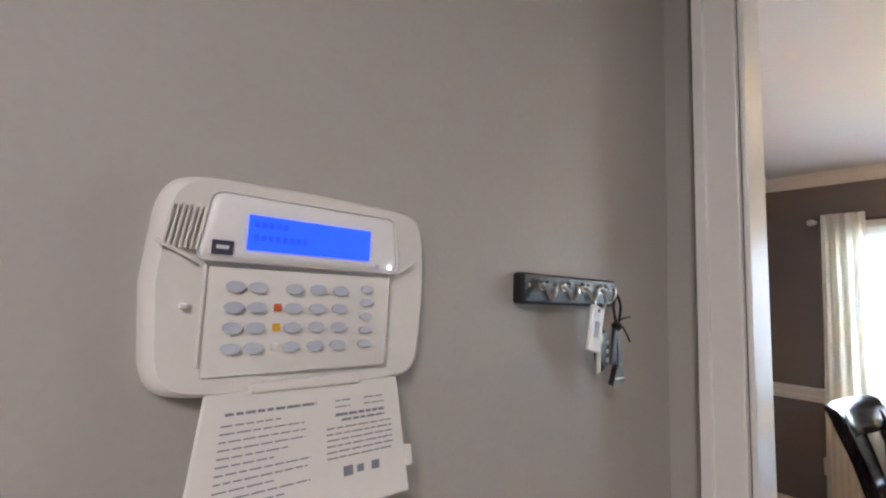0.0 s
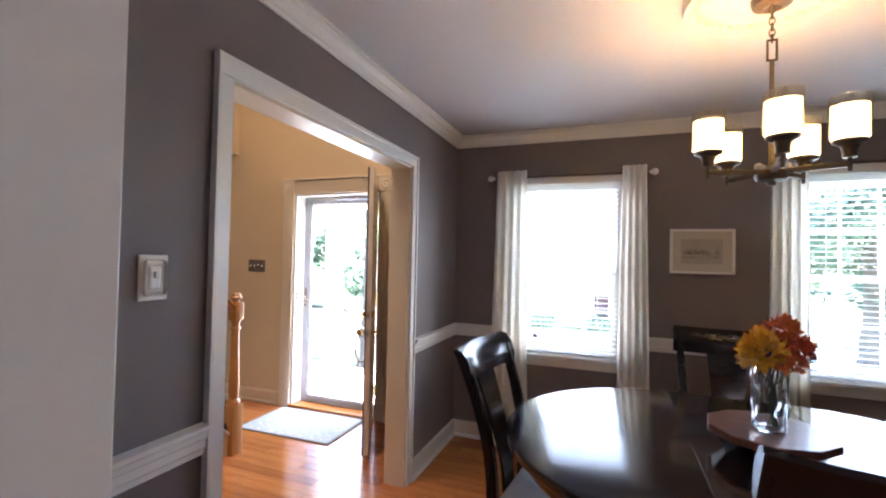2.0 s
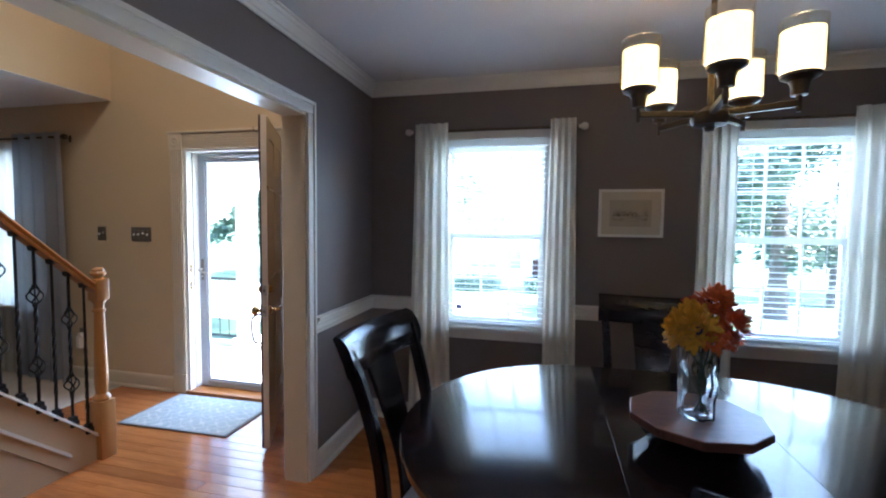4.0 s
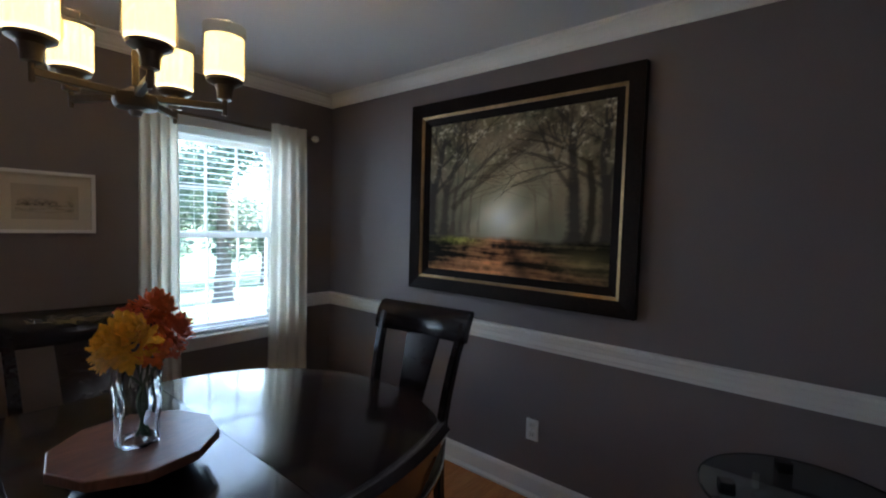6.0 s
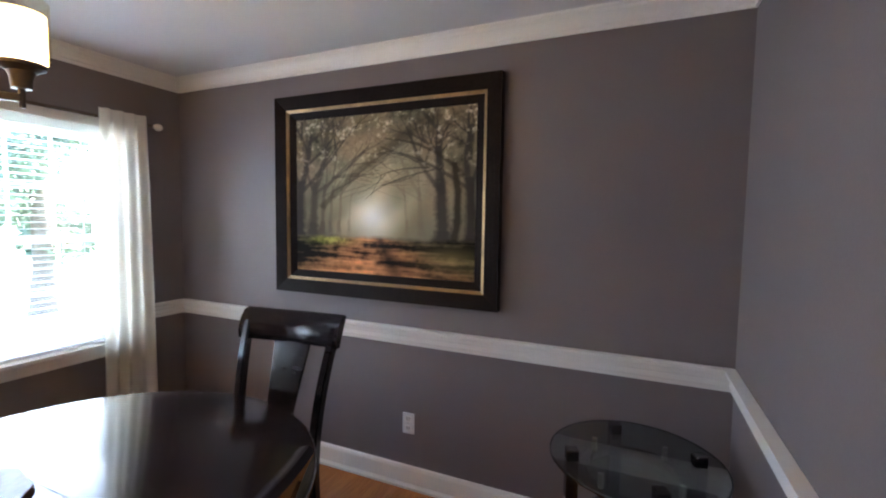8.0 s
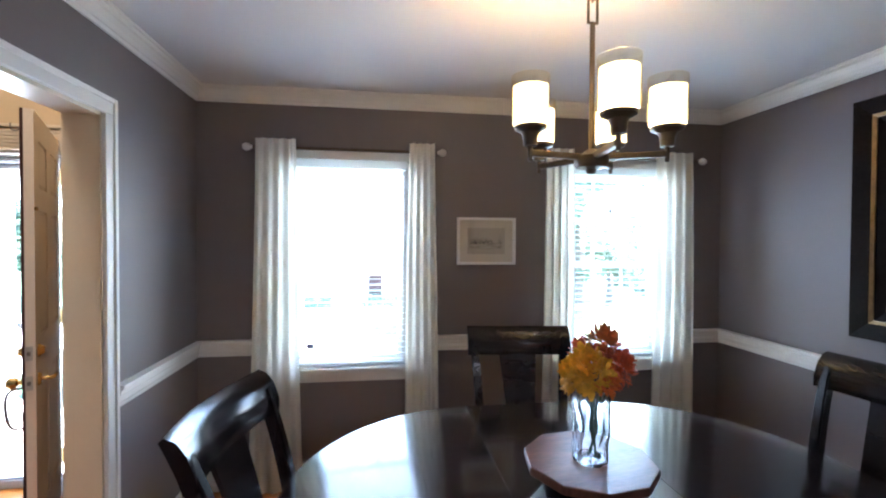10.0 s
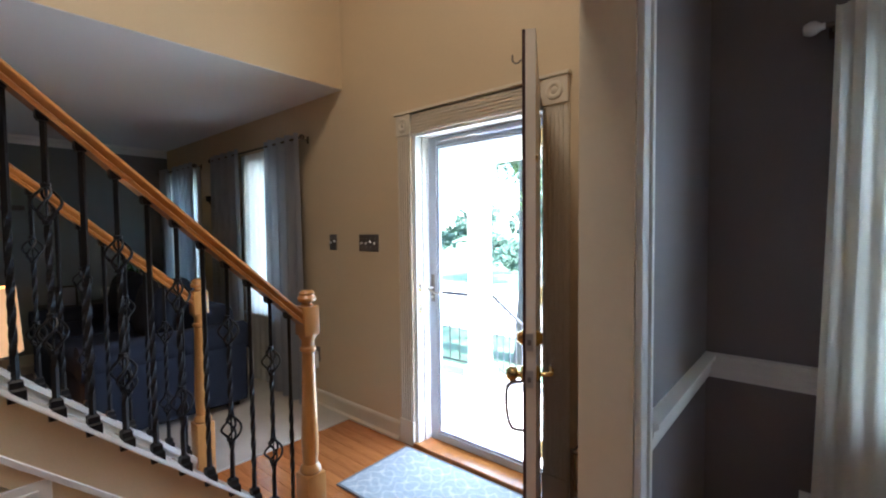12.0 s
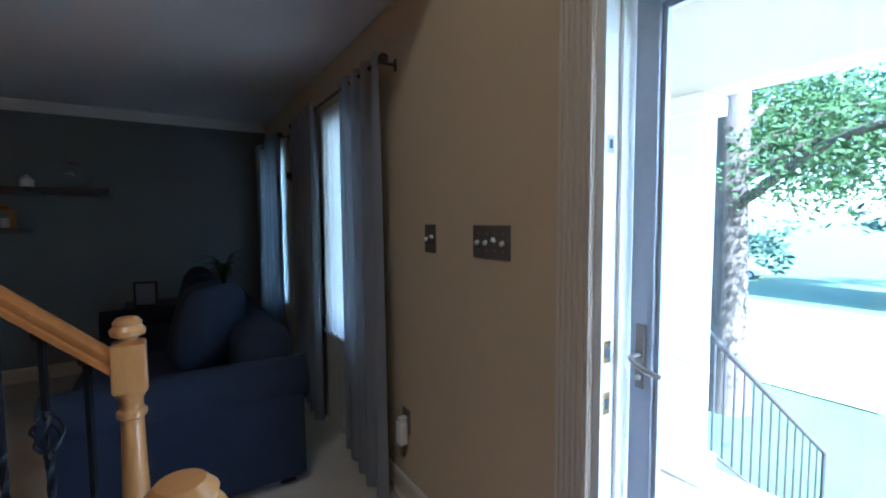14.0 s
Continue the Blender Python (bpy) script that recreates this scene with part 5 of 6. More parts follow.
car_fob = part("car_fob", fb, M_BLACK, ks, "oval black car key fob", smooth=True)
for z in (-0.062, -0.073, -0.084):
    part("button", box(0.0165, 0.0215, 0.0005, 0.0022, z - 0.0028, z + 0.0028, 0.0006), M_KEY, car_fob, "small grey button")
part("fob_strap", tube(smooth_line([(0.002, 0.002, -0.014), (0.012, 0.006, -0.030), (0.014, 0.008, -0.052)], 4), 0.003, 8), M_BLACK, ks)
fob = thing("key_fob", "black car keys on a knotted leather cord hanging from the rack", "keys", (KX + 0.034, 0.882, 1.432), 90)
fob.matrix_basis = fob.matrix_basis @ Matrix.Diagonal((0.9, 0.9, 0.84, 1))
part("cord_loop", tube(smooth_line([(0, 0, 0.004), (-0.011, -0.001, -0.014), (-0.008, -0.002, -0.034), (0.002, 0, -0.044), (0.011, 0.001, -0.030), (0.011, 0, -0.012), (0, 0, 0.004)], 5), 0.0022, 6, cap=False), M_BLACK, fob)
part("knot", lathe([(0, -0.056), (0.006, -0.052), (0.008, -0.045), (0.004, -0.040), (0, -0.039)], 10), M_BLACK, fob, smooth=True)
for pts in (((0.002, 0, -0.044), (0.016, -0.002, -0.050), (0.034, -0.003, -0.072)), ((0.002, 0, -0.044), (0.014, 0.0, -0.036), (0.036, -0.002, -0.032))):
    part("cord_end", tube(smooth_line(pts, 4), 0.0014, 6), M_BLACK, fob)
for x, y, w, tilt in ((-0.010, 0, 0.0075, 9), (-0.002, 0.003, 0.0085, 2), (0.008, 0.002, 0.0075, -9)):
    blade = box(-w * 0.5, w * 0.5, -0.0022, 0.0022, -0.056, 0.0, 0.0012)
    for v in blade.verts:
        v.co.x *= 1.0 - 0.9 * v.co.z / 0.056
    part("leather_strip", blade, M_BLACK, fob, "black leather tassel strip", at=pose(x * 0.35, y, -0.050, 0, tilt, 0))
tri = [(-0.017, -0.134), (-0.013, -0.137), (0.013, -0.134), (0.016, -0.130), (0.006, -0.110), (0.0, -0.106), (-0.006, -0.110)]
end = bmesh.new()
front, back = [end.verts.new((x, -0.004, z)) for x, z in tri], [end.verts.new((x, 0.004, z)) for x, z in tri]
end.faces.new(front), end.faces.new(back[::-1])
for i in range(len(tri)):
    end.faces.new((front[(i + 1) % len(tri)], front[i], back[i], back[(i + 1) % len(tri)]))
bmesh.ops.recalc_face_normals(end, faces=end.faces[:])
weight = part("end_tab", end, M_BLACK, fob, "black triangular leather end")
part("shiny_pin", box(-0.012, 0.011, -0.0055, -0.0036, -0.1275, -0.1245, 0.0006), M_NICKEL, weight, "bright metal bar")


# ---- glass side table ----
gt = thing("glass_side_table", "round smoked glass side table with dark wooden legs", "side table", (2.195, 1.405, 0))
part("glass_top", lathe([(0, 0.625), (0.295, 0.625), (0.300, 0.629), (0.300, 0.631), (0.295, 0.635), (0, 0.635)], 48), M_TABLEGLASS, gt)
part("top_rim", lathe([(0.297, 0.626), (0.3015, 0.628), (0.3015, 0.632), (0.297, 0.634), (0.297, 0.626)], 48), M_TABLEGLASS, gt, "polished glass edge")
part("glass_shelf", lathe([(0, 0.36), (0.19, 0.36), (0.19, 0.368), (0, 0.368)], 40), M_TABLEGLASS, gt)
part("ring_rail", lathe([(0.165, 0.55), (0.195, 0.55), (0.195, 0.575), (0.165, 0.575), (0.165, 0.55)], 40), M_ESPRESSO, gt)
for k in range(4):
    a = radians(20 + 90 * k)
    part("leg", box(-0.022, 0.022, -0.022, 0.022, 0, 0.655, 0.004), M_ESPRESSO, gt, at=pose(0.225 * math.cos(a), 0.225 * math.sin(a), 0, 0, 0, 20 + 90 * k))
    part("glass_pad", lathe([(0, 0.575), (0.010, 0.575), (0.010, 0.6245), (0, 0.6245)], 12, m=pose(0.18 * math.cos(a + 0.6), 0.18 * math.sin(a + 0.6), 0)), M_NICKEL, gt)


# ---- front door ----
def fluted(ob, name, x0, x1, z0, z1, upright):
    part(name, box(x0, x1, FY - 0.016, FY, z0, z1), M_CREAMTRIM, ob)
    n = 6
    for k in range(n):
        if upright:
            c = x0 + (x1 - x0) * (k + 0.5) / n
            part("flute", box(c - 0.007, c + 0.007, FY - 0.022, FY - 0.014, z0, z1 - 0.004, 0.003), M_CREAMTRIM, ob)
        else:
            c = z0 + (z1 - z0) * (k + 0.5) / n
            part("flute", box(x0, x1, FY - 0.022, FY - 0.014, c - 0.007, c + 0.007, 0.003), M_CREAMTRIM, ob)


fc = thing("casing_front_door", "cream fluted casing with corner rosettes round the front door", "door casing", kind="structure")
for a, b in ((-2.580, -2.455), (-1.55, -1.412)):
    fluted(fc, "upright", a + 0.004, b, 0.16, 1.983, True)
    part("plinth_block", box(a, b + 0.002, FY - 0.028, FY, 0, 0.16, 0.004), M_CREAMTRIM, fc)
    part("rosette_block", box(a, b, FY - 0.028, FY, 1.983, 2.113, 0.004), M_CREAMTRIM, fc)
    part("rosette", lathe([(0, 0.008), (0.010, 0.007), (0.018, 0.001), (0.028, 0.008), (0.040, 0.007), (0.046, 0), (0, 0)], 24, m=pose((a + b) / 2, FY - 0.0275, 2.048, 90)), M_CREAMTRIM, fc, smooth=True)
fluted(fc, "head", -2.455, -1.55, 1.987, 2.103, False)
part("cap", box(-2.592, -1.403, FY - 0.036, FY, 2.113, 2.131, 0.004), M_CREAMTRIM, fc)
fj = thing("jamb_front_door", "white lining and oak threshold of the front door", "door jamb", kind="structure")
part("side", box(-2.458, -2.430, FY - 0.004, FY + 0.16, 0.02, 1.984), M_TRIM, fj)
part("side", box(-1.556, -1.547, FY - 0.004, FY + 0.16, 0.02, 1.984), M_TRIM, fj)
part("head", box(-2.43, -1.556, FY - 0.004, FY + 0.16, 1.972, 1.988), M_TRIM, fj)
part("stop", box(-2.430, -2.418, FY + 0.05, FY + 0.085, 0.03, 1.972, 0.002), M_TRIM, fj)
part("threshold", box(-2.46, -1.545, FY - 0.03, FY + 0.17, 0, 0.028, 0.006), M_OAK, fj)
for z, h, m in ((1.575, 0.045, M_NICKEL), (1.03, 0.06, M_BRASS), (0.89, 0.06, M_BRASS)):
    s = part("strike_plate", box(-2.4315, -2.4285, FY + 0.006, FY + 0.034, z - h / 2, z + h / 2, 0.0008), m, fj, "brass strike plate")
    part("strike_hole", box(-2.4305, -2.4275, FY + 0.014, FY + 0.026, z - h / 4, z + h / 4), M_INK, s)


def build_door():
    L, H0, H1, T = 0.785, 0.035, 2.045, 0.044
    d = thing("front_door", "open six-panel front door, mahogany outside and cream inside", "door", (-1.600, FY + 0.012, 0), -63.0)
    part("core", box(0, L, -T / 2 + 0.011, T / 2 - 0.011, H0, H1), M_DOORWHITE, d)
    sx = ((0, 0.115), (0.335, 0.450), (0.670, L))
    rz = ((H0, 0.26), (0.86, 1.06), (1.62, 1.72), (1.93, H1))
    for side, m, lab in ((-1, M_DOORRED, "mahogany outer face"), (1, M_DOORWHITE, "cream inner face")):
        y0, y1 = sorted((side * (T / 2 - 0.011), side * T / 2))
        for a, b in sx:
            part("stile", box(a, b, y0, y1, H0, H1), m, d, lab)
        for z0, z1 in rz:
            for a, b in ((0.115, 0.335), (0.450, 0.670)):
                part("rail", box(a, b, y0, y1, z0, z1), m, d, lab)
        for (_, z0), (z1, _) in zip(rz, rz[1:]):
            for a, b in ((0.115, 0.335), (0.450, 0.670)):
                own = box(a + 0.022, b - 0.022, min(side * (T / 2 - 0.012), side * (T / 2 - 0.002)), max(side * (T / 2 - 0.012), side * (T / 2 - 0.002)), z0 + 0.022, z1 - 0.022)
                for v in own.verts:
                    if abs(v.co.y) < T / 2 - 0.006:
                        v.co.x += math.copysign(0.018, v.co.x - (a + b) / 2)
                        v.co.z += math.copysign(0.018, v.co.z - (z0 + z1) / 2)
                part("panel", own, m, d, lab)
    for z, hh in ((1.005, 0.030), (0.878, 0.030)):
        part("latch_plate", box(L - 0.001, L + 0.0015, -0.013, 0.013, z - hh, z + hh, 0.0005), M_NICKEL, d, "steel latch plate")
        part("latch_bolt", box(L + 0.001, L + 0.008, -0.006, 0.006, z - 0.009, z + 0.009, 0.002), M_PEWTER, d)
    X = L - 0.065
    for s in (-1, 1):
        part("deadbolt", lathe([(0, 0.022), (0.016, 0.022), (0.020, 0.014), (0.027, 0.006), (0.029, 0), (0, 0)], 20, m=pose(X, s * T / 2, 1.005, 90 * (-s if s > 0 else 1))), M_BRASS, d, "brass deadbolt", smooth=True)
        part("rose", lathe([(0, 0.012), (0.024, 0.010), (0.030, 0), (0, 0)], 20, m=pose(X, s * T / 2, 0.878, 90 * (-s if s > 0 else 1))), M_BRASS, d, smooth=True)
    part("lever", tube(smooth_line([(X, T / 2, 0.878), (X, T / 2 + 0.045, 0.878), (X - 0.03, T / 2 + 0.052, 0.880), (X - 0.095, T / 2 + 0.048, 0.873)], 5), 0.0085, 10), M_BRASS, d, "brass lever handle", smooth=True)
    part("thumb_latch", box(X - 0.012, X + 0.012, -T / 2 - 0.05, -T / 2, 0.873, 0.881, 0.003), M_BRASS, d)
    part("grip_handle", tube(smooth_line([(X, -T / 2, 0.85), (X, -T / 2 - 0.055, 0.83), (X, -T / 2 - 0.062, 0.75), (X, -T / 2 - 0.045, 0.68), (X, -T / 2, 0.67)], 5), 0.0058, 10), M_PEWTER, d, "dark curved grip handle", smooth=True)
    part("knob", lathe([(0, 0.062), (0.018, 0.060), (0.028, 0.046), (0.024, 0.028), (0.011, 0.020), (0.011, 0.010), (0.030, 0.004), (0.030, 0), (0, 0)], 22, m=pose(X, -T / 2, 0.873, 90)), M_BRASS, d, "round brass knob", smooth=True)
    part("door_guard", box(L - 0.05, L + 0.004, T / 2, T / 2 + 0.008, 1.615, 1.632, 0.002), M_BRASS, d)
    hk = bmesh.new()
    tube(smooth_line([(L - 0.05, -T / 2, 1.97), (L - 0.05, -T / 2 - 0.02, 1.955), (L - 0.05, -T / 2 - 0.035, 1.965), (L - 0.05, -T / 2 - 0.035, 1.985)], 4), 0.003, 8, hk)
    part("coat_hook", hk, M_PEWTER, d)
    for z in (0.25, 1.05, 1.85):
        part("hinge", tube([(-0.004, T / 2 + 0.003, z - 0.045), (-0.004, T / 2 + 0.003, z + 0.045)], 0.006, 10), M_BRASS, d)


build_door()
sd2 = thing("storm_door", "closed grey aluminium storm door with a full glass pane", "door")
Y0 = FY + 0.10
fr = bmesh.new()
for b in ((-2.418, -2.352, 0.030, 1.970), (-1.606, -1.558, 0.030, 1.970), (-2.352, -1.606, 1.912, 1.970), (-2.352, -1.606, 0.030, 0.080)):
    box(b[0], b[1], Y0, Y0 + 0.035, b[2], b[3], 0.004, fr)
part("frame", fr, M_STORM, sd2)
gb = bmesh.new()
for b in ((-2.352, -2.338, 0.080, 1.912), (-1.618, -1.606, 0.080, 1.912), (-2.338, -1.618, 1.898, 1.912), (-2.338, -1.618, 0.080, 0.094)):
    box(b[0], b[1], Y0 + 0.008, Y0 + 0.028, b[2], b[3], 0.002, gb)
part("glazing_bead", gb, M_STORM, sd2)
p = part("pane", box(-2.340, -1.616, Y0 + 0.016, Y0 + 0.020, 0.092, 1.900), M_GLASS, sd2)
p.visible_shadow = False
part("closer", tube([(-1.62, Y0 - 0.02, 1.942), (-2.02, Y0 - 0.02, 1.942)], 0.012, 10), M_STORM, sd2, "grey closer cylinder", smooth=True)
part("closer_rod", tube([(-2.02, Y0 - 0.02, 1.942), (-2.30, Y0 - 0.014, 1.942)], 0.004, 8), M_NICKEL, sd2)
hd = part("handle_plate", box(-2.398, -2.370, Y0 - 0.006, Y0, 0.930, 1.105, 0.003), M_PEWTER, sd2, "long pewter handle plate")
part("lever", tube(smooth_line([(-2.384, Y0 - 0.004, 1.020), (-2.384, Y0 - 0.045, 1.020), (-2.345, Y0 - 0.050, 1.000), (-2.295, Y0 - 0.046, 0.992)], 5), 0.007, 10), M_NICKEL, hd, smooth=True)
part("lock_turn", box(-2.390, -2.378, Y0 - 0.016, Y0 - 0.005, 0.955, 0.967, 0.002), M_NICKEL, hd)
part("outer_lever", tube(smooth_line([(-2.384, Y0 + 0.036, 1.03), (-2.384, Y0 + 0.08, 1.03), (-2.34, Y0 + 0.085, 1.01), (-2.29, Y0 + 0.08, 1.003)], 5), 0.007, 10), M_NICKEL, sd2, smooth=True)


def rug_pattern(u, v):
    a, b = u * 9.0 + 0.25 * wave_noise(u, v, 30, 5), v * 5.7 + 0.25 * wave_noise(u, v, 30, 6)
    s = np.cos(2 * math.pi * a) + np.cos(2 * math.pi * b) + 0.8 * np.cos(2 * math.pi * (a + b)) * np.sin(math.pi * a)
    k = np.clip(1.2 - abs(s) * 2.2, 0, 1)[:, None]
    edge = ((u < 0.02) | (u > 0.98) | (v < 0.03) | (v > 0.97))[:, None]
    rgb = (1 - k) * np.array([0.46, 0.50, 0.50]) + k * np.array([0.66, 0.66, 0.61])
    rgb *= (0.95 + 0.10 * wave_noise(u, v, 300, 2))[:, None]
    return np.where(edge, np.array([0.22, 0.22, 0.21]), rgb)


rug = thing("door_mat", "pale blue-grey scroll-patterned entry rug before the front door", "rug", (-2.055, 4.022, 0), 1)
part("pile_base", box(-0.435, 0.435, -0.275, 0.275, 0.0006, 0.009, 0.003), M_PEWTER, rug)
picture_sheet("rug_face", 0.866, 0.546, 150, 100, rug_pattern, M_RUG, rug, pose(0, 0, 0.0095, -90))

sr = thing("shoe_rack", "small dark metal shoe rack in the corner behind the door", "shoe rack", (-1.11, 4.01, 0))
for x in (-0.07, 0.07):
    for y in (-0.16, 0.16):
        part("post", tube([(x, y, 0), (x, y, 0.58)], 0.008, 8), M_BRONZE, sr)
for z in (0.14, 0.36, 0.57):
    for k in range(5):
        x = -0.07 + 0.035 * k
        part("shelf_bar", tube([(x, -0.16, z), (x, 0.16, z)], 0.004, 6), M_BRONZE, sr)
    for y in (-0.16, 0.16):
        part("cross_bar", tube([(-0.07, y, z), (0.07, y, z)], 0.005, 6), M_BRONZE, sr)


# ---- stairs ----
SX0, SX1, SLOPE = -3.10, -2.17, 0.92
def skirt_z(y):
    return 0.53 + SLOPE * (2.88 - y)


STAIR_AT = (0.012, 0.036, -0.012)
stairs = thing("staircase", "staircase with tan carpeted steps and white side boards", "staircase", (STAIR_AT[0], STAIR_AT[1], 0))
run, rise = 0.235, 0.235 * SLOPE
for i in range(12):
    y1 = 3.09 - run * i
    own = box(SX0 + 0.03, SX1 - 0.03, y1 - run - 0.02, y1 + 0.012, rise * i if i else 0, rise * (i + 1), 0.014, segs=3)
    part("step", own, M_STAIRCARPET, stairs, smooth=True)
TOPY = 0.42
for x0, x1, dy in ((SX1 - 0.03, SX1, 0.0), (SX0, SX0 + 0.03, -0.09)):
    # Near board's white takes the wall cream, warm foyer light put into colour.
    part("side_board", prism([(3.36 + dy, 0.0), (3.36 + dy, skirt_z(3.36) + 0.02), (TOPY, skirt_z(TOPY) - 0.0 + dy * SLOPE), (TOPY, skirt_z(TOPY) - 0.19), (3.155 + dy, 0.0)], x0, x1), M_CREAM if x0 > -3 else M_TRIM, stairs, "white painted side board")
part("side_wall", prism([(3.15, 0.0), (TOPY, skirt_z(TOPY) - 0.195), (TOPY, 0.0)], SX1 - 0.028, SX1 - 0.006), M_CREAM, stairs, "cream wall under the stairs")
part("side_wall", prism([(3.05, 0.0), (TOPY, skirt_z(TOPY) - 0.30), (TOPY, 0.0)], SX0 + 0.006, SX0 + 0.028), M_CREAM, stairs, "cream wall under the stairs")
part("trim_line", ramp([(0, 0), (0.014, 0.004), (0.014, 0.024), (0, 0.028)], (SX1 - 0.006, 3.16, skirt_z(3.16) - 0.19), (SX1 - 0.006, TOPY, skirt_z(TOPY) - 0.19)), M_TRIM, stairs)
part("board_cap", ramp([(-0.046, 0), (0.018, 0), (0.018, 0.006), (0.014, 0.020), (-0.046, 0.020)], (SX1, 3.355, skirt_z(3.355) + 0.004), (SX1, TOPY, skirt_z(TOPY) + 0.004)), M_TRIM, stairs)
part("board_cap", ramp([(-0.004, -0.028), (0.036, -0.028), (0.036, -0.020), (0.046, -0.016), (0.046, 0.012), (-0.004, 0.012)], (SX0, 3.265, skirt_z(3.355) + 0.010), (SX0, TOPY, skirt_z(TOPY + 0.09) + 0.010)), M_TRIM, stairs)
vent = thing("return_vent", "white slatted air vent low on the stair wall", "vent", (SX1 + 0.006, 2.376, 0.575), 90)
part("frame", box(-0.17, 0.17, -0.010, 0, -0.12, 0.12, 0.003), M_TRIM, vent)
for k in range(9):
    part("slat", box(-0.14, 0.14, -0.017, -0.009, -0.085 + k * 0.021, -0.073 + k * 0.021, 0.001), M_TRIM, vent)

HAND = [(-0.030, 0.0), (0.030, 0.0), (0.031, 0.016), (0.024, 0.022), (0.030, 0.034), (0.030, 0.046), (0.020, 0.060), (0.0, 0.066), (-0.020, 0.060), (-0.030, 0.046), (-0.030, 0.034), (-0.024, 0.022), (-0.031, 0.016)]


BAL_L = 0.90
BASKETS = {0: (), 1: (0.24, 0.61)}


def baluster_bar(kind):
    """Square iron bar with twisted lengths; it narrows to a rod inside each basket."""
    pts, rs, turns = [], [], []
    n, turn = 72, math.pi / 4
    for k in range(n + 1):
        z = BAL_L * k / n
        pts.append((0, 0, z))
        rs.append(0.0035 if any(abs(z - c) < 0.045 for c in BASKETS[kind]) else 0.0092)
        turn += 0.30 if (0.12 < z < 0.52 if kind == 0 else 0.14 < z < 0.68) else 0.0
        turns.append(turn)
    return mesh_of("baluster", tube(pts, rs, 4, twist=turns), M_IRON)


def basket_wire(k):
    pts = []
    for j in range(11):
        t = j / 10
        ang = 2 * math.pi * k / 4 + 2.4 * t
        r = 0.005 + 0.029 * math.sin(math.pi * t)
        pts.append((r * math.cos(ang), r * math.sin(ang), -0.05 + 0.10 * t))
    return mesh_of("basket_wire", tube(pts, 0.0042, 5), M_IRON)


def baluster(parent, kind, at):
    ob = new("baluster", BALS[kind])
    ob.parent, ob.matrix_basis = parent, at
    def sub(name, me, z):
        o = new(name, me)
        o.parent, o.matrix_basis = ob, pose(0, 0, z)
    sub("shoe", SHOE, 0)
    sub("top_collar", COLLAR, BAL_L - 0.06)
    for c in BASKETS[kind]:
        for w in WIRES:
            sub("basket_wire", w, c)
        for s in (-1, 1):
            sub("ring", RING, c + s * 0.052)


def newel(parent, x, y):
    own = bmesh.new()
    box(x - 0.046, x + 0.046, y - 0.046, y + 0.046, 0.0, 0.36, 0.004, own)
    lathe([(0.040, 0.36), (0.046, 0.37), (0.042, 0.385), (0.030, 0.40), (0.034, 0.44), (0.036, 0.50), (0.028, 0.80), (0.026, 0.885), (0.034, 0.892), (0.034, 0.905), (0.027, 0.912), (0.026, 0.935), (0.038, 0.955), (0.040, 0.962)], 20, own, pose(x, y, 0))
    box(x - 0.038, x + 0.038, y - 0.038, y + 0.038, 0.958, 1.085, 0.007, own)
    lathe([(0.030, 1.084), (0.020, 1.092), (0.022, 1.098), (0.038, 1.106), (0.040, 1.118), (0.034, 1.126), (0.031, 1.130), (0.033, 1.138), (0.022, 1.150), (0, 1.153)], 20, own, pose(x, y, 0))
    return part("newel_post", own, M_MAPLE, parent, "pale turned newel post", smooth=True)


def railing(x, dy, label):
    r = thing("stair_railing", label, "railing", STAIR_AT, group="stair railings")
    rail_z = lambda y: 1.018 + SLOPE * (3.309 - (y - dy))
    part("handrail", ramp(HAND, (x, 3.312 + dy, rail_z(3.312 + dy) - 0.006), (x, TOPY + 0.05, rail_z(TOPY + 0.05) - 0.006)), M_OAK, r, "golden oak handrail", smooth=True)
    newel(r, x, 3.348 + dy)
    y, k = 3.262 + dy, 0
    while y > TOPY + 0.1:
        baluster(r, k % 2, pose(x, y, skirt_z(y - dy) + 0.022))
        y -= 0.0815
        k += 1
    return r


BALS = [baluster_bar(k) for k in (0, 1)]
WIRES = [basket_wire(k) for k in range(4)]
SHOE = mesh_of("shoe", lathe([(0, -0.006), (0.028, -0.006), (0.028, 0.024), (0.021, 0.030), (0.021, 0.048), (0.012, 0.054), (0, 0.054)], 4, m=pose(0, 0, 0, 0, 0, 45)), M_IRON)
COLLAR = mesh_of("top_collar", lathe([(0, 0), (0.018, 0.002), (0.024, 0.012), (0.024, 0.052), (0, 0.056)], 4, m=pose(0, 0, 0, 0, 0, 45)), M_IRON)
RING = mesh_of("ring", lathe([(0, -0.009), (0.012, -0.006), (0.012, 0.006), (0, 0.009)], 8), M_IRON)
railing(-2.175, 0.0, "golden oak stair railing with black twisted iron balusters")
railing(-3.085, -0.095, "golden oak stair railing on the far side of the stairs")


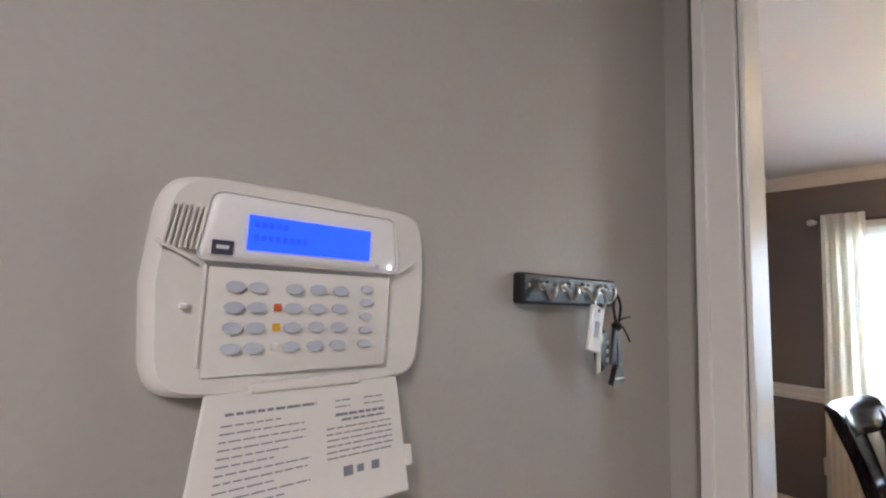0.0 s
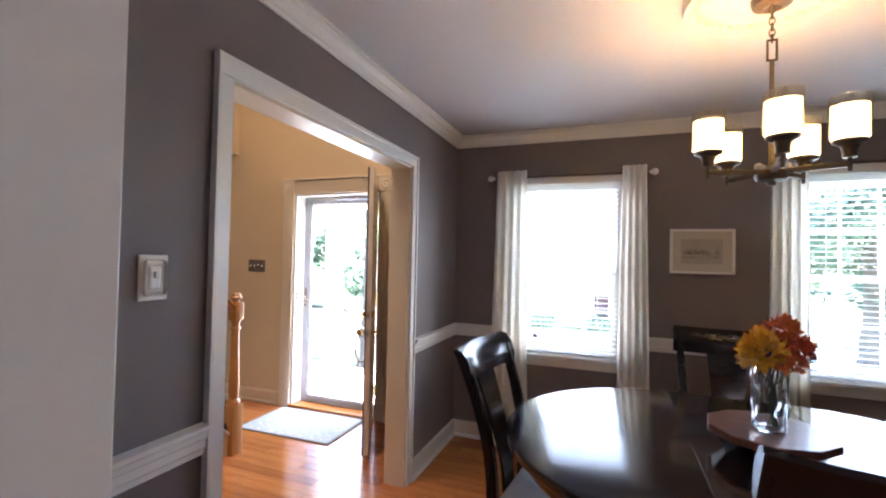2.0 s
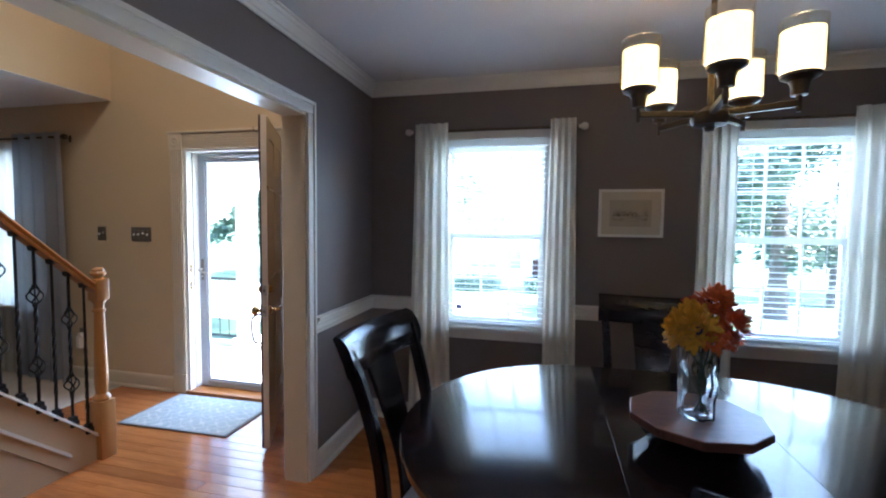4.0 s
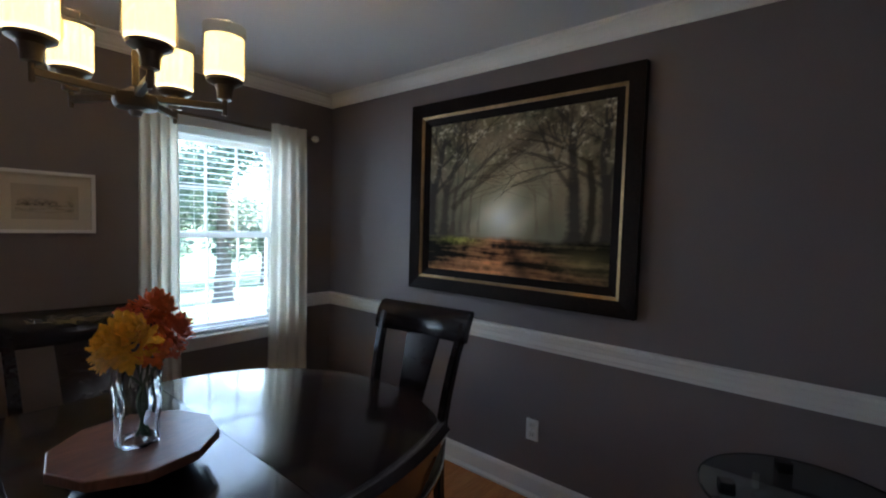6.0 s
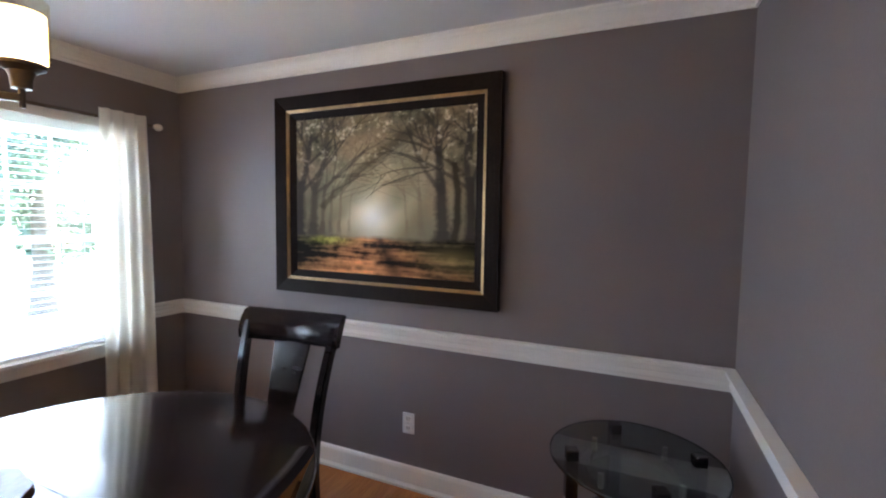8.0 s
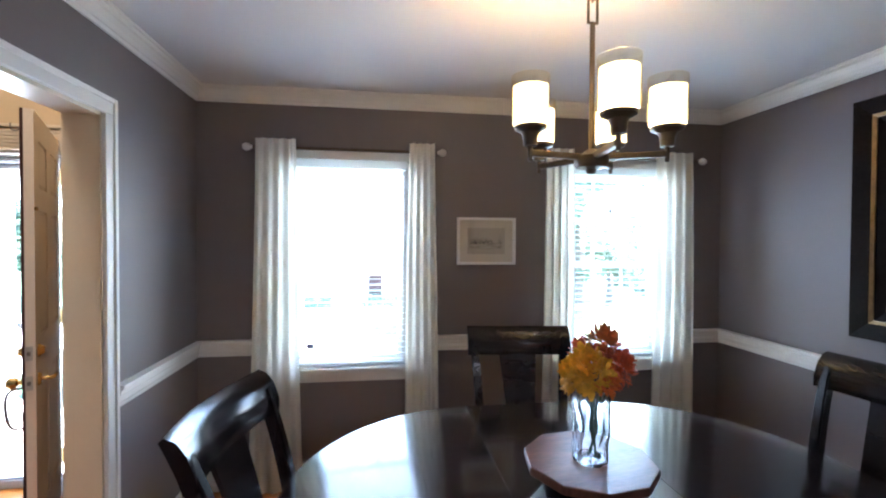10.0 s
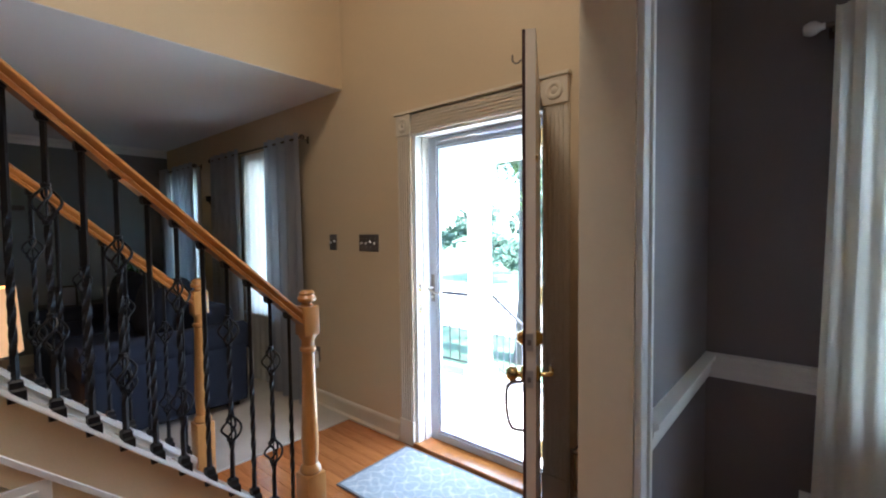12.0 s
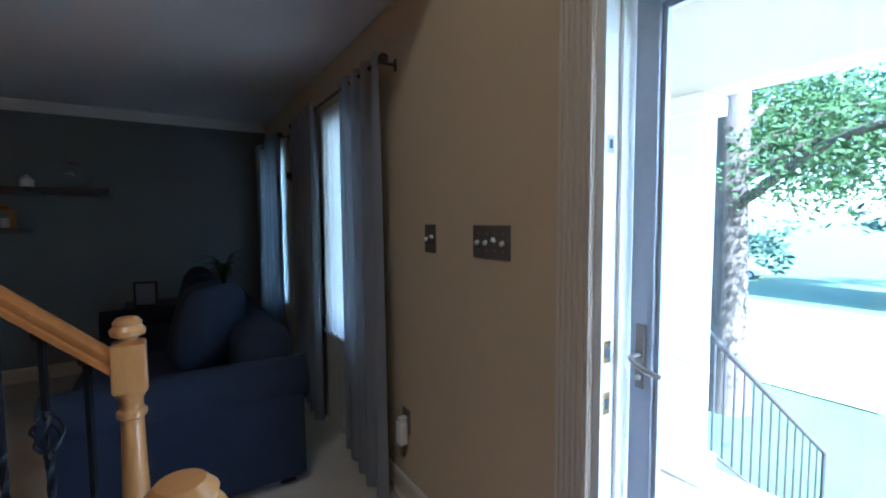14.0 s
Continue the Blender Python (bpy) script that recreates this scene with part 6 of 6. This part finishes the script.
# ---- living room ----
for k, (xa, xb, panels) in enumerate(((-5.26, -3.566, ((-5.23, -4.62), (-4.14, -3.60))), (-6.77, -5.677, ((-6.75, -6.50), (-6.34, -5.72))))):
    curtain_rod(xa, xb, 4.25, 2.115, FY, M_BRONZE, "dark bronze living room curtain rod with ring finials", "living room curtain rods")
    for j, (pa, pb) in enumerate(panels):
        cu = thing("curtain", "blue-grey grommet curtain hanging to the floor", "curtain", group="living room curtains")
        curtain_panel(pa, pb, 4.25, 0.02, 2.155, 4, M_BLUECURTAIN, cu, 40 + 10 * k + j, 0.03, 0.045)
    cu = thing("sheer_curtain", "thin white sheer curtain in front of the window", "curtain", group="sheers")
    curtain_panel(LWIN[k][0] - 0.05, LWIN[k][1] + 0.12, 4.305, 0.30 if k else 0.015, 2.105, 9, M_SHEER, cu, 60 + k, 0.0, 0.014)

sofa = thing("sofa", "large navy fabric sofa with rolled arms and loose cushions", "sofa", (-5.04, 3.44, 0))
part("base", box(-0.92, 0.92, -0.48, 0.50, 0.06, 0.40, 0.03, segs=3), M_SOFA, sofa, smooth=True)
part("backrest", box(-0.92, 0.92, 0.22, 0.52, 0.38, 0.80, 0.08, segs=4), M_SOFA, sofa, smooth=True)
for s in (-1, 1):
    arm = bmesh.new()
    box(s * 1.00 - 0.10, s * 1.00 + 0.10, -0.50, 0.52, 0.06, 0.56, 0.03, arm, 3)
    own = bmesh.new()
    tube([(s * 1.0, -0.52, 0.56), (s * 1.0, 0.0, 0.565), (s * 1.0, 0.54, 0.56)], 0.115, 20, own)
    join(arm, own)
    part("arm", arm, M_SOFA, sofa, "rolled arm", smooth=True)
    for y in (-0.42, 0.44):
        part("foot", box(s * 0.98 - 0.04, s * 0.98 + 0.04, y - 0.04, y + 0.04, 0.006, 0.065, 0.006), M_ESPRESSO, sofa)
for x in (-0.45, 0.45):
    part("seat_cushion", box(x - 0.445, x + 0.445, -0.50, 0.24, 0.40, 0.56, 0.05, segs=4), M_SOFA, sofa, smooth=True)


def cushion(at, rx, rz, w, h, d, material, label):
    own = bmesh.new()
    bmesh.ops.create_uvsphere(own, u_segments=24, v_segments=14, radius=1)
    for v in own.verts:
        x, y, z = v.co
        v.co.x = math.copysign(abs(x) ** 0.55, x) * w / 2
        v.co.z = math.copysign(abs(z) ** 0.55, z) * h / 2
        v.co.y = y * d / 2
    solid("cushion", own, material, label, "cushion", "sofa cushions", smooth=True, at=pose(*at, rx, 0, rz))


cushion((-4.42, 3.58, 0.80), -12, -35, 0.52, 0.46, 0.20, M_SOFA, "plump navy cushion leaning on the sofa arm")
cushion((-4.66, 3.50, 0.79), -14, -8, 0.52, 0.46, 0.20, M_CUSHION, "dark charcoal cushion on the sofa")
cushion((-5.10, 3.56, 0.80), -14, 4, 0.56, 0.46, 0.22, M_SOFA, "plump navy back cushion on the sofa")
cushion((-5.60, 3.56, 0.80), -14, 0, 0.56, 0.46, 0.22, M_CUSHION, "dark charcoal back cushion on the sofa")

et = thing("end_table", "small dark end table beside the sofa", "end table", (-4.08, 2.50, 0))
part("top", box(-0.24, 0.24, -0.24, 0.24, 0.47, 0.50, 0.004), M_ESPRESSO, et)
part("shelf", box(-0.21, 0.21, -0.21, 0.21, 0.16, 0.18, 0.003), M_ESPRESSO, et)
for x in (-0.20, 0.20):
    for y in (-0.20, 0.20):
        part("leg", box(x - 0.02, x + 0.02, y - 0.02, y + 0.02, 0.008, 0.47, 0.003), M_ESPRESSO, et)
tl = thing("table_lamp", "lit table lamp with a linen drum shade and white base", "lamp", (-4.08, 2.50, 0.50))
part("base", lathe([(0, 0), (0.075, 0.0), (0.080, 0.012), (0.085, 0.06), (0.070, 0.12), (0.035, 0.16), (0.018, 0.175), (0, 0.175)], 28), M_CERAMIC, tl, "white ceramic base", smooth=True)
part("stem", tube([(0, 0, 0.17), (0, 0, 0.30)], 0.008, 10), M_BRASS, tl)
part("shade", lathe([(0.185, 0.21), (0.165, 0.585), (0.162, 0.585), (0.182, 0.21), (0.185, 0.21)], 36), M_SHADE, tl, "glowing linen drum shade", smooth=True)
lamp("table_lamp_bulb", "POINT", pose(-4.08, 2.50, 0.92), 0.20, (1.0, 0.66, 0.30), 0.04)

for y0, y1, z in ((1.2, 2.98, 1.665), (1.3, 2.42, 1.33)):
    sh = thing("wall_shelf", "dark grey floating shelf on the slate blue wall", "shelf", (LX, 0, z), group="floating shelves")
    part("board", box(0, 0.22, y0, y1, -0.035, 0, 0.003), M_SHELF, sh)
    part("ledge", box(0.20, 0.222, y0, y1, 0.0005, 0.012, 0.002), M_SHELF, sh)


def ornament_bird(y, z):
    o = thing("bird_ornament", "small metal bird ornament on a dark base on the shelf", "ornament", (LX + 0.11, y, z), group="bird ornaments")
    part("base", box(-0.04, 0.04, -0.09, 0.09, 0, 0.018, 0.003), M_ESPRESSO, o)
    part("stem", tube(smooth_line([(0, 0.05, 0.018), (0, 0.10, 0.10), (0, 0.06, 0.19), (0, 0.0, 0.22)], 5), 0.004, 6), M_PEWTER, o)
    b = bmesh.new()
    tube(smooth_line([(0, 0.05, 0.235), (0, 0.0, 0.225), (0, -0.05, 0.24), (0, -0.09, 0.265)], 4), [0.002 + 0.016 * math.sin(math.pi * min(1, k / 12)) for k in range(13)], 10, b)
    part("bird", b, M_PEWTER, o, smooth=True)
    part("wing", tube(smooth_line([(0, -0.02, 0.12), (0.02, -0.05, 0.14), (0, -0.10, 0.135)], 4), [0.003, 0.008, 0.012, 0.014, 0.012, 0.010, 0.007, 0.004, 0.002], 8), M_CERAMIC, o)


ornament_bird(2.76, 1.665)
ornament_bird(1.95, 1.665)
jar = thing("glass_jar", "small white candle jar on the shelf", "jar", (LX + 0.11, 2.42, 1.665))
part("body", lathe([(0, 0), (0.045, 0), (0.048, 0.01), (0.048, 0.075), (0.042, 0.082), (0, 0.082)], 20), M_CERAMIC, jar, smooth=True)
part("lid", lathe([(0.030, 0.083), (0.032, 0.10), (0.008, 0.106), (0.010, 0.118), (0, 0.12)], 16), M_NICKEL, jar, smooth=True)
lan = thing("wooden_lantern", "small wooden box lantern on the lower shelf", "lantern", (LX + 0.11, 2.27, 1.33))
for x in (-0.05, 0.05):
    for y in (-0.05, 0.05):
        part("post", box(x - 0.008, x + 0.008, y - 0.008, y + 0.008, 0.012, 0.15), M_OAK, lan)
part("base", box(-0.065, 0.065, -0.065, 0.065, 0, 0.012, 0.002), M_OAK, lan)
part("roof", lathe([(0.095, 0.15), (0.03, 0.19), (0, 0.19)], 4, m=pose(0, 0, 0, 0, 0, 45)), M_OAK, lan)
part("candle", lathe([(0, 0.012), (0.03, 0.012), (0.03, 0.09), (0, 0.09)], 16), M_CERAMIC, lan)
part("ring", tube([(0, 0.016 * math.cos(a), 0.205 + 0.016 * math.sin(a)) for a in [2 * math.pi * i / 14 for i in range(15)]], 0.003, 6, cap=False), M_PEWTER, lan)

cs = thing("console_table", "dark console table behind the sofa corner", "console table", (-6.35, 3.55, 0))
part("top", box(-0.30, 0.30, -0.50, 0.50, 0.62, 0.65, 0.004), M_ESPRESSO, cs)
for x in (-0.26, 0.26):
    for y in (-0.46, 0.46):
        part("leg", box(x - 0.02, x + 0.02, y - 0.02, y + 0.02, 0.008, 0.62, 0.003), M_ESPRESSO, cs)
pl = thing("spider_plant", "potted spider plant with long arching leaves", "plant", (-6.25, 3.83, 0.65))
part("pot", lathe([(0, 0), (0.06, 0), (0.08, 0.11), (0.085, 0.12), (0.075, 0.12), (0, 0.10)], 20), M_CERAMIC, pl, smooth=True)
rng = random.Random(3)
for k in range(34):
    a, l, hgt = rng.uniform(0, 6.28), rng.uniform(0.18, 0.34), rng.uniform(0.16, 0.40)
    line = smooth_line([(0, 0, 0.10), (0.3 * l * math.cos(a), 0.3 * l * math.sin(a), 0.10 + hgt * 0.8), (l * math.cos(a), l * math.sin(a), 0.10 + hgt * rng.uniform(0.4, 1.0))], 4)
    part("leaf", strip(line, [0.004 + 0.010 * math.sin(math.pi * (i + 0.5) / len(line)) for i in range(len(line))], 0.0012, (-math.sin(a), math.cos(a), 0), bevel=0), M_LEAF, pl)
pf = thing("photo_frame", "small dark photo frame standing on the console", "photo frame", (-6.25, 3.22, 0.65), 80)
part("frame", box(-0.09, 0.09, -0.010, 0.010, 0, 0.22, 0.004), M_BLACK, pf)
part("photo", box(-0.07, 0.07, -0.0125, -0.0095, 0.02, 0.20), M_GREYINK, pf)
fg = thing("globe_ornament", "round silver ornament standing on the console", "ornament", (-6.25, 3.55, 0.65))
part("foot", lathe([(0, 0), (0.04, 0), (0.012, 0.02), (0.010, 0.06), (0, 0.06)], 16), M_PEWTER, fg, smooth=True)
part("ball", lathe([(0.0, 0.06)] + [(0.055 * math.sin(math.pi * k / 10), 0.115 - 0.055 * math.cos(math.pi * k / 10)) for k in range(1, 10)] + [(0, 0.17)], 20), M_NICKEL, fg, smooth=True)
ws = thing("wall_sconce", "small dark candle sconce between the living room windows", "sconce", (-5.30, FY, 1.72))
part("back_plate", box(-0.04, 0.04, -0.012, 0, -0.10, 0.10, 0.004), M_IRON, ws)
part("arm", tube(smooth_line([(0, -0.01, -0.04), (0, -0.06, -0.06), (0, -0.10, -0.02)], 5), 0.006, 8), M_IRON, ws)
part("cup", lathe([(0, -0.01), (0.03, 0), (0.034, 0.05), (0.030, 0.05), (0, 0.005)], 16, m=pose(0, -0.10, -0.01)), M_IRON, ws)

# ---- outdoors ----
GZ, DIP = -0.95, -3.55


def ground_z(y):
    """The lawn is level near the house, then falls to the street."""
    return GZ + (DIP - GZ) * min(1.0, max(0.0, (y - 14.0) / 19.0))


def sheet(x0, x1, ys, lift):
    """A strip of ground that follows the fall of the land."""
    own = bmesh.new()
    rows = [[own.verts.new((x, y, ground_z(y) + lift)) for x in (x0, x1)] for y in ys]
    for p, q in zip(rows, rows[1:]):
        own.faces.new((p[0], p[1], q[1], q[0]))
    return own


solid("ground", sheet(-900, 900, (-900, 14, 33, 900), 0), M_LAWN, "green front lawn falling to the street", "lawn", kind="structure")
solid("road", sheet(-90, 90, (24, 31), 0.03), M_ASPHALT, "grey asphalt street beyond the lawn", "road", kind="structure")
solid("pavement", sheet(-2.5, -1.3, (7.3, 14, 24), 0.03), M_CONCRETE, "pale concrete front walk", "path", kind="structure")
solid("driveway", sheet(-19.0, -3.2, (10.4, 14, 24), 0.025), M_CONCRETE, "pale concrete driveway", "driveway", kind="structure")
porch = thing("porch", "brick and concrete front porch with steps", "porch", kind="structure")
part("slab", box(-5.6, -0.75, FY + 0.17, 5.95, -0.10, -0.03, 0.006), M_CONCRETE, porch)
part("brick_base", box(-5.55, -0.80, FY + 0.2, 5.88, GZ, -0.10), M_BRICK, porch)
for i in range(4):
    part("step", box(-2.95, -1.3, 5.95 + 0.32 * i, 5.95 + 0.32 * (i + 1) + 0.02, GZ, -0.03 - 0.19 * (i + 1), 0.006), M_BRICK, porch)
pr = thing("porch_roof", "white painted porch roof with a deep beam", "porch roof", kind="structure")
part("soffit", box(-5.8, -0.65, FY + 0.16, 6.2, 2.52, 2.62), M_TRIM, pr)
part("beam", box(-5.7, -0.75, 5.72, 5.90, 2.02, 2.52, 0.006), M_TRIM, pr)
part("fascia", box(-5.85, -0.60, 6.18, 6.24, 2.42, 2.70, 0.004), M_TRIM, pr)
for x in (-3.01, -1.05, -5.4):
    po = thing("porch_column", "square white porch column with base and cap", "column", (x, 5.81, -0.03), group="porch columns")
    part("shaft", box(-0.085, 0.085, -0.085, 0.085, 0.10, 1.95, 0.006), M_TRIM, po)
    part("base", box(-0.12, 0.12, -0.12, 0.12, 0, 0.10, 0.008), M_TRIM, po)
    part("cap", box(-0.12, 0.12, -0.12, 0.12, 1.95, 2.049, 0.008), M_TRIM, po)


def iron_railing(p0, p1, n, label):
    """Slim railing with n upright bars between its ends; heights are those of the top rail."""
    r = thing("porch_railing", label, "railing", group="porch railings")
    p0, p1 = Vector(p0), Vector(p1)
    h = 0.78
    part("top_rail", tube([p0, p1], 0.018, 8), M_RAILIRON, r)
    part("bottom_rail", tube([p0 - Vector((0, 0, h - 0.10)), p1 - Vector((0, 0, h - 0.10))], 0.011, 6), M_RAILIRON, r)
    for k in range(n + 1):
        q = p0.lerp(p1, k / n)
        end = k in (0, n)
        part("post" if end else "bar", tube([q, q - Vector((0, 0, h if end else h - 0.10))], 0.016 if end else 0.0075, 6), M_RAILIRON, r)


iron_railing((-2.985, 5.95, 0.755), (-2.845, 7.40, -0.34), 14, "black iron hand railing down the porch steps")
iron_railing((-5.30, 5.81, 0.74), (-3.14, 5.81, 0.74), 17, "black iron railing along the porch edge")


def leaves(bm, c, r, n, size, rng, flat=0.8):
    for _ in range(n):
        d = Vector((rng.gauss(0, 1), rng.gauss(0, 1), rng.gauss(0, 1) * flat))
        p = Vector(c) + d.normalized() * r * rng.uniform(0.15, 1) ** 0.5
        a = Vector((rng.uniform(-1, 1), rng.uniform(-1, 1), rng.uniform(-0.5, 0.5))).normalized()
        b = a.orthogonal().normalized()
        s = size * rng.uniform(0.6, 1.3)
        vs = [bm.verts.new(p + q) for q in (-a * s, -a * s * 0.2 + b * s * 0.45, a * s * 0.4 + b * s * 0.35, a * s, a * s * 0.4 - b * s * 0.35, -a * s * 0.2 - b * s * 0.45)]
        bm.faces.new(vs)


def tree(x, y, h, r, crown, label, seed, leaf=M_LEAF, size=0.09, per=240, limbs=9, low=0.38):
    rng = random.Random(seed)
    t = thing("tree", label, "tree", (x, y, ground_z(y) - 0.05))
    line = smooth_line([(0, 0, 0), (0.01, 0.0, h * 0.25), (-0.01, 0.01, h * 0.5), (0.03, 0, h * 0.8)], 5)
    own = bmesh.new()
    tube(line, [r * (1.45 if k == 0 else 1.15 if k < 3 else 1.0 - 0.40 * k / len(line)) for k in range(len(line))], 18, own)
    for v in own.verts:
        a = math.atan2(v.co.y, v.co.x)
        v.co.x *= 1 + 0.05 * math.sin(7 * a + v.co.z)
        v.co.y *= 1 + 0.05 * math.sin(5 * a + v.co.z * 1.3)
    part("trunk", own, M_BARK, t, "furrowed grey bark", smooth=True)
    crown_bm = bmesh.new()
    for k in range(limbs):
        a = 2 * math.pi * k / limbs + rng.uniform(-0.3, 0.3)
        z0 = h * (low + 0.5 * k / limbs)
        l = crown * rng.uniform(0.7, 1.1)
        pts = smooth_line([(0, 0, z0), (l * 0.4 * math.cos(a), l * 0.4 * math.sin(a), z0 + l * 0.22), (l * math.cos(a), l * math.sin(a), z0 + l * rng.uniform(-0.12, 0.28))], 4)
        part("limb", tube(pts, [r * 0.32 * (1 - 0.85 * i / len(pts)) for i in range(len(pts))], 7), M_BARK, t)
        for q in (0.45, 0.65, 0.85, 1.05):
            p = pts[min(len(pts) - 1, int(q * (len(pts) - 1)))] + Vector((rng.uniform(-0.4, 0.4), rng.uniform(-0.4, 0.4), rng.uniform(-0.45, 0.35))) * crown * 0.25
            leaves(crown_bm, p, crown * rng.uniform(0.16, 0.30), per, size, rng)
    ob = part("crown", crown_bm, leaf, t, "clustered green leaves")
    tagged(ob, kind="stuff")


tree(-4.35, 9.15, 7.5, 0.225, 3.2, "tall oak with a furrowed grey trunk on the lawn", 1, size=0.034, per=1500, limbs=14, low=0.33)
tree(6.7, 15.5, 7.5, 0.24, 3.4, "leafy green tree on the front lawn", 7, M_SUNLITLEAF, 0.075, 650, limbs=12, low=0.20)
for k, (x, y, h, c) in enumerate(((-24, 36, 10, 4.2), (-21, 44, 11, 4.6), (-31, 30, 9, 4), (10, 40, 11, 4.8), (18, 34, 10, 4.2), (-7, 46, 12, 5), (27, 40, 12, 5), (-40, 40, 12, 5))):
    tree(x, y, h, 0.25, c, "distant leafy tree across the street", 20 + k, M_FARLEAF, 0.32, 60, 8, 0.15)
bu = None
for k, (x, y) in enumerate(((-6.2, 34.2), (-5.0, 34.3), (-3.9, 34.2), (-0.4, 34.3), (1.0, 34.2))):
    bm = bmesh.new()
    leaves(bm, (0, 0, 0.55), 0.95, 700, 0.10, random.Random(60 + k), 0.6)
    b = thing("hedge_bush", "clipped green bush before the white house", "bush", (x, y, ground_z(y)), group="bushes")
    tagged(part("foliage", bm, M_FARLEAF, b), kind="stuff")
    part("stem", tube([(0, 0, 0), (0, 0, 0.5)], 0.06, 6), M_BARK, b)

ho = thing("house", "white two-storey house across the street with a grey roof", "house", (-1.0, 39, DIP))
part("wall", box(-7.5, 7.5, -3.5, 3.5, 0, 6.2), M_SIDING, ho)
part("roof", prism([(-4.1, 6.1), (4.1, 6.1), (0, 9.2)], -8.0, 8.0), M_ROOF, ho)
for k in range(16):
    part("siding_board", box(-7.51, 7.51, -3.52, -3.49, 0.38 * k + 0.2, 0.38 * k + 0.23), M_SIDING, ho)
for x, z0, z1, half, n in ((-3.45, 1.6, 3.0, 1.05, 3), (-1.0, 1.6, 3.0, 0.45, 1), (2.6, 1.6, 3.0, 0.55, 2), (5.0, 1.6, 3.0, 0.55, 2), (-4.3, 4.3, 5.6, 0.5, 2), (-2.3, 4.3, 5.6, 0.5, 2), (2.2, 4.3, 5.6, 0.5, 2), (4.6, 4.3, 5.6, 0.5, 2)):
    w = part("window", box(x - half - 0.08, x + half + 0.08, -3.58, -3.48, z0 - 0.08, z1 + 0.08), M_TRIM, ho)
    step = 2 * half / n
    for i in range(n):
        for zz in (0, 1):
            zc = z0 + (z1 - z0) * (0.25 + 0.5 * zz)
            part("pane", box(x - half + step * i + 0.04, x - half + step * (i + 1) - 0.04, -3.60, -3.575, zc - (z1 - z0) * 0.22, zc + (z1 - z0) * 0.22), M_DARKPANE, w)
part("door", box(0.3, 1.3, -3.57, -3.49, 0.2, 2.4), M_DOORRED, ho)
part("portico", box(-0.4, 2.0, -4.6, -3.5, 2.6, 2.9), M_TRIM, ho)
for x in (-0.3, 1.9):
    part("column", box(x - 0.1, x + 0.1, -4.5, -4.3, 0, 2.6), M_TRIM, ho)

car = thing("parked_car", "white car parked far off on the street", "car", (-19.6, 43.5, DIP + 0.02), 4)
body = box(-2.1, 2.1, -0.85, 0.85, 0.28, 0.85, 0.12, segs=3)
part("body", body, M_CARPAINT, car, smooth=True)
cab = box(-1.3, 1.2, -0.76, 0.76, 0.84, 1.42, 0.05)
for v in cab.verts:
    if v.co.z > 1.1:
        v.co.x *= 0.72
        v.co.y *= 0.88
part("cabin", cab, M_CARPAINT, car)
for s in (-1, 1):
    part("side_glass", box(-0.85, 0.80, s * 0.70 - 0.02, s * 0.70 + 0.06 * s, 0.95, 1.30), M_DARKPANE, car)
for x in (-1.3, 1.3):
    for y in (-0.80, 0.80):
        w = part("wheel", lathe([(0, -0.10), (0.30, -0.10), (0.33, -0.06), (0.33, 0.06), (0.30, 0.10), (0, 0.10)], 20, m=pose(x, y, 0.33, 90)), M_TYRE, car)
        part("rim", lathe([(0, -0.105), (0.20, -0.105), (0.20, 0.105), (0, 0.105)], 14, m=pose(x, y, 0.33, 90)), M_STORM, w)
for x in (2.08, -2.08):
    for y in (-0.6, 0.6):
        part("headlight", box(x - 0.03, x + 0.03, y - 0.14, y + 0.14, 0.58, 0.70, 0.01), M_CERAMIC, car)

# ---- floor boards, last ----
def boards():
    rng = random.Random(5)
    shared = {}
    rest = bmesh.new()
    count = 0
    w = 0.0815
    y = 1.03
    while y < FY - 0.01:
        x = -3.12 - rng.uniform(0, 0.9)
        y1 = min(y + w, FY + 0.02)
        while x < XE:
            n = rng.choice((0.6, 0.9, 1.2, 1.5))
            a, b = max(x, -3.12), min(x + n, XE)
            if b - a > 0.02:
                near = y > 1.7 and a < 0.2
                size = (round(b - a, 3), round(y1 - y, 3))
                if near and count < 290:
                    if size not in shared:
                        bm = box(0.0006, size[0] - 0.0006, 0.0006, size[1] - 0.0006, -0.012, 0)
                        bmesh.ops.bevel(bm, geom=[e for e in bm.edges if all(v.co.z > -0.001 for v in e.verts)], offset=0.0012, segments=1, affect="EDGES")
                        shared[size] = mesh_of("floor_board", bm, M_WOOD)
                    ob = new("floor_board", shared[size])
                    ob.parent = floor
                    ob.matrix_basis = pose(a, y, 0)
                    count += 1
                else:
                    box(a + 0.0006, b - 0.0006, y + 0.0006, y1 - 0.0006, -0.012, -0.0002, bm=rest)
            x += n
        y += w
    ob = part("floor_boards", rest, M_WOOD, floor)
    tagged(ob, kind="stuff")


boards()
